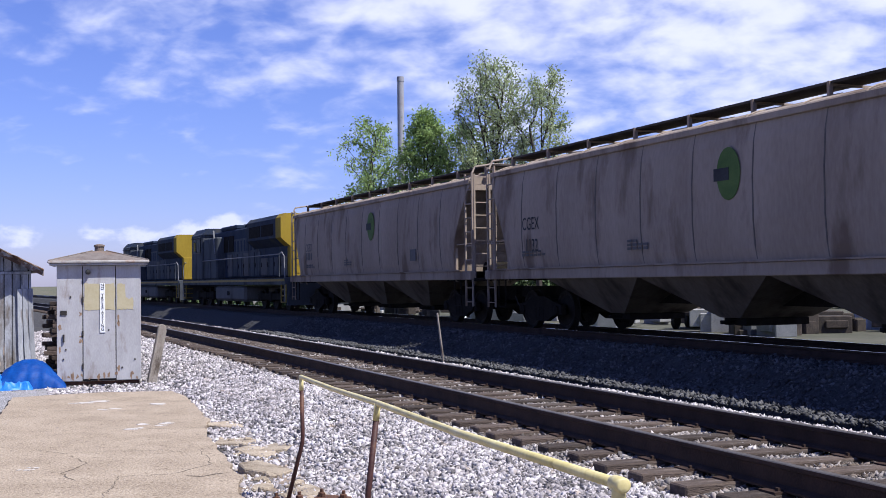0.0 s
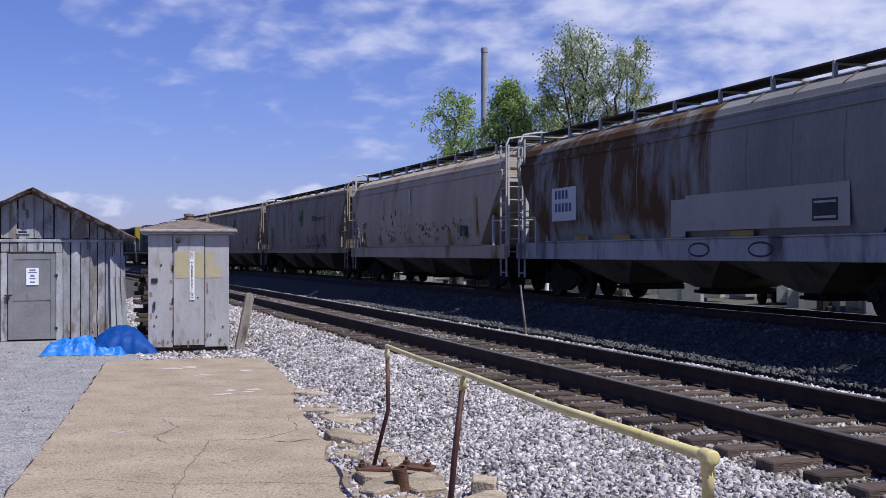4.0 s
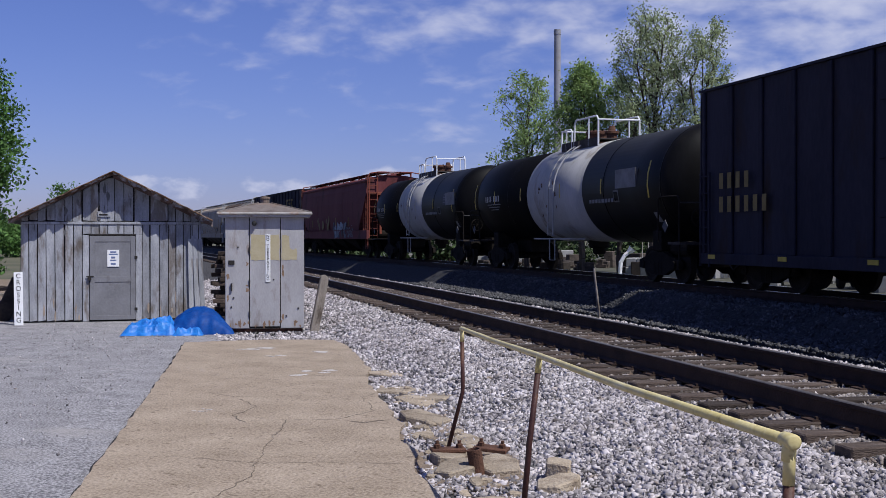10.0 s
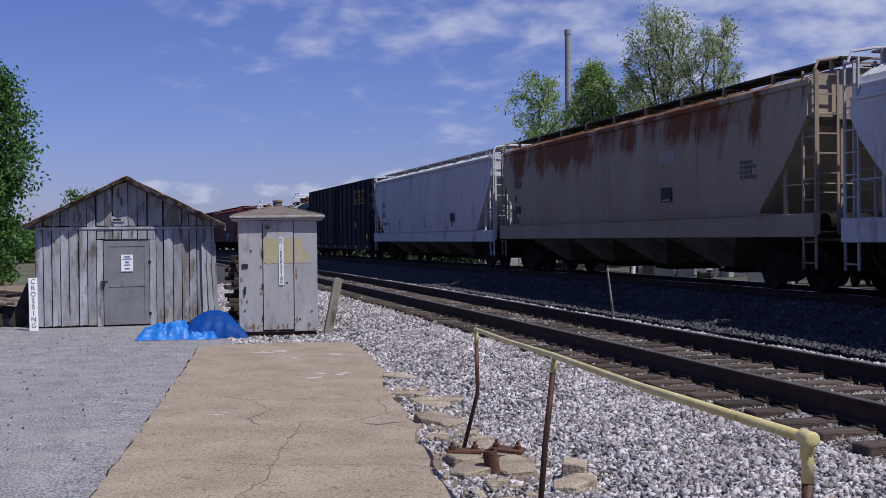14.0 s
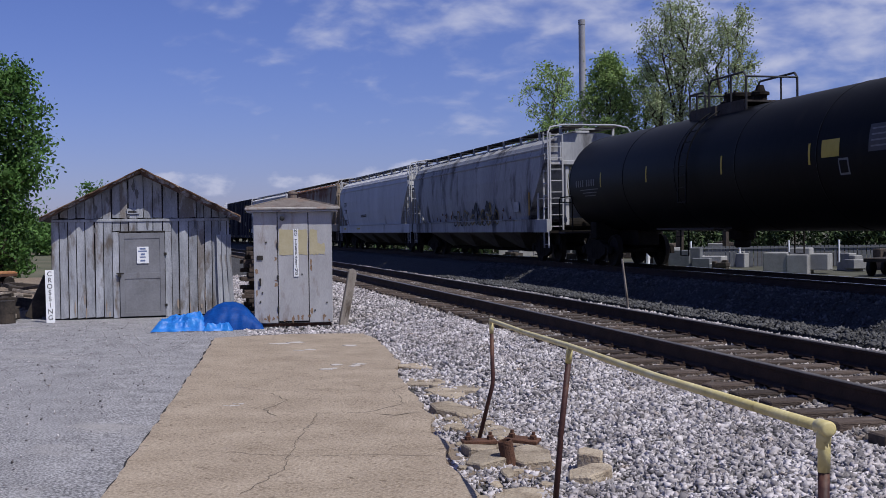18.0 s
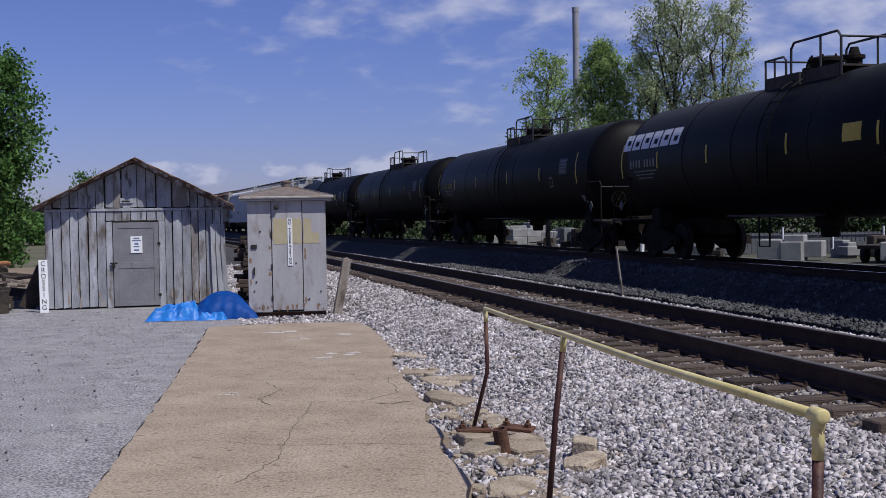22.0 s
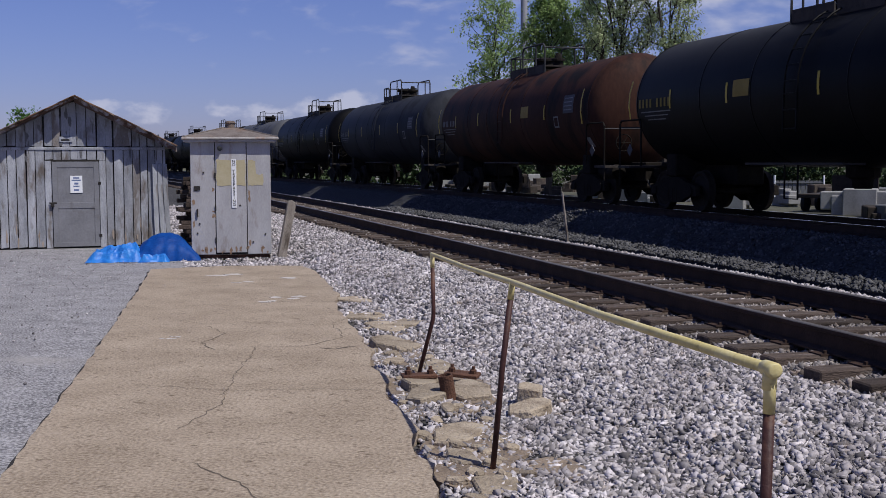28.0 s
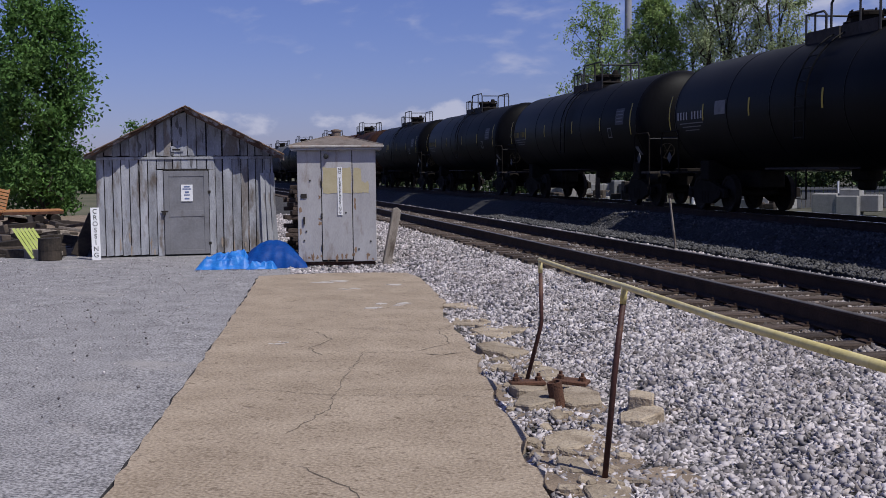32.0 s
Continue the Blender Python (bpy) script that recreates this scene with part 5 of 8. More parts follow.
def hopper(name, L, paint_mat, label, m, ribs=9, rounded=False, sill=(1.20, 1.43), tail=None, board=None, chute_mat=None, sill_mat=None, seam_mat=None, drop=0.0, steep=False):
    """A covered hopper: bulged body, slope sheets, pyramid chutes, end platforms with ladders, roof walkway."""
    car = thing(name, m, label, "hopper car", "cars of the freight train")
    low, base = sill
    eave, top = (4.02, 4.36) if rounded else (4.14, 4.42)
    eave, top = eave - drop, top - drop
    tail = tail or paint_mat
    prof, roof = (ROUND_SIDE, ROOF_ROUND) if rounded else (FLAT_SIDE, ROOF_FLAT)
    y1 = L / 2 - 0.62      # ends of the roof
    cut = 1.0 if steep else 2.0
    y0 = y1 - cut          # ends of the side at the sill

    def width(f):
        for (fa, xa), (fb, xb) in zip(prof, prof[1:]):
            if f <= fb + 1e-9:
                return xa + (xb - xa) * (f - fa) / (fb - fa)
        return prof[-1][1]
    if steep:
        edge = ((0.0, 0.94), (0.12, 0.86), (0.32, 0.72), (0.58, 0.54), (0.80, 0.38), (0.94, 0.20), (1.0, 0.0))
    else:
        edge = ((0.0, 0.74), (0.05, 0.68), (0.20, 0.54), (0.40, 0.38), (0.62, 0.23), (0.84, 0.10), (1.0, 0.0))
    stations = [(y1 - cut * u, b) for u, b in edge] + [(y0 * 0.5, 0.0), (0, 0.0)]
    heel = base + (eave - base) * edge[0][1] - 0.12
    stations = stations + [(-y, b) for y, b in stations[-2::-1]]
    bm = bmesh.new()
    rings = []
    for y, b in stations:
        half = []
        for f, _ in prof:
            ff = b + (1 - b) * f
            half.append((width(ff), base + (eave - base) * ff))
        half += [(x, eave + z) for x, z in roof]
        rings.append([bm.verts.new((-x, y, z)) for x, z in half] + [bm.verts.new((x, y, z)) for x, z in reversed(half)])
    n = len(rings[0])
    for q, w in zip(rings, rings[1:]):
        for k in range(n):
            bm.faces.new((q[k], q[(k + 1) % n], w[(k + 1) % n], w[k]))
    bm.faces.new(rings[0])
    bm.faces.new(rings[-1][::-1])
    bmesh.ops.recalc_face_normals(bm, faces=bm.faces[:])
    body = part("body", bm, paint_mat, car)
    for sy in (-1, 1):
        # slope sheet under the overhanging end, and the end's stiffening posts
        bm = bmesh.new()
        bm.faces.new([bm.verts.new(p) for p in ((-1.47, sy * (y1 - 0.04), heel), (1.47, sy * (y1 - 0.04), heel), (1.44, sy * (y0 - 0.5), base - 0.1), (-1.44, sy * (y0 - 0.5), base - 0.1))])
        bmesh.ops.solidify(bm, geom=bm.faces[:], thickness=0.02)
        part("slope_sheet", bm, paint_mat, car)
        for x in (-0.75, 0.75):
            part("end_post", boxes((x - 0.06, x + 0.06, min(sy * (y1 - 0.02), sy * (y1 - 0.16)), max(sy * (y1 - 0.02), sy * (y1 - 0.16)), base - 0.2, heel + 0.1), bevel=0.01), tail, car)
        part("end_beam", boxes((-1.45, 1.45, min(sy * (y1 + 0.002), sy * (y1 + 0.07)), max(sy * (y1 + 0.002), sy * (y1 + 0.07)), heel + 0.04, heel + 0.18), bevel=0.01), tail, car)
    for sx in (-1, 1):
        part("side_sill", boxes((min(sx * 1.44, sx * 1.60), max(sx * 1.44, sx * 1.60), -L / 2 + 0.35, L / 2 - 0.35, low, base), bevel=0.012), sill_mat or paint_mat, car)
        part("sill_flange", boxes((min(sx * 1.40, sx * 1.64), max(sx * 1.40, sx * 1.64), -y0 - 0.6, y0 + 0.6, base + 0.002, base + 0.03)), sill_mat or paint_mat, car)
        if rounded:
            for f in (0.84, 0.93):
                x = sx * (width(f) + 0.012)
                part("side_band", boxes((x - 0.03, x + 0.03, -y1, y1, base + (eave - base) * f - 0.035, base + (eave - base) * f + 0.035), bevel=0.012), paint_mat, car)
        else:
            part("roof_rail", boxes((min(sx * 1.44, sx * 1.54), max(sx * 1.44, sx * 1.54), -y1, y1, eave - 0.07, eave + 0.05), bevel=0.012), paint_mat, car)
        for k in range(ribs):
            y = -y0 + 2 * y0 * (k + 0.5) / ribs

            def rib():
                b = bmesh.new()
                q = []
                for f, x in prof:
                    z = base + 0.05 + (eave - base - 0.1) * f
                    q.append([b.verts.new((-x - 0.010, -0.013, z)), b.verts.new((-x - 0.010, 0.013, z)), b.verts.new((-x + 0.03, 0.03, z)), b.verts.new((-x + 0.03, -0.03, z))])
                for u, v in zip(q, q[1:]):
                    for j in range(4):
                        b.faces.new((u[j], u[(j + 1) % 4], v[(j + 1) % 4], v[j]))
                return b
            shared("rib%s%.2f%.2f" % (rounded, base, drop), rib, "side_seam", seam_mat or paint_mat, car, pose(0, y, 0, 0, 0, 0 if sx < 0 else 180))
        for k in range(13):
            # roof seams across the slope, from the eave to the walkway
            def seam():
                pts = [(-prof[-1][1] - 0.01, 0, eave)] + [(-x - 0.005, 0, eave + z + 0.008) for x, z in roof]
                return tube(bmesh.new(), pts, 0.018, 5)
            shared("roofseam%s%.2f" % (rounded, drop), seam, "roof_seam", paint_mat, car, pose(0, -y1 + 0.3 + (2 * y1 - 0.6) * k / 12, 0, 0, 0, 0 if sx < 0 else 180))
    for sy in (-1, 1):
        part("end_platform", boxes((-1.5, 1.5, min(sy * (L / 2 - 2.2), sy * (L / 2 - 0.30)), max(sy * (L / 2 - 2.2), sy * (L / 2 - 0.30)), low - 0.03, low + 0.05)), STEEL_DARK, car)
    part("centre_sill", boxes((-0.25, 0.25, -L / 2 + 0.4, L / 2 - 0.4, 0.66, 1.02)), STEEL_DARK, car)
    nb = 4 if L > 19.6 else 3
    span = L / 2 - 3.55
    hl = span / nb
    for k in range(nb):
        def chute():
            b = bmesh.new()
            a = [b.verts.new(p) for p in ((-1.50, -hl + 0.04, low), (1.50, -hl + 0.04, low), (1.50, hl - 0.04, low), (-1.50, hl - 0.04, low))]
            c = [b.verts.new(p) for p in ((-0.80, -0.30, 0.44), (0.80, -0.30, 0.44), (0.80, 0.30, 0.44), (-0.80, 0.30, 0.44))]
            for i in range(4):
                b.faces.new((a[i], a[(i + 1) % 4], c[(i + 1) % 4], c[i]))
            b.faces.new(a[::-1])
            b.faces.new(c)
            bmesh.ops.recalc_face_normals(b, faces=b.faces[:])
            return b
        ch = shared("chute%.2f%.2f" % (hl, low), chute, "hopper_chute", chute_mat or CHUTE, car, pose(0, (2 * k - nb + 1) * hl, 0))
        shared("gate", lambda: boxes((-0.70, 0.70, -0.34, 0.34, 0.30, 0.435), (-1.0, -0.70, -0.05, 0.05, 0.33, 0.40), bevel=0.012), "outlet_gate", STEEL_DARK, ch, pose(0, 0, 0))
    for sy in (-1, 1):
        for x in (-1.52, 1.52):
            shared("hopladder%.2f" % drop, lambda: ladder_mesh(0.50, 4.36 - drop, 0.44, 10), "ladder", tail, car, pose(x, sy * (L / 2 - 0.60), 0))
            shared("corner_post", lambda: boxes((-0.03, 0.03, -0.04, 0.04, 1.15, 3.0)), "corner_post", tail, car, pose(x * 0.97, sy * (L / 2 - 1.55), 0))
            shared("sill_step", lambda: tube(bmesh.new(), [(0, -0.2, 1.2), (0, -0.2, 0.52), (0, 0.2, 0.52), (0, 0.2, 1.2)], 0.018, 5), "sill_step", STEEL_DARK, car, pose(x * 1.02, sy * (L / 2 - 1.3), 0))
            shared("guard_rail", lambda: tube(bmesh.new(), [(0, -0.55, 2.15), (0, 0.55, 2.15)], 0.018, 6), "guard_rail", tail, car, pose(x * 0.98, sy * (L / 2 - 1.1), 0))
        shared("endladder%.2f" % drop, lambda: ladder_mesh(1.1, 4.34 - drop, 0.44, 9), "end_ladder", tail, car, pose(-1.18, sy * (L / 2 - 0.50), 0, 0, 0, 90))
        shared("grab", lambda: tube(bmesh.new(), [(-1.4, 0, 2.15), (-1.4, 0.08, 2.15), (1.2, 0.08, 2.15), (1.2, 0, 2.15)], 0.018, 6), "grab_iron", tail, car, pose(0, sy * (L / 2 - 0.45), 0))
        # bracket that carries the walkway out over the ladder
        shared("roof_bracket", lambda: tube(bmesh.new(), [(-1.50, 0.0, 4.30), (-1.38, 0.05, 4.52), (-0.9, 0.05, 4.60), (0.9, 0.05, 4.60), (1.38, 0.05, 4.52), (1.50, 0.0, 4.30)], 0.03, 6), "roof_bracket", tail, car, pose(0, sy * (L / 2 - 0.45), -drop))
        if sy < 0:
            part("brake_wheel", ring((0.55, sy * (L / 2 - 0.5), 2.0), 0.27), STEEL_DARK, car)
            part("air_reservoir", lathe(bmesh.new(), [(0.05, -0.55), (0.2, -0.5), (0.2, 0.5), (0.05, 0.55)], 14, "X", (-0.2, sy * (L / 2 - 1.35), low + 0.28)), STEEL_DARK, car)
        shared("brake_stand", lambda: tube(bmesh.new(), [(0.45, 0, 1.15), (0.52, 0.05, 1.7), (0.3, 0.02, 2.15)], 0.035, 6), "brake_stand", STEEL_DARK, car, pose(0, sy * (L / 2 - 0.7), 0))
    # roof walkway on stands, hatch covers
    w = part("running_board", boxes((-0.95, -0.30, -y1 - 0.25, y1 + 0.25, top + 0.14, top + 0.18), (0.30, 0.95, -y1 - 0.25, y1 + 0.25, top + 0.14, top + 0.18)), board or GRATING, car)
    for k in range(10):
        y = -y1 + 0.1 + (2 * y1 - 0.2) * k / 9
        shared("saddle", lambda: boxes((-0.98, -0.90, -0.03, 0.03, -0.16, 0.18), (0.90, 0.98, -0.03, 0.03, -0.16, 0.18), (-0.95, 0.95, -0.025, 0.025, 0.10, 0.14)), "walkway_stand", tail, w, pose(0, y, top))
    part("hatch_cover", boxes((-0.27, 0.27, -y1 + 0.5, y1 - 0.5, top - 0.05, top + 0.10), bevel=0.03), paint_mat, car)
    add_truck(car, L / 2 - 2.35)
    add_truck(car, -L / 2 + 2.35)
    add_couplers(car, L)
    return car


def boxcar(name, L, paint_mat, label, m):
    car = thing(name, m, label, "boxcar", "cars of the freight train")
    hw, sill, eave = 1.52, 0.72, 4.45
    part("body", boxes((-hw + 0.05, hw - 0.05, -L / 2 + 0.55, L / 2 - 0.55, sill, eave)), paint_mat, car)
    bm = bmesh.new()
    prism(bm, [(-hw - 0.02, eave - 0.02), (hw + 0.02, eave - 0.02), (hw + 0.02, eave + 0.03), (0, eave + 0.12), (-hw - 0.02, eave + 0.03)], -L / 2 + 0.5, L / 2 - 0.5, pose(0, 0, 0, 90, 0, 0))
    part("roof", bm, paint_mat, car)
    for sx in (-1, 1):
        part("side_sill", boxes((min(sx * 1.44, sx * 1.56), max(sx * 1.44, sx * 1.56), -L / 2 + 0.6, L / 2 - 0.6, sill - 0.16, sill + 0.08), bevel=0.01), paint_mat, car)
        n = 16
        for k in range(n):
            y = -L / 2 + 0.7 + (L - 1.4) * k / (n - 1)
            if abs(y - 1.5) < 1.45:
                continue
            shared("boxpost", lambda: boxes((-0.03, 0.03, -0.075, 0.075, 0.8, 4.42), bevel=0.015), "side_post", paint_mat, car, pose(sx * (hw - 0.02), y, 0))
        door = part("sliding_door", boxes((min(sx * (hw - 0.03), sx * (hw + 0.05)), max(sx * (hw - 0.03), sx * (hw + 0.05)), 0.1, 2.9, sill + 0.1, eave - 0.15), bevel=0.015), paint_mat, car)
        for z in (1.5, 2.5, 3.5):
            part("door_rib", boxes((min(sx * (hw + 0.05), sx * (hw + 0.075)), max(sx * (hw + 0.05), sx * (hw + 0.075)), 0.2, 2.8, z, z + 0.10), bevel=0.01), paint_mat, door)
        for y in (0.5, 2.5):
            part("lock_rod", tube(bmesh.new(), [(sx * (hw + 0.09), y, sill + 0.1), (sx * (hw + 0.09), y, eave - 0.2)], 0.025, 6), STEEL_DARK, door)
    for sy in (-1, 1):
        for k in range(6):
            z = 0.95 + 0.58 * k
            shared("endrib", lambda: boxes((-1.45, 1.45, -0.03, 0.10, 0.0, 0.30), bevel=0.05), "end_corrugation", paint_mat, car, pose(0, sy * (L / 2 - 0.55), z, 0, 0, 0 if sy > 0 else 180))
        shared("boxladder", lambda: ladder_mesh(0.5, 2.6, 0.42, 6), "ladder", paint_mat, car, pose(-hw - 0.03, sy * (L / 2 - 0.85), 0))
        shared("boxendladder", lambda: ladder_mesh(0.9, 4.5, 0.42, 10), "end_ladder", paint_mat, car, pose(-1.2, sy * (L / 2 - 0.40), 0, 0, 0, 90))
    for k in range(7):
        shared("reflector", lambda: boxes((-0.006, 0.006, -0.16, 0.16, 0.0, 0.09)), "reflector", STRIPE_YELLOW, car, pose(-1.567, -L / 2 + 1.2 + (L - 2.4) * k / 6, sill - 0.04))
    shared("placard", lambda: boxes((-0.006, 0.006, -0.2, 0.2, 0.0, 0.28)), "placard", STRIPE_YELLOW, car, pose(-1.56, -L / 2 + 1.35, 1.15))
    add_truck(car, L / 2 - 2.7)
    add_truck(car, -L / 2 + 2.7)
    add_couplers(car, L)
    return car


def patches(car, x, y0, y1, z0, z1, count, size, mat, seed, name="rust_patch"):
    """Flat irregular stains with a shape of their own on the car's near side."""
    rng = random.Random(seed)
    for q in range(count):
        bm = bmesh.new()
        w, h = size * rng.uniform(0.4, 1.3), size * rng.uniform(0.4, 1.5)
        poly = [(w * rng.uniform(0.3, 1.0) * math.cos(0.449 * k), h * rng.uniform(0.3, 1.0) * math.sin(0.449 * k)) for k in range(14)]
        prism(bm, poly, 0, 0.003 + 0.0002 * q, pose(x, rng.uniform(y0, y1), rng.uniform(z0, z1), 90, 0, -90))
        part(name, bm, mat, car)


def graffiti(car, x, y0, y1, z0, z1, mats, seed, n=16, thick=(0.03, 0.085)):
    """Unreadable painted tags: looping strokes laid on the side."""
    rng = random.Random(seed)
    for k in range(n):
        f = (k + 0.5) / n
        y, w, h = y0 + (y1 - y0) * f, abs(y1 - y0) / n * 0.75, (z1 - z0) * rng.uniform(0.55, 1.0)
        pts = []
        a0 = rng.uniform(0, 6)
        for j in range(9):
            a = a0 + j * rng.uniform(0.5, 0.9)
            pts.append((y + w * math.cos(a) * rng.uniform(0.5, 1), z0 + h * 0.5 + h * 0.5 * math.sin(a)))
        bm = bmesh.new()
        t = rng.uniform(*thick)
        prev = None
        for j, (py, pz) in enumerate(pts):
            q, r = pts[max(0, j - 1)], pts[min(8, j + 1)]
            dy, dz = r[0] - q[0], r[1] - q[1]
            ll = math.hypot(dy, dz) or 1
            xx = x - 0.0005 * k
            cur = [bm.verts.new((xx, py - dz / ll * t, pz + dy / ll * t)), bm.verts.new((xx, py + dz / ll * t, pz - dy / ll * t))]
            if prev:
                bm.faces.new((prev[0], prev[1], cur[1], cur[0]))
            prev = cur
        part("graffiti", bm, mats[k % len(mats)], car)


def mural(car, x, y0, y1, z0, z1, mats, seed, n):
    """A sprayed mural: overlapping angular, unreadable shapes in several colours."""
    rng = random.Random(seed)
    for k in range(n):
        f = rng.random()
        y, z = y0 + (y1 - y0) * f, rng.uniform(z0, z1)
        w, h = rng.uniform(0.10, 0.34), rng.uniform(0.14, 0.42)
        lean, q = rng.uniform(-0.5, 0.5), rng.choice((4, 5, 6))
        poly = []
        for i in range(q):
            a = 6.2832 * (i + rng.uniform(-0.25, 0.25)) / q
            u, v = w * math.cos(a) * rng.uniform(0.5, 1.1), h * math.sin(a) * rng.uniform(0.6, 1.1)
            zz = max(z0 - 0.05, min(z1 + 0.15, z + v))
            poly.append((-(y + u + lean * v), zz))
        bm = bmesh.new()
        prism(bm, poly, 0, 0.002 + 0.0002 * k, Matrix(((0, 0, -1, x), (-1, 0, 0, 0), (0, 1, 0, 0), (0, 0, 0, 1))))
        part("sprayed_shape", bm, mats[k % len(mats)], car)


def owner_blocks(car, y, step, z, mat):
    """Three underlined blocks where the owner's initials stand, drawn as plain shapes."""
    for k in range(3):
        yy = y - k * step
        block = part("emblem_block", boxes((-1.605, -1.587, yy - 0.60, yy, z - 0.62, z - 0.48), (-1.605, -1.587, yy - 0.60, yy, z - 0.14, z), (-1.605, -1.587, yy - 0.16, yy - 0.0005, z - 0.479, z - 0.141) if k != 1 else (-1.605, -1.587, yy - 0.60, yy, z - 0.38, z - 0.24)), mat, car)
        part("emblem_bar", boxes((-1.605, -1.587, yy - 0.62, yy + 0.02, z - 0.80, z - 0.70)), mat, block)


def tank_car(name, L, paint_mat, label, m, band=None, rail_mat=None, marks=MARK_WHITE, emblem=None, plate_at=0.70, plate_mat=None, radius=1.50, dome_y=0.0, mark_at=0.095):
    car = thing(name, m, label, "tank car", "cars of the freight train")
    zc = 1.02 + radius
    hl = L / 2 - 0.78
    rail_mat = rail_mat or MARK_BLACK

    def cap(sy):
        return [(radius * math.cos(a), sy * (hl - 0.62 + 0.62 * math.sin(a))) for a in [radians(d) for d in (0, 10, 20, 30, 40, 50, 60, 70, 78, 85, 89)]]
    front, back = cap(1), cap(-1)
    if band:
        b0, b1 = band
        for prof in ([(radius, b1)] + front, back[::-1] + [(radius, b0)]):
            part("tank_end", lathe(bmesh.new(), prof, 64, "Y", (0, 0, zc)), paint_mat, car, smooth=True)
        part("tank_band", lathe(bmesh.new(), [(radius + 0.003, b0), (radius + 0.003, b1)], 64, "Y", (0, 0, zc)), TANK_WHITE, car, "dirty white painted band round the tank", smooth=True)
    else:
        tank = part("tank", lathe(bmesh.new(), back[::-1] + front, 64, "Y", (0, 0, zc)), paint_mat, car, smooth=True)
    for y in (-hl + 0.62, hl - 0.62, -hl * 0.5, hl * 0.5, (band[0] + 0.10) if band else -1.6, (band[1] - 0.10) if band else 1.6):
        shared("weld%.2f" % radius, lambda: lathe(bmesh.new(), [(radius + 0.004, -0.02), (radius + 0.009, 0.0), (radius + 0.004, 0.02)], 64, "Y", (0, 0, zc)), "weld_seam", TANK_WHITE if band and band[0] < y < band[1] else paint_mat, car, pose(0, y, 0), smooth=True)

    def arc(r, d0, d1, step, y=0.0):
        return [(-r * math.cos(radians(d)), y, zc + r * math.sin(radians(d))) for d in range(d0, d1 + 1, step)]
    # ladder bent over the near and the far side
    for sx in (-1, 1):
        lad = bmesh.new()
        for w in (-0.22, 0.22):
            tube(lad, [(-sx * x, w, z) for x, _, z in arc(radius + 0.10, 0, 64, 8)][::-1] + [(sx * (radius + 0.11), w, 1.2 if band else 1.7)], 0.020, 6)
        for d in range(4, 64, 11):
            x, z = (radius + 0.10) * math.cos(radians(d)), zc + (radius + 0.10) * math.sin(radians(d))
            tube(lad, [(sx * x, -0.22, z), (sx * x, 0.22, z)], 0.014, 5)
        for z in (1.25, 1.6, 1.95, 2.3) if band else (1.75, 2.1, 2.4):
            tube(lad, [(sx * (radius + 0.11), -0.22, z), (sx * (radius + 0.11), 0.22, z)], 0.014, 5)
        part("ladder", lad, TANK_WHITE if band else paint_mat, car).matrix_basis = pose(0, dome_y, 0)
        part("side_step", boxes((min(sx * 1.1, sx * 1.58), max(sx * 1.1, sx * 1.58), dome_y - 1.6, dome_y + 1.6, 1.08, 1.12)), TANK_WHITE if band else GRATING, car)
        part("step_hanger", tube(bmesh.new(), [(sx * 1.55, dome_y - 0.22, 1.1), (sx * 1.55, dome_y - 0.22, 0.45), (sx * 1.55, dome_y + 0.22, 0.45), (sx * 1.55, dome_y + 0.22, 1.1)], 0.02, 5), TANK_WHITE if band else STEEL_DARK, car)
    # saddle platform, dome with bolted lid, valves, handrails
    zt = zc + radius
    rx = 0.66
    for sy in (-1, 1):
        part("platform", boxes((-rx, rx, min(dome_y + sy * 0.42, dome_y + sy * 1.45), max(dome_y + sy * 0.42, dome_y + sy * 1.45), zt + 0.04, zt + 0.08)), GRATING, car)
        part("platform_skirt", boxes((-rx - 0.02, -rx + 0.02, min(dome_y + sy * 0.05, dome_y + sy * 1.45), max(dome_y + sy * 0.05, dome_y + sy * 1.45), zt - 0.18, zt + 0.10)), GRATING, car)
    dome = part("dome", lathe(bmesh.new(), [(0.34, zt - 0.1), (0.34, zt + 0.30), (0.39, zt + 0.31), (0.39, zt + 0.38), (0.30, zt + 0.42), (0.05, zt + 0.45)], 22, "Z", (0, dome_y + 0.1, 0)), RUST if band else STEEL_DARK, car)
    for k in range(8):
        a = k * 0.785
        part("lid_bolt", tube(bmesh.new(), [(0.35 * math.cos(a), dome_y + 0.1 + 0.35 * math.sin(a), zt + 0.37), (0.35 * math.cos(a), dome_y + 0.1 + 0.35 * math.sin(a), zt + 0.45)], 0.025, 5), STEEL_DARK, dome)
    for yy, h, r in ((-0.85, 0.50, 0.16), (0.85, 0.42, 0.12), (1.2, 0.24, 0.10)):
        part("valve", lathe(bmesh.new(), [(r, zt - 0.05), (r, zt + h * 0.5), (r * 1.35, zt + h * 0.52), (r * 1.35, zt + h * 0.66), (r * 0.8, zt + h * 0.7), (r * 0.5, zt + h)], 12, "Z", (0.05, dome_y + yy, 0)), RUST if band else STEEL_DARK, car)
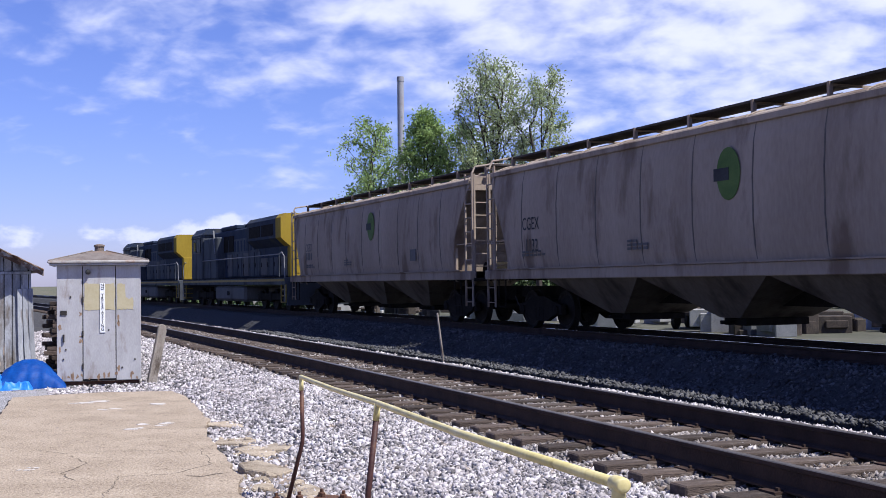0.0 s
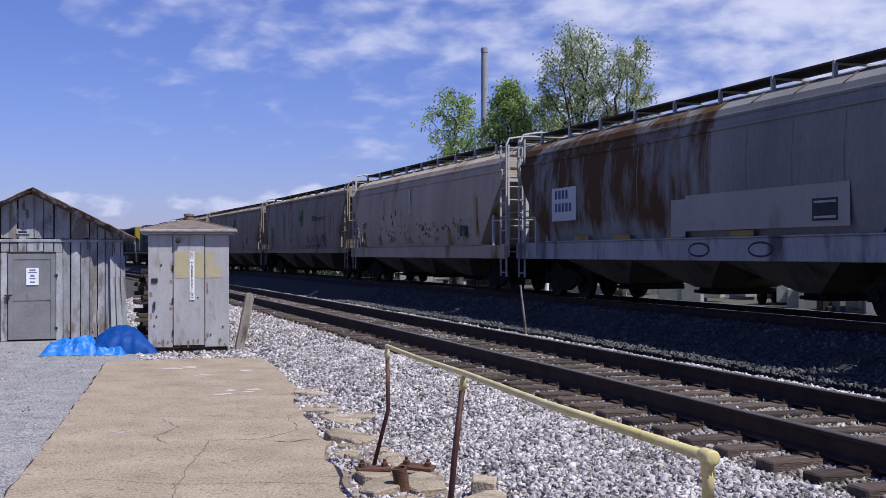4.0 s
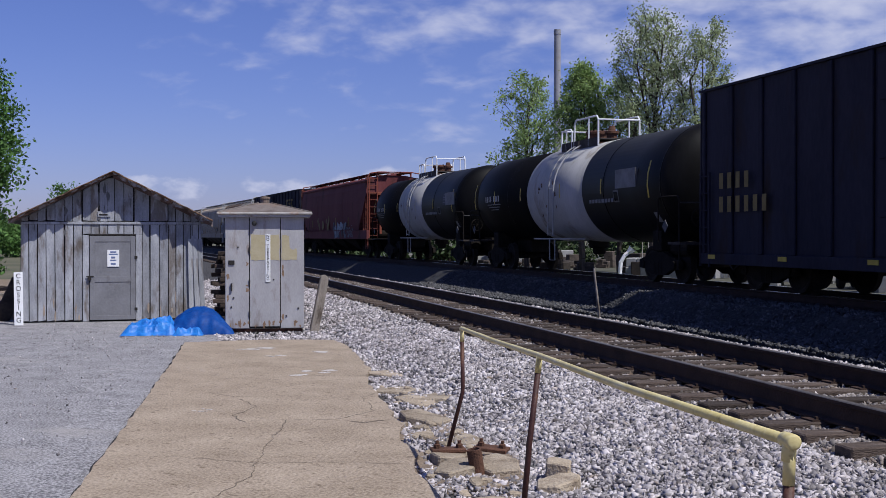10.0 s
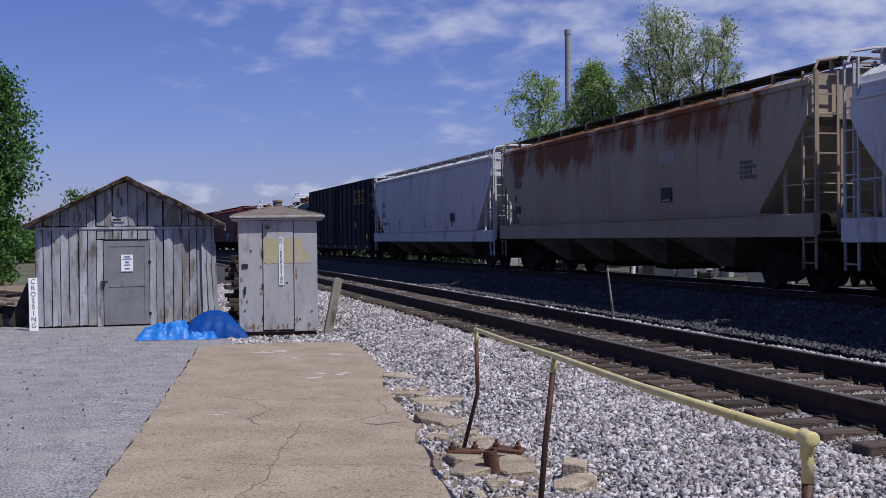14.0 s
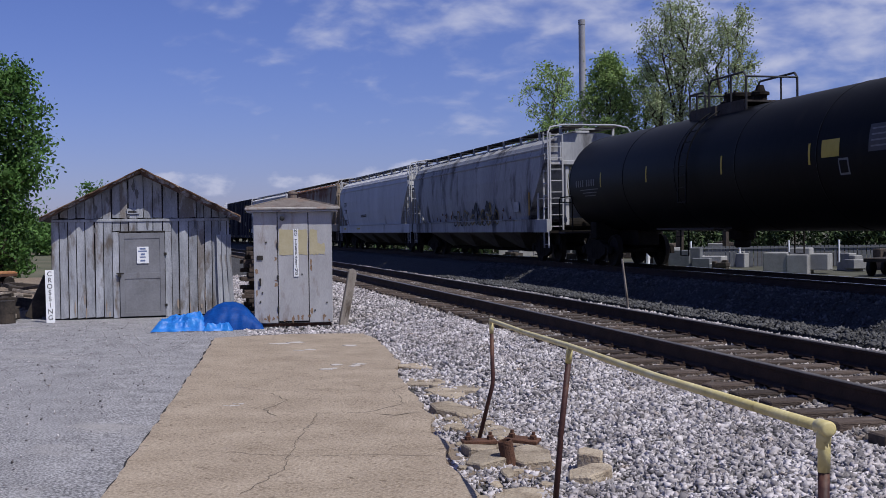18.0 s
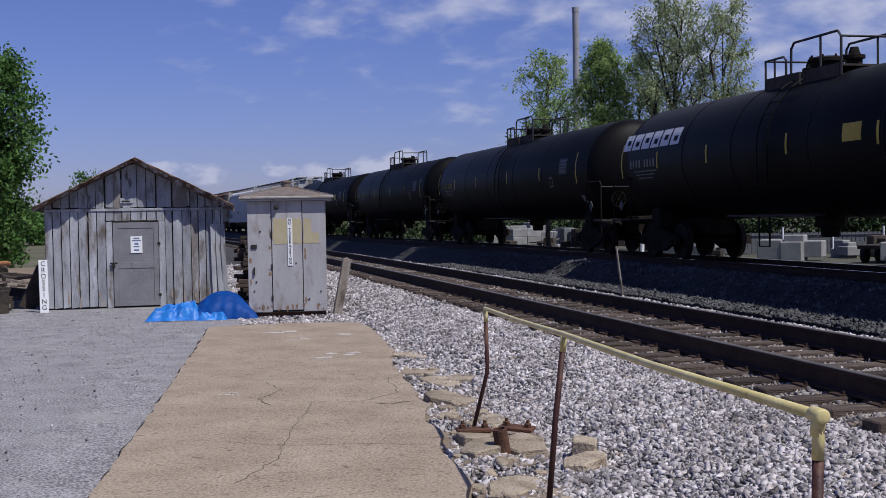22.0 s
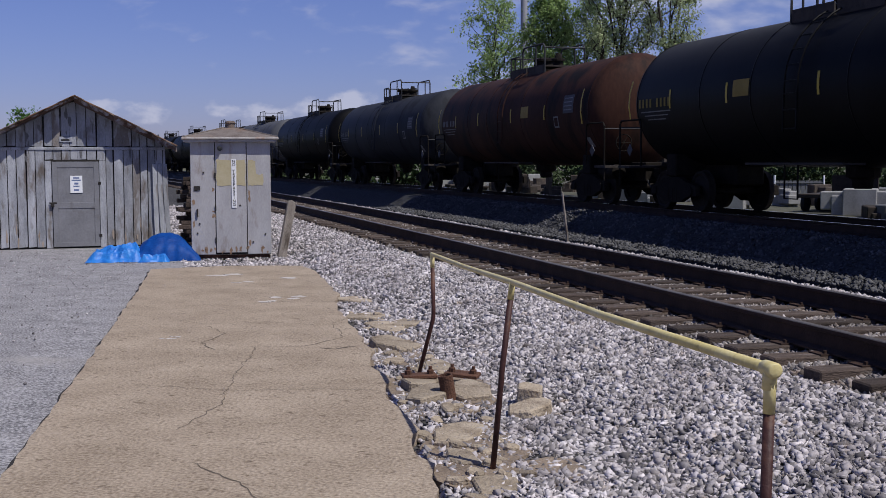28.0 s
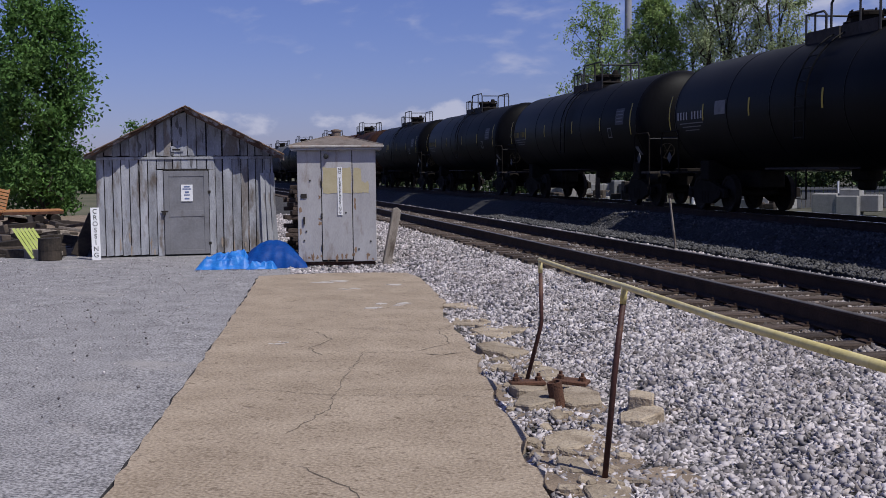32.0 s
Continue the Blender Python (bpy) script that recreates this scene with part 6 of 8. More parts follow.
    for sx in (-1, 1):
        x = sx * rx
        # a tall hoop behind, a lower one ahead
        part("handrail", tube(bmesh.new(), [(x, dome_y - 1.5, zt - 0.15), (x, dome_y - 1.5, zt + 0.62), (x, dome_y - 1.38, zt + 0.74), (x, dome_y + 0.28, zt + 0.74), (x, dome_y + 0.40, zt + 0.62), (x, dome_y + 0.42, zt - 0.12)], 0.027, 6), rail_mat, car)
        part("handrail", tube(bmesh.new(), [(x, dome_y + 0.62, zt - 0.12), (x, dome_y + 0.62, zt + 0.42), (x, dome_y + 0.72, zt + 0.50), (x, dome_y + 1.5, zt + 0.50), (x, dome_y + 1.5, zt - 0.15)], 0.027, 6), rail_mat, car)
        for yy, h in ((-0.75, 0.74), (1.1, 0.50)):
            part("rail_post", tube(bmesh.new(), [(x, dome_y + yy, zt - 0.12), (x, dome_y + yy, zt + h)], 0.024, 6), rail_mat, car)
    for yy, h in ((-1.5, 0.62), (1.5, 0.50)):
        part("handrail", tube(bmesh.new(), [(-rx, dome_y + yy, zt + h), (rx, dome_y + yy, zt + h)], 0.025, 6), rail_mat, car)
    # stub sills, cradles, end platforms and hoop rails
    for sy in (-1, 1):
        part("stub_sill", boxes((-0.33, 0.33, min(sy * (L / 2 - 0.35), sy * (L / 2 - 4.1)), max(sy * (L / 2 - 0.35), sy * (L / 2 - 4.1)), 0.62, 1.12), bevel=0.02), STEEL_DARK, car)
        part("cradle", boxes((-1.1, 1.1, sy * (L / 2 - 2.4) - 0.25, sy * (L / 2 - 2.4) + 0.25, 0.80, 1.32), bevel=0.03), STEEL_DARK, car)
        part("end_platform", boxes((-1.5, 1.5, min(sy * (L / 2 - 0.3), sy * (L / 2 - 0.95)), max(sy * (L / 2 - 0.3), sy * (L / 2 - 0.95)), 0.98, 1.04)), GRATING, car)
        for sx in (-1, 1):
            part("end_rail", tube(bmesh.new(), [(sx * 1.46, sy * (L / 2 - 1.55), 1.04), (sx * 1.47, sy * (L / 2 - 1.55), 2.05), (sx * 1.47, sy * (L / 2 - 1.48), 2.14), (sx * 1.48, sy * (L / 2 - 0.46), 2.14), (sx * 1.48, sy * (L / 2 - 0.38), 2.05), (sx * 1.48, sy * (L / 2 - 0.38), 0.5)], 0.022, 6), STEEL_DARK, car)
        part("end_rail", tube(bmesh.new(), [(-1.47, sy * (L / 2 - 0.38), 1.98), (1.47, sy * (L / 2 - 0.38), 1.98)], 0.02, 6), MARK_BLACK, car)
        part("placard_holder", boxes((-1.53, -1.515, sy * (L / 2 - 1.05) - 0.11, sy * (L / 2 - 1.05) + 0.11, -0.11, 0.11)), PANEL_GREY, car, "grey diamond placard").matrix_basis = Matrix.Translation((0, 0, 1.42)) @ Matrix.Translation((0, sy * (L / 2 - 1.05), 0)) @ Matrix.Rotation(radians(45), 4, "X") @ Matrix.Translation((0, -sy * (L / 2 - 1.05), 0))
    part("brake_wheel", ring((-0.9, -L / 2 + 0.45, 1.62), 0.22), STEEL_DARK, car)
    part("air_reservoir", lathe(bmesh.new(), [(0.05, -0.5), (0.2, -0.45), (0.2, 0.45), (0.05, 0.5)], 14, "Y", (-0.75, -L / 2 + 1.5, 0.86)), STEEL_DARK, car)
    part("bottom_outlet", lathe(bmesh.new(), [(0.16, 0.62), (0.2, 0.66), (0.2, 0.8), (0.32, 0.84), (0.32, 1.06)], 12, "Z", (0, dome_y, 0)), STEEL_DARK, car)
    rr = radius + 0.008

    def plate(back_part, z, w, h, mat, nm="placard", owner=None):
        """A curved plate on the near side: back_part of the car's length behind its front, z above the rails."""
        y = L / 2 - back_part * L
        ang = math.degrees(math.asin(max(-0.95, min(0.95, (z - zc) / radius))))
        a0 = math.degrees(h / radius)
        b = bmesh.new()
        q = [[b.verts.new((-rr * math.cos(radians(ang - a0 / 2 + a0 * i / 3)), e, zc + rr * math.sin(radians(ang - a0 / 2 + a0 * i / 3)))) for e in (y + w / 2, y - w / 2)] for i in range(4)]
        for u, v in zip(q, q[1:]):
            b.faces.new((u[0], v[0], v[1], u[1]))
        return part(nm, b, mat, owner or car)
    # reflective strips: tall ones at the ends, short ones between
    for f, h in ((0.058, 0.95), (0.19, 0.42), (0.345, 0.42), (0.545, 0.42), (0.72, 0.42), (0.885, 0.95)):
        plate(f, 2.62 if h > 0.9 else 2.55, 0.075, h, STRIPE_YELLOW, "reflective_strip")
    # reporting mark and its small print
    for k, (w, gap) in enumerate(((0.13, 0), (0.13, 0), (0.13, 0), (0.13, 0.16), (0.13, 0), (0.13, 0), (0.13, 0), (0.13, 0))):
        plate(mark_at + (k * 0.19 + (0.16 if k > 3 else 0)) / L, 2.50, w * 0.7, 0.20, marks, "reporting_mark")
    for k in range(3):
        plate(mark_at + 0.05, 2.30 - 0.09 * k, 1.5 - 0.3 * k, 0.025, MARK_DIM, "stencil_line")
    panel = plate(0.83, 2.72, 0.72, 0.50, PANEL_GREY, "data_panel")
    for k in range(4):
        plate(0.83, 2.88 - 0.105 * k, 0.56, 0.03, MARK_DIM, "stencil_line", panel).location.x = -0.004
    plate(0.775, 2.25, 0.34, 0.32, MARK_DIM, "inspection_plate")
    plate(0.775, 2.25, 0.26, 0.24, paint_mat, "inspection_field").location.x = -0.004
    plate(0.89, 1.66, 0.26, 0.30, MARK_DIM, "small_placard")
    if plate_mat:
        plate(plate_at, 2.62, 0.62, 0.34, plate_mat, "warning_plate")
    if emblem:
        for k in range(6):
            # slanted block letters of the owner's mark, as plain shapes
            plate(0.075 + k * 0.0335, 3.10, 0.52, 0.46, RAILING_WHITE, "owner_emblem_bar")
            plate(0.077 + k * 0.0335, 3.10 - 0.06 * (k % 2), 0.22, 0.14, paint_mat, "owner_emblem_field").location.x = -0.004
    add_truck(car, L / 2 - 2.4)
    add_truck(car, -L / 2 + 2.4)
    add_couplers(car, L)
    return car


def locomotive(name, L, label, m):
    """Cab ahead, flared radiator at the rear with a yellow end."""
    car = thing(name, m, label, "locomotive", "locomotives of the freight train")
    f, r = L / 2, -L / 2
    part("underframe", boxes((-1.52, 1.52, r + 0.5, f - 0.5, 1.10, 1.40), bevel=0.02), LOCO_GREY, car)
    part("frame_stripe", boxes((-1.535, -1.522, r + 0.6, f - 0.6, 1.24, 1.34)), STRIPE_DULL, car, "dull yellow stripe along the frame")
    hood = part("hood", boxes((-0.98, 0.98, r + 1.6, f - 5.5, 1.40, 3.86), bevel=0.08), LOCO_BLUE, car, "dark blue engine hood")
    part("hood_side", boxes((-1.0, -0.982, r + 6.6, f - 9.2, 2.05, 3.35)), LOCO_GREY, hood, "faded grey panel along the hood")
    for k in range(10):
        y = r + 1.9 + k * 1.08
        door = part("hood_door", boxes((-1.03, -1.002, y, y + 0.96, 1.52, 2.62 if k > 3 else 2.30), bevel=0.008), LOCO_GREY if k % 3 else LOCO_PALE, hood)
        part("door_latch", boxes((-1.045, -1.031, y + 0.84, y + 0.90, 1.9, 2.1)), STEEL_DARK, door)
    rng = random.Random(int(L * 100))
    for k in range(7):
        # broad worn blocks of the owner's lettering
        y = r + 7.2 + k * 0.62
        part("owner_block", boxes((-1.012, -1.001, y, y + rng.uniform(0.22, 0.48), 2.72, 3.25)), LOCO_BLUE, hood)
    for k in range(3):
        part("intake_grille", boxes((-1.03, -0.99, f - 10.6 + k * 1.15, f - 9.65 + k * 1.15, 2.75, 3.55), bevel=0.01), STEEL_DARK, hood)
    # radiator housing: wider than the hood, with sloping under edges
    bm = bmesh.new()
    prism(bm, [(-0.99, 2.75), (-1.38, 3.10), (-1.38, 3.92), (-1.20, 4.10), (1.20, 4.10), (1.38, 3.92), (1.38, 3.10), (0.99, 2.75)], r + 2.35, r + 7.3, Matrix(((1, 0, 0, 0), (0, 0, 1, 0), (0, 1, 0, 0), (0, 0, 0, 1))))
    bmesh.ops.recalc_face_normals(bm, faces=bm.faces[:])
    rad = part("radiator_housing", bm, LOCO_BLUE, car, "overhanging radiator housing")
    for k in range(2):
        part("radiator_grille", boxes((-1.40, -1.375, r + 2.75 + k * 2.15, r + 4.7 + k * 2.15, 3.22, 3.72), bevel=0.01), STEEL_DARK, rad)
    bm = bmesh.new()
    prism(bm, [(-1.0, 2.74), (-1.39, 3.09), (-1.39, 3.93), (-1.21, 4.11), (1.21, 4.11), (1.39, 3.93), (1.39, 3.09), (1.0, 2.74)], r + 1.55, r + 2.35, Matrix(((1, 0, 0, 0), (0, 0, 1, 0), (0, 1, 0, 0), (0, 0, 0, 1))))
    bmesh.ops.recalc_face_normals(bm, faces=bm.faces[:])
    part("radiator_end", bm, LOCO_YELLOW, rad, "yellow end of the radiator housing")
    end = part("hood_end", boxes((-0.99, 0.99, r + 1.52, r + 1.98, 1.42, 2.76), bevel=0.05), LOCO_YELLOW, car, "yellow rear end of the hood")
    part("end_door", boxes((-0.35, 0.35, r + 1.49, r + 1.519, 1.5, 2.65), bevel=0.01), STEEL_DARK, end)
    part("dynamic_brake_hatch", boxes((-0.95, 0.95, f - 10.8, f - 7.6, 3.86, 4.08), bevel=0.06), LOCO_BLUE, car)
    part("exhaust_stack", boxes((-0.45, 0.45, -0.4, 0.9, 3.86, 4.12), bevel=0.04), STEEL_DARK, car)
    part("equipment_cabinet", boxes((-1.42, 1.2, f - 8.6, f - 5.6, 1.40, 3.55), bevel=0.06), LOCO_GREY, car)
    cab = part("cab", boxes((-1.52, 1.52, f - 5.6, f - 3.0, 1.40, 3.85), bevel=0.06), LOCO_GREY, car, "grey crew cab")
    bm = bmesh.new()
    prism(bm, [(-1.50, 3.80), (-1.20, 4.12), (1.20, 4.12), (1.50, 3.80)], f - 5.7, f - 2.9, Matrix(((1, 0, 0, 0), (0, 0, 1, 0), (0, 1, 0, 0), (0, 0, 0, 1))))
    bmesh.ops.recalc_face_normals(bm, faces=bm.faces[:])
    part("cab_roof", bm, LOCO_BLUE, cab)
    for y in (f - 5.35, f - 4.25):
        win = part("window", boxes((-1.545, -1.522, y, y + 0.95, 2.85, 3.55), bevel=0.01), GLASS_DARK, cab)
        part("window_frame", boxes((-1.553, -1.546, y - 0.03, y + 0.98, 3.55, 3.60), (-1.553, -1.546, y - 0.03, y + 0.98, 2.80, 2.85)), LOCO_PALE, win)
    part("window_sunshade", boxes((-1.62, -1.55, f - 5.3, f - 3.3, 3.62, 3.66)), LOCO_PALE, cab)
    part("number_board", boxes((-1.56, -1.552, f - 4.15, f - 3.7, 2.95, 3.40)), LOCO_YELLOW, cab, "yellow number board")
    part("nose", boxes((-1.15, 1.15, f - 3.05, f - 1.1, 1.40, 2.75), bevel=0.14), LOCO_GREY, car, "grey short nose")
    part("air_pipe", tube(bmesh.new(), [(-1.44, f - 8.4, 2.7), (-1.40, f - 7.9, 3.9)], 0.04, 6), MARK_DIM, car)
    tank = part("fuel_tank", boxes((-1.44, 1.44, -3.4, 2.6, 0.32, 1.06), bevel=0.12), LOCO_PALE, car, "pale dusty fuel tank")
    part("tank_filler", boxes((-1.47, -1.442, -0.5, -0.1, 0.6, 0.8), bevel=0.01), STEEL_DARK, tank)
    part("walkway", boxes((-1.53, -0.99, r + 0.9, f - 5.7, 1.401, 1.43)), STEEL_DARK, car)
    part("walkway_rail", tube(bmesh.new(), [(-1.48, f - 5.7, 2.38), (-1.48, r + 1.5, 2.38), (-1.48, r + 1.1, 2.45), (-1.48, r + 0.78, 2.3), (-1.48, r + 0.70, 1.40), (-1.50, r + 0.70, 0.40)], 0.026, 6), MARK_DIM, car, "worn pale handrail")
    for k in range(10):
        y = r + 1.5 + k * (L - 7.4) / 9
        part("rail_stanchion", tube(bmesh.new(), [(-1.48, y, 1.40), (-1.48, y, 2.38)], 0.018, 6), LOCO_GREY, car)
    for sy in (-1, 1):
        a, b = sorted((sy * (f - 0.5), sy * (f - 1.25)))
        part("step_well", boxes((-1.5, -1.46, a, a + 0.07, 0.35, 1.12), (-1.5, -1.46, b - 0.07, b, 0.35, 1.12), (-1.5, -1.1, a, b, 0.36, 0.40), (-1.48, -1.1, a, b, 0.62, 0.66), (-1.46, -1.1, a, b, 0.88, 0.92)), STRIPE_DULL, car, "yellow-edged boarding steps")
        a, b = sorted((sy * (f - 0.4), sy * (f - 0.55)))
        part("pilot", boxes((-1.45, 1.45, a, b, 0.25, 1.25)), LOCO_GREY, car)
    part("handrail", tube(bmesh.new(), [(-1.50, f - 0.62, 0.45), (-1.50, f - 0.62, 2.2), (-1.50, f - 1.0, 2.38), (-1.50, f - 1.5, 2.36)], 0.026, 6), MARK_DIM, car)
    add_truck(car, f - 4.4, 3, 1.95)
    add_truck(car, r + 4.4, 3, 1.95)
    add_couplers(car, L)
    return car


# joints between the cars: metres along the line at 12 s
JOINTS = [268.6, 246.74, 224.78, 206.3, 186.96, 167.78, 149.28, 130.89, 110.0, 89.48, 72.45, 54.13, 33.69, 12.0, -9.2, -28.96, -49.4, -70.99, -89.79, -110.34, -128.36, -145.35, -162.8, -180.03, -196.2, -212.5, -229.0, -245.28, -262.2, -279.1]
SPEED, SLOWING = 14.493, -0.06436


def joint_at(j, t):
    return j + SPEED * (t - 12) + SLOWING * (t - 12) ** 2 / 2


def car_pose(a, b, t):
    """The pose of a car whose ends lie between the joints a and b."""
    L = a - b
    s = (joint_at(a, t) + joint_at(b, t)) / 2
    x0, y0, _ = track(s - L * 0.36, MAIN)
    x1, y1, _ = track(s + L * 0.36, MAIN)
    return pose((x0 + x1) / 2, (y0 + y1) / 2, RAIL_MAIN, 0, 0, math.degrees(math.atan2(-(x1 - x0), y1 - y0)))


CARS = []


def make_train():
    j = JOINTS

    def at(i):
        return car_pose(j[i], j[i + 1], 0.0), j[i] - j[i + 1]
    for i in (0, 1):
        m, L = at(i)
        CARS.append((i, locomotive("locomotive", L, "blue and grey diesel locomotive with yellow rear end, hauling the train", m)))
    grey = "grey covered hopper car with grime, stains and a green leaf emblem"
    for i in (2, 3, 4):
        m, L = at(i)
        car = hopper("covered_hopper", L, HOP_GREY, grey, m, chute_mat=CHUTE_GREY, seam_mat=SEAM, drop=(0.34, 0.30, 0.2)[i - 2], steep=True)
        CARS.append((i, car))
        side_text(car, "CGEX", 0.42, -1.592, L / 2 - 3.0, 2.48, GRIME_MARK if i == 2 else MARK_BLACK)
        part("inspection_plate", boxes((-1.600, -1.592, -L / 2 + 4.3, -L / 2 + 4.75, 1.78, 2.12)), GRIME_MARK, car)
        if i == 3:
            side_text(car, "1132", 0.42, -1.592, L / 2 - 3.05, 1.97, MARK_BLACK)
        else:
            bars(car, -1.588, L / 2 - 2.6, 2.30, (4,), GRIME_MARK, h=0.28, w=0.13, gap=0.10)
        bars(car, -1.575, L / 2 - 2.5, 1.86, (5, 6), GRIME_MARK, h=0.05, w=0.16, gap=0.05)
        yy = L / 2 - (10.2, 10.8, 10.2)[i - 2]
        bm = bmesh.new()
        prism(bm, [(0.34 * math.cos(0.3142 * k), 0.46 * math.sin(0.3142 * k)) for k in range(20)], 0, 0.006, pose(-1.590, yy, 2.97, 90, 0, -90))
        em = part("leaf_emblem", bm, LEAF_GREEN, car, "round green leaf emblem")
        part("emblem_bar", boxes((-1.604, -1.598, yy - 0.02, yy + 0.42, 2.86, 3.08)), MARK_BLACK, em)
        bars(car, -1.595, L / 2 - 7.4, 1.95, (2, 4, 4), GRIME_MARK, h=0.05, w=0.16, gap=0.04)
        if i == 4:
            graffiti(car, -1.605, L / 2 - 11.2, L / 2 - 15.4, 1.5, 2.1, [MARK_BLACK], 5, 7, (0.014, 0.026))
            graffiti(car, -1.605, L / 2 - 12.5, L / 2 - 15.0, 2.75, 3.0, [MARK_BLACK], 15, 5, (0.012, 0.03))
    m, L = at(5)
    car = hopper("covered_hopper", L, HOP_TAN, "tan-grey covered hopper car with black speckles and yellow grime", m, ribs=3, rounded=True, sill=(1.02, 1.42), tail=TAIL_PALE)
    CARS.append((5, car))
    side_text(car, "AEX", 0.34, -1.615, L / 2 - 2.6, 2.28, MARK_BLACK)
    side_text(car, "9012", 0.34, -1.612, L / 2 - 2.6, 1.88, MARK_BLACK)
    patches(car, -1.606, L / 2 - 15.5, L / 2 - 5.0, 1.55, 2.3, 60, 0.055, MARK_BLACK, 71, "black_speckle")
    patches(car, -1.600, L / 2 - 16.0, L / 2 - 4.5, 1.5, 2.1, 20, 0.15, HOP_GRIME, 72, "yellow_stain")
    patches(car, -1.610, 1.0, 6.5, 2.3, 3.0, 5, 0.16, RUST, 73)
    part("repaired_seam", boxes((-1.622, -1.612, L / 2 - 9.0, L / 2 - 8.85, 2.6, 3.5)), HOP_WHITE, car, "pale weld repair")
    part("yellow_stripe", boxes((-1.622, -1.614, -L / 2 + 2.55, -L / 2 + 2.66, 1.7, 2.9)), HOP_GRIME, car, "faded yellow reflective strip")
    panel = part("data_panel", boxes((-1.622, -1.612, L / 2 - 15.0, L / 2 - 14.4, 1.72, 2.05)), MARK_BLACK, car, "small black data panel")
    part("panel_line", boxes((-1.626, -1.6225, L / 2 - 14.72, L / 2 - 14.68, 1.74, 2.03)), MARK_WHITE, panel)
    m, L = at(6)
    car = hopper("covered_hopper", L, HOP_RUST, "grey covered hopper car with broad brown rust streaks", m, ribs=9, rounded=True, sill=(1.02, 1.46), tail=TAIL_PALE, sill_mat=HOP_BLUEGREY)
    CARS.append((6, car))
    panel = part("data_panel", boxes((-1.626, -1.618, L / 2 - 4.5, L / 2 - 3.0, 2.0, 2.85)), HOP_WHITE, car, "white stencil panel")
    bars(panel, -1.627, L / 2 - 3.2, 2.78, (4, 5), GRAFFITI_BLUE, h=0.22, w=0.14, gap=0.08)
    part("fresh_paint_strip", boxes((-1.624, -1.616, L / 2 - 15.2, L / 2 - 9.9, 1.62, 2.35)), HOP_PALE, car, "pale repainted strip")
    part("fresh_paint_strip", boxes((-1.624, -1.616, L / 2 - 9.9, L / 2 - 9.3, 1.50, 2.28)), HOP_PALE, car, "pale repainted strip")
    panel = part("data_panel", boxes((-1.632, -1.6245, L / 2 - 14.9, L / 2 - 14.2, 1.72, 2.1)), MARK_BLACK, car, "small black data panel")
    part("panel_line", boxes((-1.636, -1.6325, L / 2 - 14.85, L / 2 - 14.25, 1.76, 1.80)), MARK_WHITE, panel)
    part("panel_line", boxes((-1.636, -1.6325, L / 2 - 14.85, L / 2 - 14.25, 2.02, 2.06)), MARK_WHITE, panel)
    for yy in (L / 2 - 4.8, L / 2 - 7.0, L / 2 - 9.5, L / 2 - 12.0, L / 2 - 16.6):
        part("reflective_strip", boxes((-1.622, -1.612, yy - 0.4, yy + 0.4, 1.50, 1.60)), STRIPE_DULL, car)
    for yy in (L / 2 - 10.4, L / 2 - 12.6):
        bm = bmesh.new()
        prism(bm, [(0.42 * math.cos(0.3491 * k), 0.15 * math.sin(0.3491 * k)) for k in range(18)], 0, 0.004, pose(-1.602, yy, 1.24, 90, 0, -90))
        ov = part("oval_stencil", bm, MARK_BLACK, car)
        bm = bmesh.new()
        prism(bm, [(0.36 * math.cos(0.3491 * k), 0.11 * math.sin(0.3491 * k)) for k in range(18)], 0, 0.003, pose(-1.607, yy, 1.24, 90, 0, -90))
        part("oval_field", bm, HOP_BLUEGREY, ov)
    m, L = at(7)
    car = boxcar("boxcar", L, BOX_BLUE, "dark blue boxcar with ribbed sides and blue-white graffiti", m)
    CARS.append((7, car))
    mural(car, -1.588, L / 2 - 1.3, L / 2 - 6.2, 0.95, 2.75, [GRAFFITI_BLUE, GRAFFITI_WHITE, GRAFFITI_NAVY, GRAFFITI_WHITE, GRAFFITI_ORANGE, GRAFFITI_CYAN], 2, 74)
    for k, txt in enumerate(("15", "02", "01")):
        yy = L / 2 - 1.95 - 0.92 * k
        tag = part("number_panel", boxes((-1.622, -1.612, yy - 0.40, yy + 0.40, 2.02, 2.68), bevel=0.003), GRAFFITI_WHITE, car, "white painted panel with a number")
        side_text(tag, txt, 0.62, -1.625, yy, 2.35, MARK_BLACK, 0.85)
    graffiti(car, -1.60, L / 2 - 0.9, L / 2 - 3.0, 2.9, 4.1, [GRAFFITI_WHITE], 3, 10, (0.02, 0.045))
    mural(car, -1.588, L / 2 - 14.0, L / 2 - 19.5, 0.95, 2.3, [GRAFFITI_BLUE, GRAFFITI_NAVY, GRAFFITI_NAVY, GRAFFITI_DIM], 8, 40)
    graffiti(car, -1.60, L / 2 - 13.0, L / 2 - 19.8, 1.0, 2.6, [GRAFFITI_DIM, GRAFFITI_BLUE], 18, 16, (0.03, 0.06))
    owner_blocks(car, L / 2 - 16.0, 0.92, 3.85, GRAFFITI_DIMGOLD)
    m, L = at(8)
    car = hopper("covered_hopper", L, HOP_RED, "maroon covered hopper car with faded tags along the sill", m, ribs=2, sill=(1.02, 1.50), tail=TAIL_RED, board=HOP_RED, chute_mat=STEEL_DARK)
    CARS.append((8, car))
    mural(car, -1.592, L / 2 - 6.6, L / 2 - 10.1, 1.35, 2.25, [GRAFFITI_DIMGOLD, HOP_RED, GRAFFITI_DIMGOLD], 6, 26)
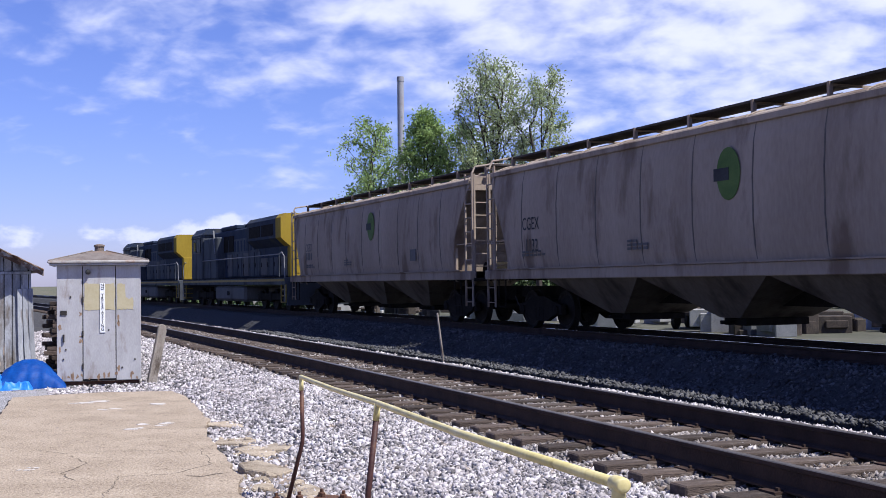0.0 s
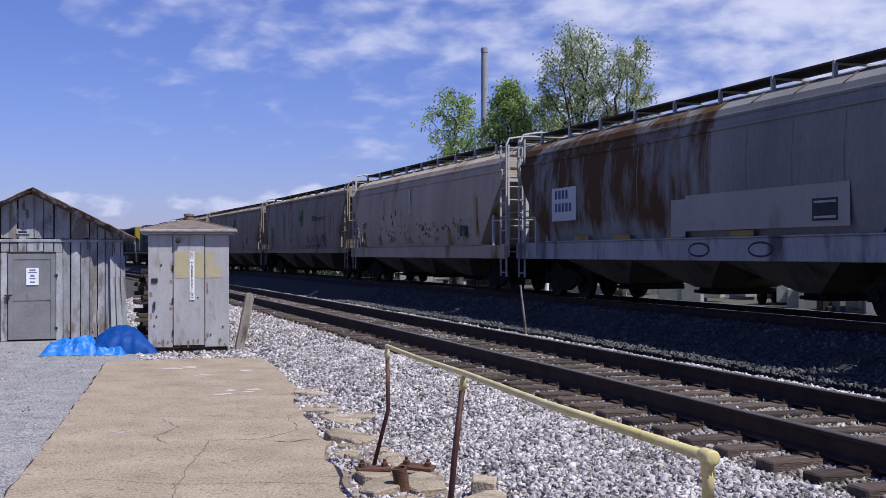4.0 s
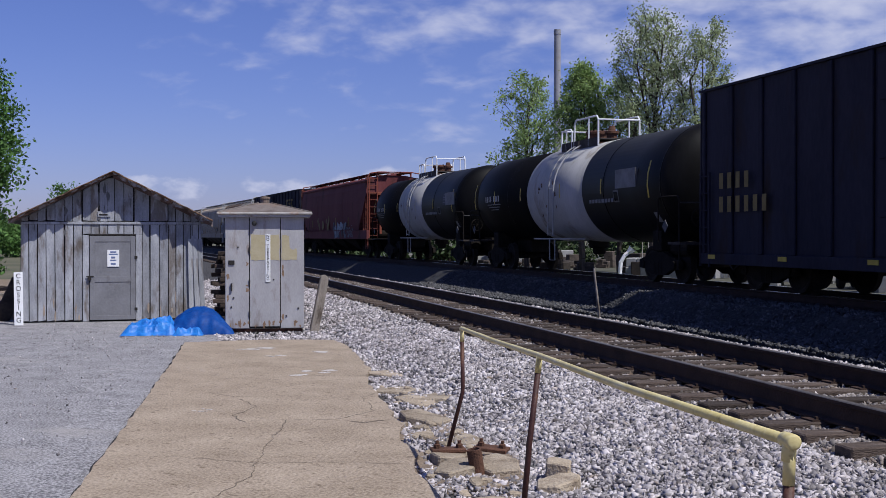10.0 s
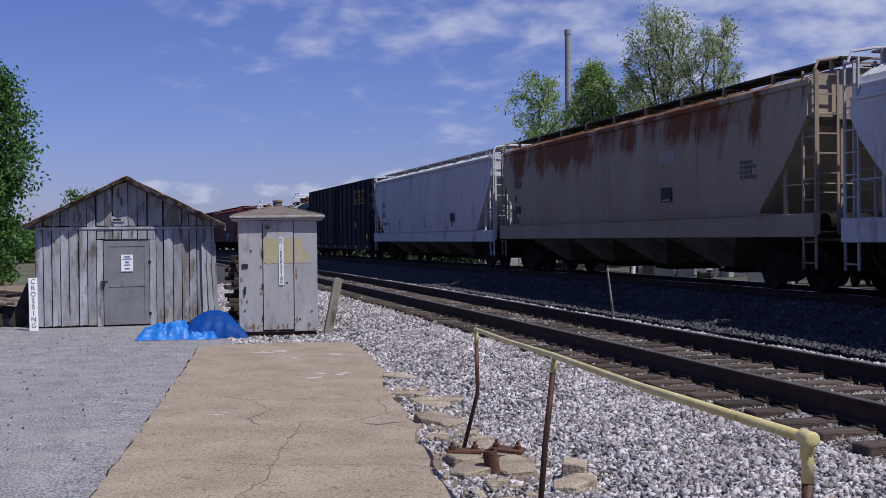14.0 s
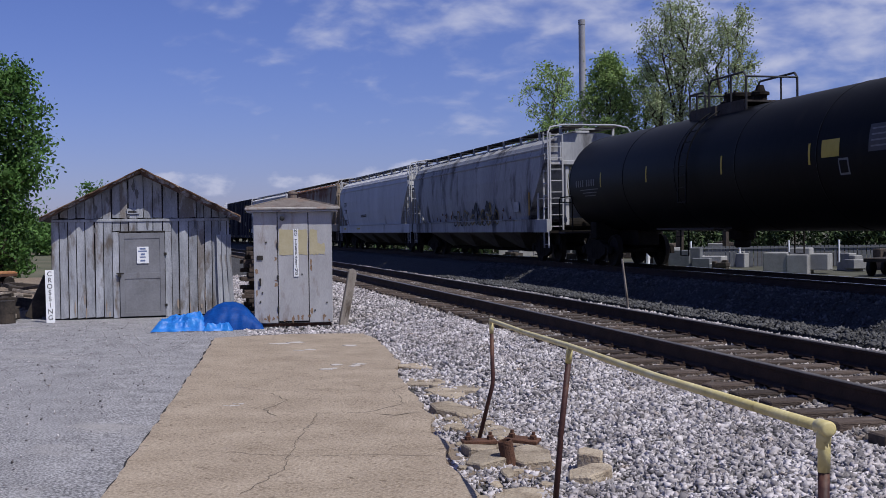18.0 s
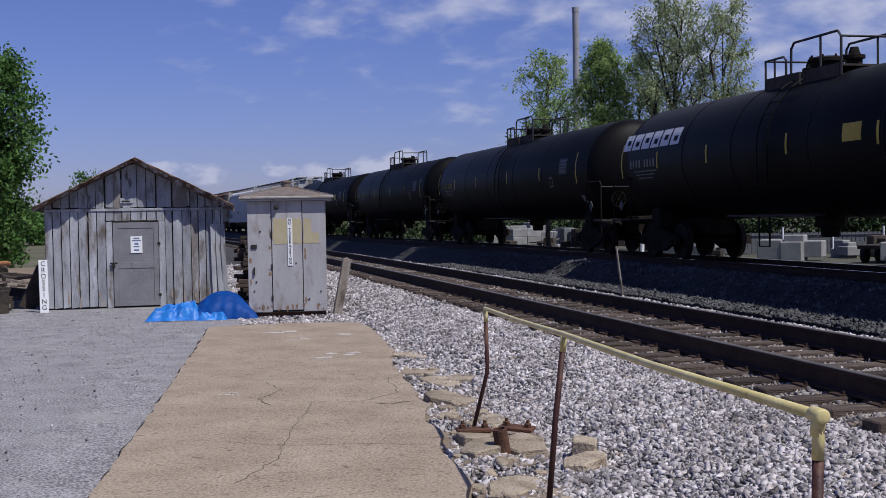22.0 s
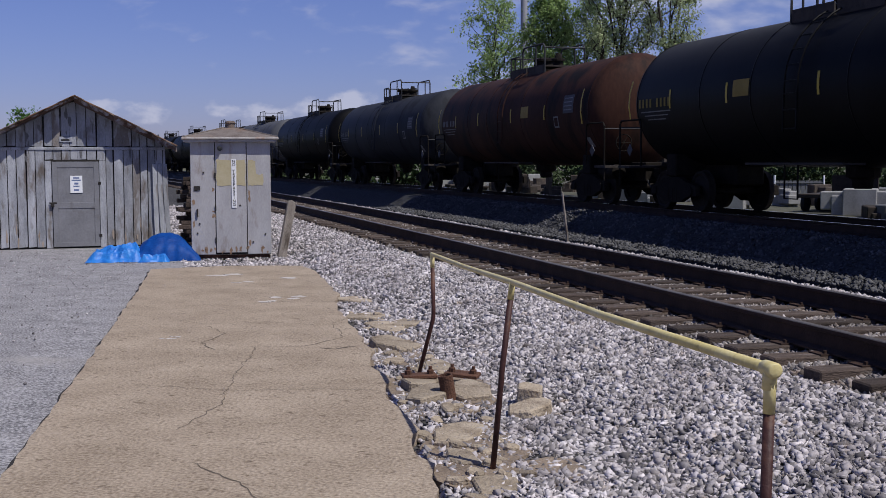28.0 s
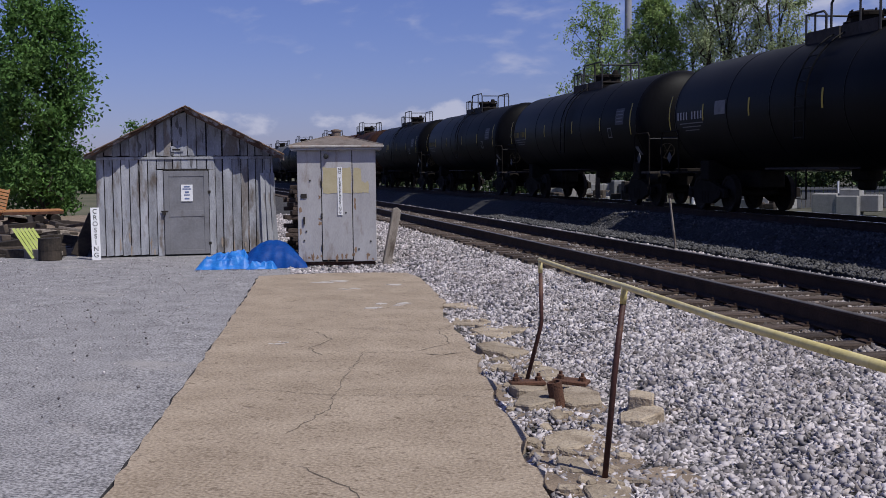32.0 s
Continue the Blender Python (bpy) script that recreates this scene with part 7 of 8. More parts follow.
    mural(car, -1.604, L / 2 - 11.5, L / 2 - 15.0, 1.1, 1.85, [GRAFFITI_DIM, GRAFFITI_WHITE, GRAFFITI_NAVY], 9, 44)
    graffiti(car, -1.606, L / 2 - 15.1, L / 2 - 16.9, 1.12, 1.8, [GRAFFITI_DIM], 19, 9, (0.02, 0.04))
    for yy in (L / 2 - 4.6, L / 2 - 12.1, L / 2 - 15.6):
        part("reflective_strip", boxes((-1.592, -1.585, yy - 0.06, yy + 0.06, 1.75, 2.25)), STRIPE_DULL, car)
    for i in (9, 10):
        m, L = at(i)
        dome_at = L / 2 - (8.4 if i == 9 else 9.5)
        car = tank_car("tank_car", L, TANK_BLACK, "black tank car with a dirty white band and white railings", m, band=(L / 2 - 10.4, L / 2 - 6.2) if i == 9 else (L / 2 - 11.8, L / 2 - 7.0), rail_mat=RAILING_WHITE, dome_y=dome_at, mark_at=0.095 if i == 9 else 0.135)
        CARS.append((i, car))
        panel = part("data_panel", boxes((-1.512, -1.504, L / 2 - 15.5, L / 2 - 14.2, 2.45, 2.95)), MARK_DIM, car, "worn white stencil panel")
        bars(car, -1.506, L / 2 - (11.2 if i == 9 else 12.4), 2.2, (8,), MARK_DIM, h=0.10, w=0.15, gap=0.07)
        patches(car, -1.512, dome_at - 1.2, dome_at + 1.8, 1.7, 2.9, 8, 0.10, RUST, 40 + i)
    m, L = at(11)
    car = boxcar("boxcar", L, BOX_BLUE, "dark blue boxcar with faded yellow emblem blocks", m)
    CARS.append((11, car))
    owner_blocks(car, L / 2 - 16.1, 1.0, 3.95, GRAFFITI_DIMGOLD)
    bars(car, -1.585, L / 2 - 1.6, 2.55, (4, 6), GRAFFITI_DIMGOLD, h=0.34, w=0.17, gap=0.20)
    part("inspection_plate", boxes((-1.592, -1.586, L / 2 - 16.5, L / 2 - 16.1, 1.75, 2.15)), MARK_DIM, car)
    m, L = at(12)
    car = hopper("covered_hopper", L, HOP_WHITE, "clean white covered hopper car with small black marks", m, ribs=1, sill=(1.02, 1.45), board=HOP_WHITE)
    CARS.append((12, car))
    side_text(car, "NRLX", 0.40, -1.596, L / 2 - 2.95, 2.86, MARK_BLACK)
    side_text(car, "62054", 0.40, -1.596, L / 2 - 3.0, 2.38, MARK_BLACK)
    bars(car, -1.590, L / 2 - 2.7, 2.0, (6, 6), GRIME_MARK, h=0.06, w=0.14, gap=0.05)
    part("reflective_strip", boxes((-1.592, -1.586, L / 2 - 2.5, L / 2 - 2.38, 1.7, 2.5)), STRIPE_YELLOW, car)
    for f in (0.30, 0.52, 0.73):
        part("reflective_strip", boxes((-1.592, -1.586, L / 2 - f * L, L / 2 - f * L + 0.10, 1.65, 2.1)), STRIPE_DULL, car)
    part("data_panel", boxes((-1.598, -1.588, L / 2 - 16.2, L / 2 - 15.6, 1.85, 2.2)), MARK_BLACK, car, "small black data panel")
    m, L = at(13)
    car = hopper("covered_hopper", L, HOP_BROWN, "beige covered hopper car stained with brown rust at the eaves", m, ribs=3, sill=(1.12, 1.58), tail=HOP_GREY, chute_mat=CHUTE_GREY)
    CARS.append((13, car))
    side_text(car, "ARSX", 0.38, -1.596, L / 2 - 2.5, 2.95, MARK_BLACK)
    bars(car, -1.596, L / 2 - 2.2, 2.62, (1, 3), MARK_BLACK, h=0.26, w=0.12, gap=0.08)
    panel = part("data_panel", boxes((-1.600, -1.590, L / 2 - 14.6, L / 2 - 14.0, 2.0, 2.35)), MARK_BLACK, car, "small black data panel")
    part("panel_line", boxes((-1.604, -1.6005, L / 2 - 14.5, L / 2 - 14.1, 2.03, 2.06)), MARK_WHITE, panel)
    part("repaired_patch", boxes((-1.598, -1.590, L / 2 - 14.8, L / 2 - 13.9, 2.95, 3.25)), HOP_PALE, car, "pale repainted patch")
    bars(car, -1.596, L / 2 - 18.0, 2.75, (3, 4, 3, 4), GRIME_MARK, h=0.07, w=0.13, gap=0.05)
    m, L = at(14)
    car = hopper("covered_hopper", L, HOP_WHITE, "pale grey covered hopper car with black stencils and yellow strips", m, ribs=1, rounded=True, sill=(1.02, 1.46), tail=TAIL_PALE, board=HOP_BLUEGREY)
    CARS.append((14, car))
    side_text(car, "OCPX", 0.40, -1.622, L / 2 - 2.6, 2.78, MARK_BLACK)
    side_text(car, "71098", 0.40, -1.622, L / 2 - 2.65, 2.34, MARK_BLACK)
    bars(car, -1.610, L / 2 - 2.2, 1.85, (5, 4), GRIME_MARK, h=0.06, w=0.15, gap=0.05)
    bars(car, -1.612, L / 2 - 7.4, 2.1, (7, 7), GRIME_MARK, h=0.06, w=0.18, gap=0.05)
    for yy, w in ((L / 2 - 2.3, 0.75), (L / 2 - 6.6, 1.0)):
        part("reflective_strip", boxes((-1.61, -1.602, yy - w / 2, yy + w / 2, 1.22, 1.32)), STRIPE_YELLOW, car)
    m, L = at(15)
    car = hopper("covered_hopper", L, HOP_BLUEGREY, "streaked grey covered hopper car with graffiti near the sill", m, ribs=2, rounded=True, sill=(1.02, 1.46), tail=TAIL_PALE)
    CARS.append((15, car))
    mural(car, -1.608, L / 2 - 10.7, L / 2 - 14.6, 1.35, 2.1, [GRAFFITI_DIMGOLD, MARK_BLACK, GRAFFITI_DIM, MARK_BLACK], 12, 18)
    graffiti(car, -1.618, L / 2 - 8.2, L / 2 - 14.8, 1.3, 1.95, [MARK_BLACK, GRAFFITI_DIMGOLD], 13, 12, (0.02, 0.045))
    part("data_panel", boxes((-1.622, -1.612, L / 2 - 17.2, L / 2 - 16.7, 1.75, 2.1)), MARK_WHITE, car, "small white data panel")
    part("reflective_strip", boxes((-1.622, -1.612, L / 2 - 18.4, L / 2 - 18.28, 1.6, 2.4)), HOP_GRIME, car)
    patches(car, -1.600, -6.0, 6.0, 1.5, 1.9, 16, 0.14, RUST, 77)
    tanks = {16: (TANK_BLACK, "plain black tank car with white stencils", dict(marks=MARK_DIM, plate_at=0.755, plate_mat=STRIPE_YELLOW, dome_y=0.9)),
             17: (TANK_BLACK, "black tank car with yellow stencils", dict(marks=MARK_GOLD, dome_y=1.0)),
             18: (TANK_BLACK, "black tank car with dull yellow stencils and a data panel", dict(marks=MARK_GOLD)),
             19: (TANK_BLACK, "black tank car with a white owner's mark and yellow strips", dict(marks=MARK_DIM, emblem=True, plate_at=0.675, plate_mat=STRIPE_YELLOW)),
             20: (TANK_GREY, "faded dark grey tank car with yellow strips", dict(marks=MARK_WHITE, plate_at=0.615, plate_mat=STRIPE_DULL)),
             21: (TANK_BLACK, "black tank car with dull yellow stencils", dict(marks=MARK_GOLD)),
             22: (TANK_DUSTY, "dusty black tank car with grey patches", dict(marks=MARK_DIM)),
             23: (TANK_BROWN, "rusty brown tank car with yellow strips", dict(marks=MARK_DIM, plate_at=0.62, plate_mat=STRIPE_DULL)),
             24: (TANK_BLACK, "black tank car with yellow stencils and a yellow plate", dict(marks=MARK_GOLD, plate_at=0.38, plate_mat=STRIPE_DULL)),
             25: (TANK_BLACK, "black tank car with yellow stencils", dict(marks=MARK_GOLD)),
             26: (TANK_BLACK, "black tank car with dull yellow stencils", dict(marks=MARK_GOLD)),
             27: (TANK_BLACK, "black tank car with white stencils", dict(marks=MARK_WHITE, plate_at=0.25, plate_mat=MARK_DIM)),
             28: (TANK_BLACK, "plain black tank car", dict(marks=MARK_DIM))}
    for i, (mat, label, extra) in tanks.items():
        m, L = at(i)
        CARS.append((i, tank_car("tank_car", L, mat, label, m, **extra)))



make_train()

# ---------------------------------------------------------------- trees, chimney and what lies beyond the line
BARK = material("grey_bark", (0.035, 0.028, 0.022), (0.08, 0.065, 0.052), 0.95, scale=6, fine=30, bump=0.8, stretch=(1, 1, 0.3))
LEAF = material("spring_leaves", (0.165, 0.25, 0.068), (0.315, 0.415, 0.155), 0.7, scale=1.2, fine=8, bump=0.0, random_tone=0.35, island=True, glow=0.35)
LEAF_PALE = material("pale_willow_leaves", (0.235, 0.29, 0.138), (0.385, 0.44, 0.235), 0.7, scale=1.2, fine=8, bump=0.0, random_tone=0.35, island=True, glow=0.4)
LEAF_DARK = material("dense_dark_leaves", (0.0486, 0.116, 0.023), (0.121, 0.223, 0.0567), 0.7, scale=1.0, fine=8, bump=0.0, random_tone=0.4, island=True, glow=0.3)
LEAF_HEDGE = material("dusty_hedge_leaves", (0.022, 0.04, 0.012), (0.055, 0.085, 0.03), 0.8, scale=1.0, fine=8, bump=0.0, random_tone=0.4, island=True)


def tree(name, x, y, height, spread, seed, leaf_mat, label, leaves=9000, leaf=0.10, clear=0.22, lumps=16, tips=160, puff=0.26, z=-0.60, cone=False, lean=0.0, forks=1):
    """A trunk whose limbs fork towards scattered twig ends, each carrying a loose spray of leaves."""
    rng = np.random.default_rng(seed)
    root = thing(name, pose(x, y, z), label, "tree")
    h = height

    def reach(f):
        u = min(1.0, max(0.0, (f - clear) / (1.0 - clear)))
        if cone:
            return spread * (1 - u) ** 0.75 * min(1.0, 0.35 + 4 * u)
        return spread * math.sin(math.pi * (0.10 + 0.86 * u)) ** 0.62
    # twig ends gather in lumps, so that the sky shows between them
    ends = []
    for k in range(lumps):
        f = clear + (0.97 - clear) * (k + 0.5 + rng.uniform(-0.4, 0.4)) / lumps
        a = 2.4 * k + rng.uniform(-0.5, 0.5)
        r = reach(f) * math.sqrt(rng.uniform(0.12, 1.0)) * 0.86
        cx, cy, cz = lean * f + r * math.cos(a), r * math.sin(a), h * f
        for q in range(tips // lumps):
            d = rng.normal(size=3) * np.array((0.24, 0.24, 0.26)) * spread
            px, py, pz = cx + d[0], cy + d[1], cz + d[2]
            g = reach(pz / h) * 1.06
            o = math.hypot(px - lean * f, py)
            if pz > h or pz < h * clear * 0.92:
                continue
            if o > g:
                px, py = lean * f + (px - lean * f) * g / o, py * g / o
            ends.append((px, py, pz))
    # skeleton: trunk nodes, then every end joins the nearest node that lies below it
    nodes, up = [(0.0, 0.0, 0.0)], [-1]
    for k in range(1, 9):
        f = k / 8 * (0.80 if forks == 1 else max(clear, 0.30))
        nodes.append((lean * f + rng.uniform(-0.05, 0.05) * h * 0.1, rng.uniform(-0.05, 0.05) * h * 0.1, h * f))
        up.append(k - 1)
    if forks > 1:
        for q in range(forks):
            a, last = 6.2832 * q / forks + 0.5, 8
            for k in range(1, 5):
                b = nodes[8]
                nodes.append((b[0] + math.cos(a) * spread * 0.13 * k, b[1] + math.sin(a) * spread * 0.13 * k, b[2] + (h * 0.86 - b[2]) * k / 4))
                up.append(last)
                last = len(nodes) - 1
    ends.sort(key=lambda p: p[2] * 0.6 + math.hypot(p[0], p[1]))
    tipped = []
    for p in ends:
        arr = np.array(nodes)
        d = arr - np.array(p)
        cost = np.sqrt((d ** 2).sum(1)) + 1.6 * np.maximum(0.0, d[:, 2] + 0.12 * h * 0.25)
        b = int(cost.argmin())
        q = nodes[b]
        nodes.append(tuple(q[i] * 0.5 + p[i] * 0.5 + (0.04 * h * 0.12 if i == 2 else rng.uniform(-0.06, 0.06)) for i in range(3)))
        up.append(b)
        nodes.append(p)
        up.append(len(nodes) - 2)
        tipped.append(len(nodes) - 1)
    load = [0] * len(nodes)
    for i in tipped:
        while i >= 0:
            load[i] += 1
            i = up[i]
    thick = [0.0009 * h * max(1, n) ** 0.52 for n in load]
    bm = bmesh.new()
    for i in range(1, len(nodes)):
        if load[i]:
            tube(bm, [nodes[up[i]], nodes[i]], [min(thick[up[i]], thick[i] * 1.5), thick[i]], 6 if thick[i] > 0.03 else 4, False)
    part("trunk", bm, BARK, root)
    per = max(4, leaves // max(1, len(tipped)))
    cs = []
    for i in tipped:
        n = int(per * rng.uniform(0.5, 1.5))
        a, b = np.array(nodes[up[i]]), np.array(nodes[i])
        cs.append(b + (a - b) * (rng.random((n, 1)) ** 2 * 0.7) + rng.normal(size=(n, 3)) * puff * rng.uniform(0.6, 1.2))
    c = np.concatenate(cs)
    n = len(c)
    u = rng.normal(size=(n, 3)); u /= np.linalg.norm(u, axis=1)[:, None]
    w = np.cross(u, rng.normal(size=(n, 3))); w /= np.linalg.norm(w, axis=1)[:, None]
    s = leaf * rng.uniform(0.55, 1.25, (n, 1))
    v = np.stack([c - u * s, c + w * s * 0.5, c + u * s, c - w * s * 0.5], 1).reshape(-1, 3)
    me = bpy.data.meshes.new("crown")
    me.vertices.add(4 * n)
    me.vertices.foreach_set("co", v.reshape(-1))
    me.loops.add(4 * n)
    me.loops.foreach_set("vertex_index", np.arange(4 * n))
    me.polygons.add(n)
    me.polygons.foreach_set("loop_start", np.arange(0, 4 * n, 4))
    me.update(calc_edges=True)
    attach("crown", me, leaf_mat, root)
    return root


def at_angle(az, d):
    a = radians(az)
    return -d * math.sin(a), d * math.cos(a)


def make_trees():
    rows = (("young_tree", 3.30, 66, 11.5, 2.15, 31, LEAF, "leafy green tree standing behind the railway", dict(leaves=9500, leaf=0.09, clear=0.38, lumps=15, tips=190, puff=0.24)),
            ("young_tree", 0.66, 63, 11.6, 2.6, 32, LEAF, "bushy pointed green tree behind the railway", dict(leaves=19000, leaf=0.09, clear=0.34, lumps=26, tips=300, puff=0.22, cone=True)),
            ("young_tree", -1.15, 64, 10.9, 1.95, 35, LEAF, "small green tree beside the taller ones", dict(leaves=11000, leaf=0.09, clear=0.34, lumps=17, tips=190, puff=0.22)),
            ("tall_tree", -2.72, 61, 13.9, 2.05, 33, LEAF_PALE, "tall airy pale-green tree with forked limbs", dict(leaves=12500, leaf=0.08, clear=0.52, lumps=24, tips=280, puff=0.24, forks=4)),
            ("tall_tree", -4.75, 60, 13.2, 1.65, 38, LEAF_PALE, "tall airy pale-green tree with forked limbs", dict(leaves=9500, leaf=0.075, clear=0.50, lumps=14, tips=170, puff=0.20, forks=3, lean=0.5)),
            ("broad_tree", 29.65, 52, 9.6, 2.2, 41, LEAF_DARK, "dense dark-green tree beyond the gravel lot", dict(leaves=30000, leaf=0.11, clear=0.10, lumps=17, tips=260, puff=0.30)),
            ("broad_tree", 32.7, 56, 5.5, 2.4, 43, LEAF_DARK, "low dark-green bushy tree beyond the gravel lot", dict(leaves=26000, leaf=0.09, clear=0.05, lumps=26, tips=300, puff=0.24)))
    for name, az, d, h, r, seed, mat, label, extra in rows:
        x, y = at_angle(az, d)
        tree(name, x, y, h, r, seed, mat, label, **extra)
    for k, (az, d, h, r) in enumerate(((26.4, 150, 4.5, 3.2), (27.4, 140, 4.0, 3.2), (28.1, 170, 4.5, 4.0), (25.2, 165, 9.0, 2.8), (34.3, 90, 7.0, 5.0), (31.8, 130, 7.0, 6.0), (30.4, 140, 6.0, 5.0))):
        x, y = at_angle(az, d)
        tree("distant_tree", x, y, h, r, 50 + k, LEAF_DARK, "distant dark-green tree on the horizon", leaves=4500, leaf=0.22, clear=0.06, lumps=18, tips=90, puff=0.45)


make_trees()


def make_chimney():
    x, y = at_angle(1.83, 150)
    bm = bmesh.new()
    lathe(bm, [(0.52, 0), (0.46, 14), (0.41, 27.9), (0.45, 27.95), (0.45, 28.55), (0.36, 28.55), (0.36, 28.0)], 20)
    m = material("sooty_steel_stack", (0.25, 0.25, 0.275), (0.33, 0.33, 0.355), 0.7, metal=0.0, scale=0.4, fine=6, bump=0.05, stain=(0.24, 0.20, 0.18), stain_amount=0.25)
    ob = part("chimney", bm, m, smooth=False)
    ob.matrix_basis = pose(x, y, -0.6)
    tagged(ob, "tall slender grey steel chimney stack", "chimney")


make_chimney()

# ---------------------------------------------------------------- beyond the main line, and the yard by the shed
CORRUGATED = material("white_corrugated_steel", (0.55, 0.57, 0.59), (0.68, 0.7, 0.72), 0.6, scale=1, fine=10, bump=0.05, stain=(0.38, 0.36, 0.33), stain_amount=0.2)
FENCE = material("galvanised_fence", (0.11, 0.115, 0.12), (0.18, 0.185, 0.19), 0.7, metal=0.1, scale=3, fine=20, bump=0.05)
BLOCK = material("pale_concrete_block", (0.24, 0.235, 0.225), (0.36, 0.355, 0.34), 0.9, scale=2, fine=20, bump=0.3, random_tone=0.15)
GRASS = material("rough_grass", (0.045, 0.065, 0.018), (0.10, 0.11, 0.045), 0.95, scale=0.6, fine=8, bump=0.5)
PALE_YARD = material("weedy_yard", (0.045, 0.047, 0.03), (0.10, 0.095, 0.07), 0.95, scale=0.4, fine=6, bump=0.3)
ORANGE_WOOD = material("orange_painted_wood", (0.30, 0.13, 0.05), (0.42, 0.21, 0.09), 0.8, scale=3, fine=20, bump=0.2, stain=(0.28, 0.18, 0.10), stain_amount=0.3)
LIME = material("lime_painted_slat", (0.36, 0.42, 0.10), (0.48, 0.54, 0.16), 0.6, scale=3, fine=20, bump=0.1)
PALE_ROAD = material("pale_crushed_stone", (0.34, 0.33, 0.315), (0.50, 0.485, 0.46), 0.95, scale=1.2, fine=20, bump=0.5, stain=(0.10, 0.11, 0.05), stain_amount=0.35, stain_scale=0.5)
SCRAP = material("dark_scrap", (0.025, 0.022, 0.02), (0.09, 0.07, 0.055), 0.9, scale=3, fine=20, bump=0.3, random_tone=0.5)


def place(az, d, z=-0.40, turn=0.0):
    x, y = at_angle(az - 0.22, d)
    return pose(x, y, z, 0, 0, az + turn)


def make_beyond():
    # yard surface and a strip of grass behind the main line
    ss = [-40 + 8 * i for i in range(36)]
    road = sheet("service_road", [18.05, 18.9, 19.8, 20.6], ss, lambda n, s: on_track(s, n, -0.075), PALE_ROAD)
    tagged(road, "pale crushed stone service road beside the railway", "road", kind="structure")
    g = sheet("grass_verge", [18.0, 20, 22, 24], ss, lambda n, s: on_track(s, n, -0.10 - 0.02 * (n - 18)), GRASS)
    tagged(g, "strip of rough yellow-green grass", "grass", kind="structure")
    y = sheet("yard", [24.0, 40, 60, 90, 130], ss, lambda n, s: on_track(s, n, -0.22), PALE_YARD)
    tagged(y, "weedy gravel yard beyond the railway", "ground", kind="structure")
    # corrugated building
    root = thing("metal_building", place(-29.0, 44, -0.24, -8), "long white corrugated metal building across the tracks", "building")
    bm = bmesh.new()
    prev = None
    for i in range(201):
        x = -8 + 16 * i / 200
        d = 0.05 if i % 4 < 2 else 0.0
        cur = [bm.verts.new((x, d, 0)), bm.verts.new((x, d, 3.4))]
        if prev:
            bm.faces.new((prev[0], cur[0], cur[1], prev[1]))
        prev = cur
    bmesh.ops.solidify(bm, geom=bm.faces[:], thickness=0.02)
    part("front_wall", bm, CORRUGATED, root)
    part("side_wall", boxes((-8, -7.96, 0.06, 9, 0, 3.4)), CORRUGATED, root)
    part("side_wall", boxes((7.96, 8, 0.06, 9, 0, 3.4)), CORRUGATED, root)
    part("back_wall", boxes((-8, 8, 9, 9.05, 0, 3.4)), CORRUGATED, root)
    bm = bmesh.new()
    prism(bm, [(-0.3, 3.35), (9.3, 3.35), (4.5, 4.4)], -8.2, 8.2, Matrix(((0, 0, 1, 0), (1, 0, 0, 0), (0, 1, 0, 0), (0, 0, 0, 1))))
    part("roof", bm, CORRUGATED, root)
    # fence
    root = thing("yard_fence", place(-7.5, 56, -0.24, 6), "grey metal panel fence with pale posts", "fence")
    post = rail = slat = None
    for k in range(5):
        x = -4.4 + 2.2 * k
        if post is None:
            post = part("post", tube(bmesh.new(), [(0, 0, 0), (0, 0, 1.25)], 0.045, 8), WHITE, root)
            post.matrix_basis = pose(x, 0, 0)
            slat = part("slat", boxes((0, 0.16, 0.02, 0.035, 0.06, 1.0)), FENCE, root)
            slat.matrix_basis = pose(x + 0.06, 0, 0)
            for i in range(1, 11):
                share("slat", slat, root, pose(x + 0.06 + 0.19 * i, 0, 0))
            rail = part("rail", boxes((0, 2.2, -0.02, 0.02, 0.88, 0.93)), FENCE, root)
            rail.matrix_basis = pose(x, 0, 0)
        else:
            share("post", post, root, pose(x, 0, 0))
            if k < 4:
                for i in range(11):
                    share("slat", slat, root, pose(x + 0.06 + 0.19 * i, 0, 0))
                share("rail", rail, root, pose(x, 0, 0))
    # stacked pale blocks and parked boxes
    rng = random.Random(17)
    for k, (az, d, w, dd, h) in enumerate(((5.4, 84, 2.4, 2, 1.3), (4.7, 82, 2.0, 2, 1.1), (4.1, 86, 1.5, 2, 1.5), (3.2, 80, 1.6, 2, 0.9), (7.2, 95, 2.2, 2, 1.4), (2.3, 84, 2.8, 2, 1.0), (8.8, 100, 2.6, 2, 1.5), (-1.9, 60, 1.1, 1.4, 0.9), (6.2, 98, 1.6, 2, 1.0))):
        root = thing("block_stack", place(az, d, -0.24, rng.uniform(-20, 20)), "stack of pale concrete blocks in the yard", "block stack")
        n = max(1, int(h / 0.45))
        for j in range(n):
            for i in range(2):
                part("block", boxes((-w / 2 + i * w / 2 + 0.01, -w / 2 + (i + 1) * w / 2 - 0.01, -dd / 2 + 0.1 * j, dd / 2, j * h / n, (j + 1) * h / n - 0.01), bevel=0.03), BLOCK, root)
    root = thing("standpipe", place(-0.95, 58, -0.24), "bent white standpipe in the yard", "pipe")
    part("riser", tube(bmesh.new(), [(0, 0, 0), (0.05, 0, 0.7), (0.25, 0, 1.05), (0.5, 0, 1.25)], 0.10, 8), WHITE, root)
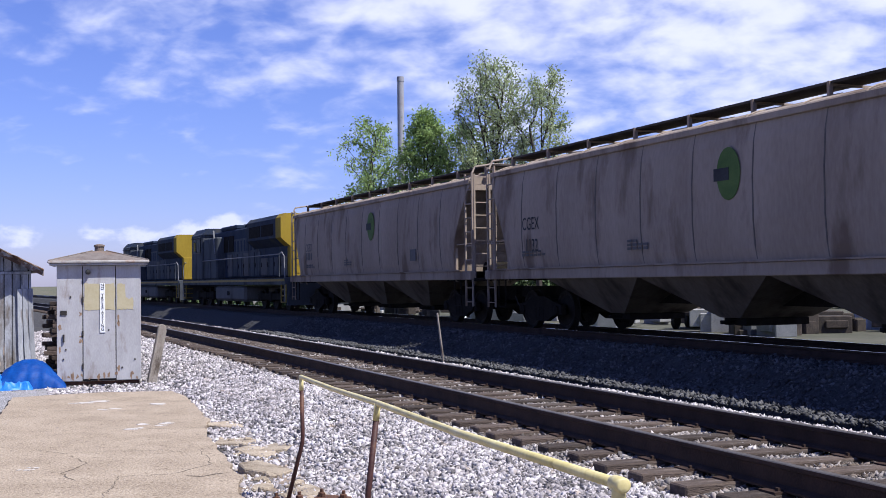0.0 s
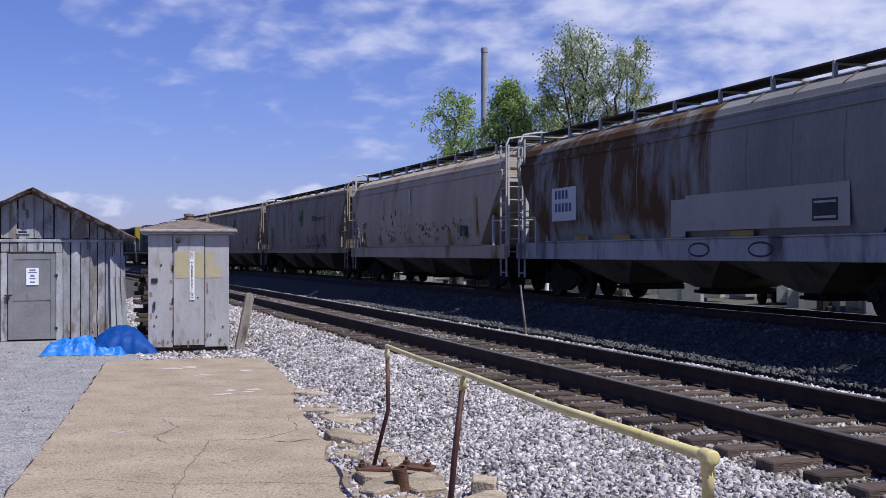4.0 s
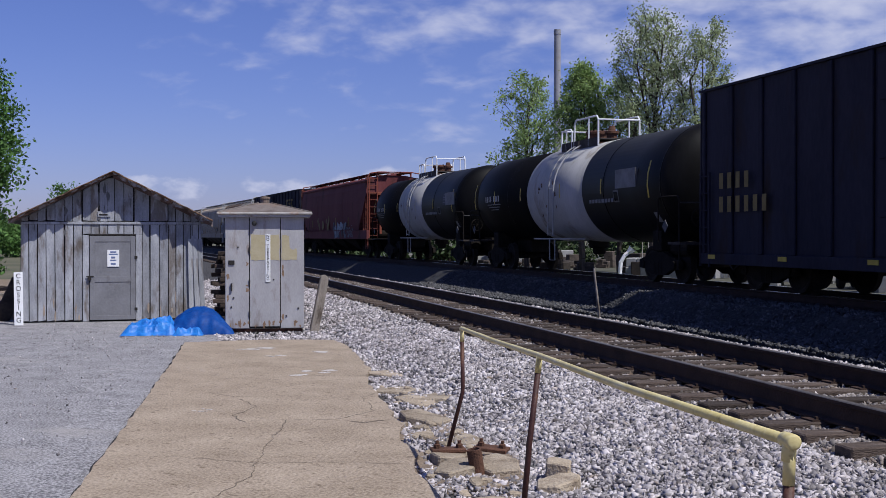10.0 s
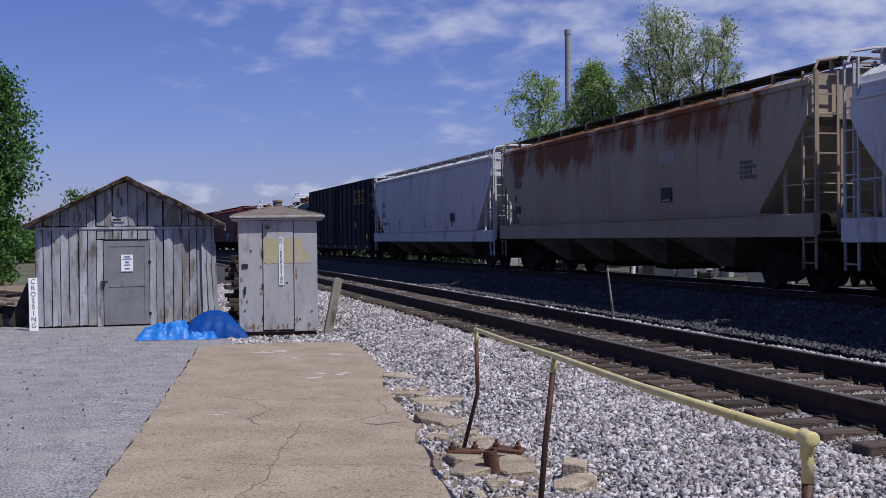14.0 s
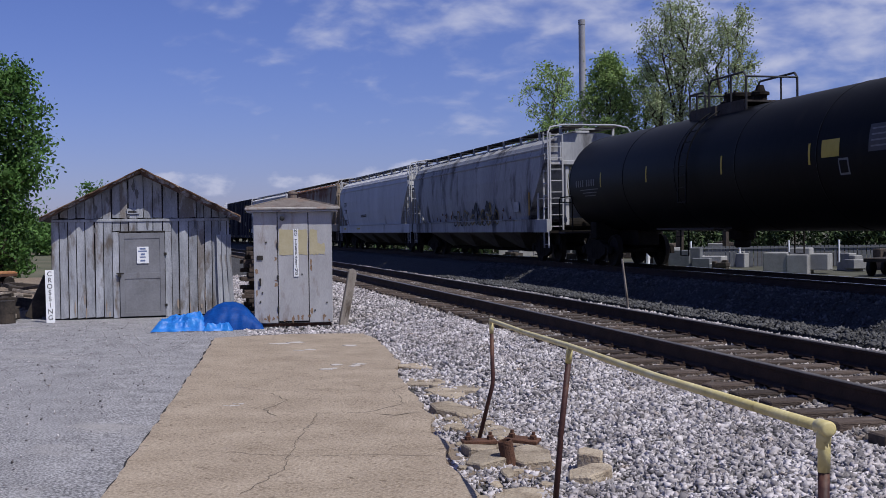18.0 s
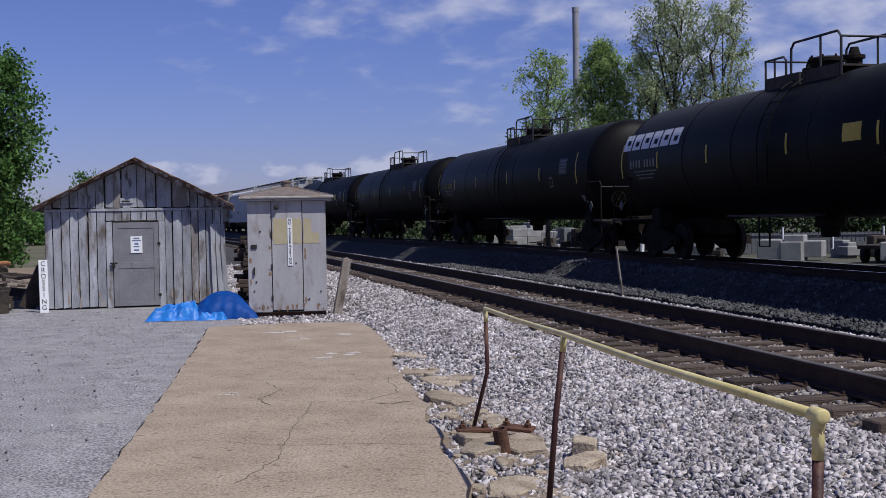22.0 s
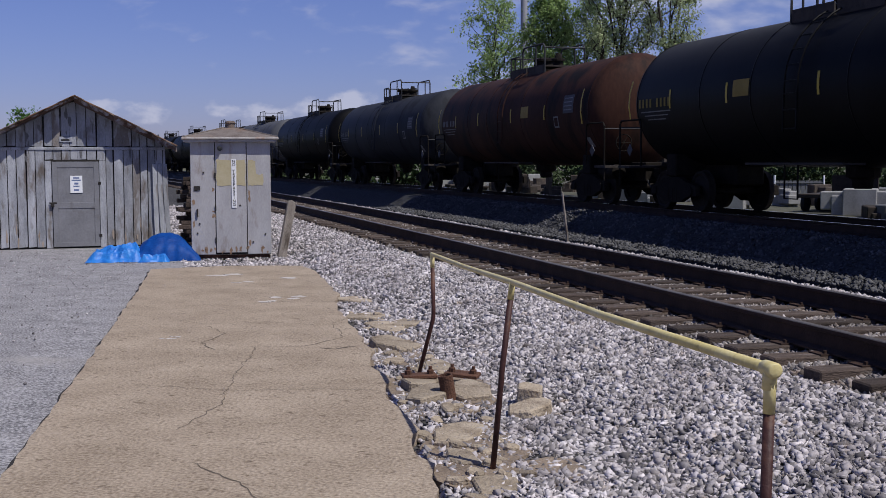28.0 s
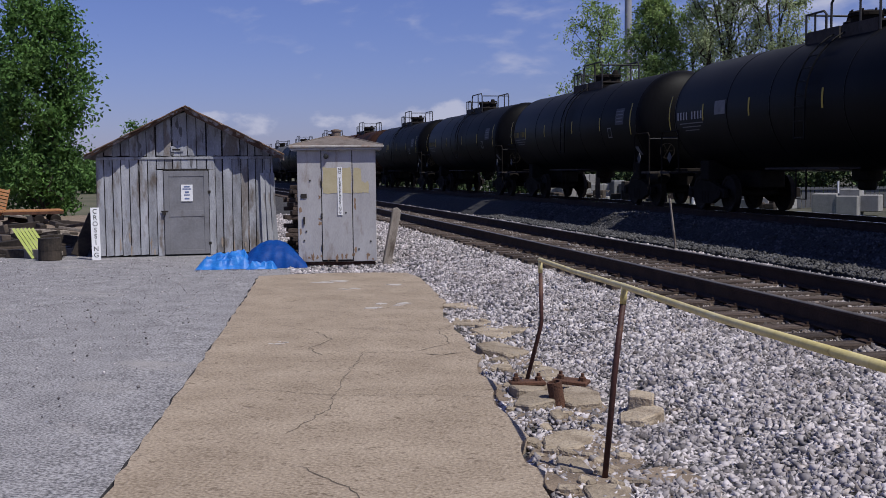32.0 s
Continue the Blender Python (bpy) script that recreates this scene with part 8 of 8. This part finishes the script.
    part("hood", tube(bmesh.new(), [(0.45, 0, 1.2), (0.62, 0, 1.38)], [0.12, 0.2], 8), WHITE, root)
    # stored machinery and scrap in a long untidy row
    for k in range(80):
        s, n = rng.uniform(30, 120), rng.uniform(23.5, 31)
        x, y, h = track(s, n)
        w, d, hh = rng.uniform(0.8, 3.2), rng.uniform(0.5, 1.4), rng.uniform(0.35, 1.25)
        bm = bmesh.new()
        for q in range(4):
            x0, z0 = rng.uniform(-w / 2, w / 4), rng.uniform(0, hh * 0.3)
            box(bm, x0, x0 + w * rng.uniform(0.2, 0.6), -d / 2 * rng.uniform(0.4, 1), d / 2 * rng.uniform(0.4, 1), 0 if q < 3 else z0, hh * rng.uniform(0.35, 1.0), bevel=0.03)
        ob = part("stored_scrap", bm, (SCRAP, SCRAP, SCRAP, FENCE, SCRAP, BLOCK)[k % 6])
        ob.matrix_basis = pose(x, y, -0.24, 0, 0, h + rng.uniform(40, 140))
        tagged(ob, "weathered scrap and machine parts stored in the yard", "scrap", "scrap row beyond the railway")
    # parked dark vehicle under the view of the passing cars
    root = thing("parked_trailer", place(-12.6, 47, -0.24, 70), "dark flat utility trailer parked in the yard", "trailer")
    part("deck", boxes((-1.8, 1.8, -0.9, 0.9, 0.55, 0.7), bevel=0.02), SCRAP, root)
    part("headboard", boxes((1.7, 1.78, -0.9, 0.9, 0.7, 1.35)), SCRAP, root)
    for x in (-0.9, 0.5):
        for yy in (-0.95, 0.95):
            bm = bmesh.new()
            lathe(bm, [(0.30, -0.09), (0.33, -0.05), (0.33, 0.05), (0.30, 0.09)], 16, "Y", (x, yy, 0.33))
            part("wheel", bm, BLACK, root)
    # low dark hedge behind the yard
    for k in range(13):
        x, y = at_angle(12.0 - 2.6 * k, 92 - 1.2 * k)
        tree("hedge_bush", x, y, 3.0 + 0.5 * (k % 3), 3.6, 80 + k, LEAF_HEDGE, "low dark-green hedge bush behind the yard", leaves=2600, leaf=0.20, clear=0.03, lumps=12, tips=60, puff=0.5, z=-0.55)
    # thin stake between the tracks
    bm = bmesh.new()
    tube(bm, [(0.02, 0, -0.25), (0, 0, 0.3), (-0.095, 0, 1.13)], [0.03, 0.028, 0.022], 6)
    ob = part("thin_stake", bm, WOOD_GREY)
    x, y, _ = track(21.0, 8.22)
    ob.matrix_basis = pose(x, y, 0)
    tagged(ob, "thin grey wooden stake between the tracks", "stake")


make_beyond()


def make_yard_junk():
    rng = random.Random(23)
    d = sheet("dirt_yard", [-46 + 2 * i for i in range(16)], [24.6 + 3 * j for j in range(8)], lambda x, y: (x, y, -0.05 + 0.04 * noise.noise((x * 0.5, y * 0.5, 2))), DIRT)
    tagged(d, "brown dirt yard behind the shed", "ground", kind="structure")
    # low trailer with an upright tail ramp
    root = thing("flatbed_trailer", pose(-21.9, 38.4, -0.05, 0, 0, 33), "low flatbed trailer with an orange wooden ramp", "trailer")
    for i in range(9):
        part("deck_board", boxes((-1.3, 0.7, -0.95 + 0.21 * i, -0.76 + 0.21 * i, 0.46, 0.50)), ORANGE_WOOD, root)
    part("frame", boxes((-1.3, 0.7, -0.95, -0.85, 0.36, 0.46)), RUST, root)
    part("frame", boxes((-1.3, 0.7, 0.85, 0.95, 0.34, 0.46)), RUST, root)
    part("drawbar", boxes((-2.2, -1.3, -0.5, 0.5, 0.30, 0.44), bevel=0.05), ORANGE_WOOD, root)
    for i in range(7):
        part("ramp_slat", boxes((-0.32, 0.32, -0.02, 0.02, 0.06 + 0.12 * i, 0.15 + 0.12 * i)), ORANGE_WOOD, root).matrix_basis = pose(-1.55, -0.7, 0.44, -10, 14, 0)
    for x in (-0.32, 0.28):
        part("ramp_rail", boxes((x, x + 0.05, 0.02, 0.06, 0.0, 0.92)), ORANGE_WOOD, root).matrix_basis = pose(-1.55, -0.7, 0.44, -10, 14, 0)
    for x in (-0.12, 0.42):
        for yy in (-1.05, 1.05):
            bm = bmesh.new()
            lathe(bm, [(0.15, -0.08), (0.18, -0.05), (0.18, 0.05), (0.15, 0.08)], 16, "Y", (x, yy, 0.18))
            part("wheel", bm, WHEEL, root)
    # lime slatted panel leaning on junk
    root = thing("slatted_panel", place(30.0, 25.8, -0.03, 4), "lime-green slatted panel leaning on scrap", "panel")
    for i in range(6):
        bm = boxes((-0.015, 0.038, -0.015, 0.015, 0.0, 0.78))
        part("slat", bm, LIME, root).matrix_basis = pose(-0.16 + 0.075 * i, 0, 0, -26, -30, 0)
    # scrap heap: short ties, plates and dark lumps
    for k in range(84):
        az, dd = rng.uniform(27.9, 33.5), rng.uniform(25.6, 33) if k < 46 else rng.uniform(32, 46)
        w, l, h = rng.uniform(0.10, 0.26), rng.uniform(0.4, 1.6), rng.uniform(0.06, 0.22)
        bm = boxes((-l / 2, l / 2, -w / 2, w / 2, 0, h), bevel=0.01)
        ob = part("scrap_timber", bm, SCRAP if k % 3 else WOOD_GREY)
        x, y = at_angle(az, dd)
        ob.matrix_basis = pose(x, y, -0.04 + (0.16 if k % 4 == 0 else 0.0), rng.uniform(-6, 6), rng.uniform(-12, 12), rng.uniform(-60, 60))
        tagged(ob, "dark piece of scrap timber lying in the dirt", "scrap", "scrap heap beside the shed")
    bm = bmesh.new()
    lathe(bm, [(0.22, 0), (0.23, 0.02), (0.225, 0.2), (0.23, 0.22), (0.225, 0.42), (0.23, 0.46), (0.2, 0.46)], 18)
    ob = part("rusty_drum", bm, SCRAP)
    ob.matrix_basis = place(29.6, 25.2, -0.04)
    tagged(ob, "small dark drum among the scrap", "drum")
    bm = boxes((-0.16, 0.16, -0.03, 0.03, 0, 0.95), bevel=0.01)
    ob = part("leaning_board", bm, SCRAP)
    ob.matrix_basis = place(28.35, 26.2, -0.04, 5) @ pose(0, 0, 0, 0, 24, 0)
    tagged(ob, "dark board leaning against the shed", "board")


make_yard_junk()



def motions():
    """The train rolls along the main line, slowing a little."""
    for i, car in CARS:
        walk(car, [(float(t), car_pose(JOINTS[i], JOINTS[i + 1], float(t))) for t in range(33)])


motions()
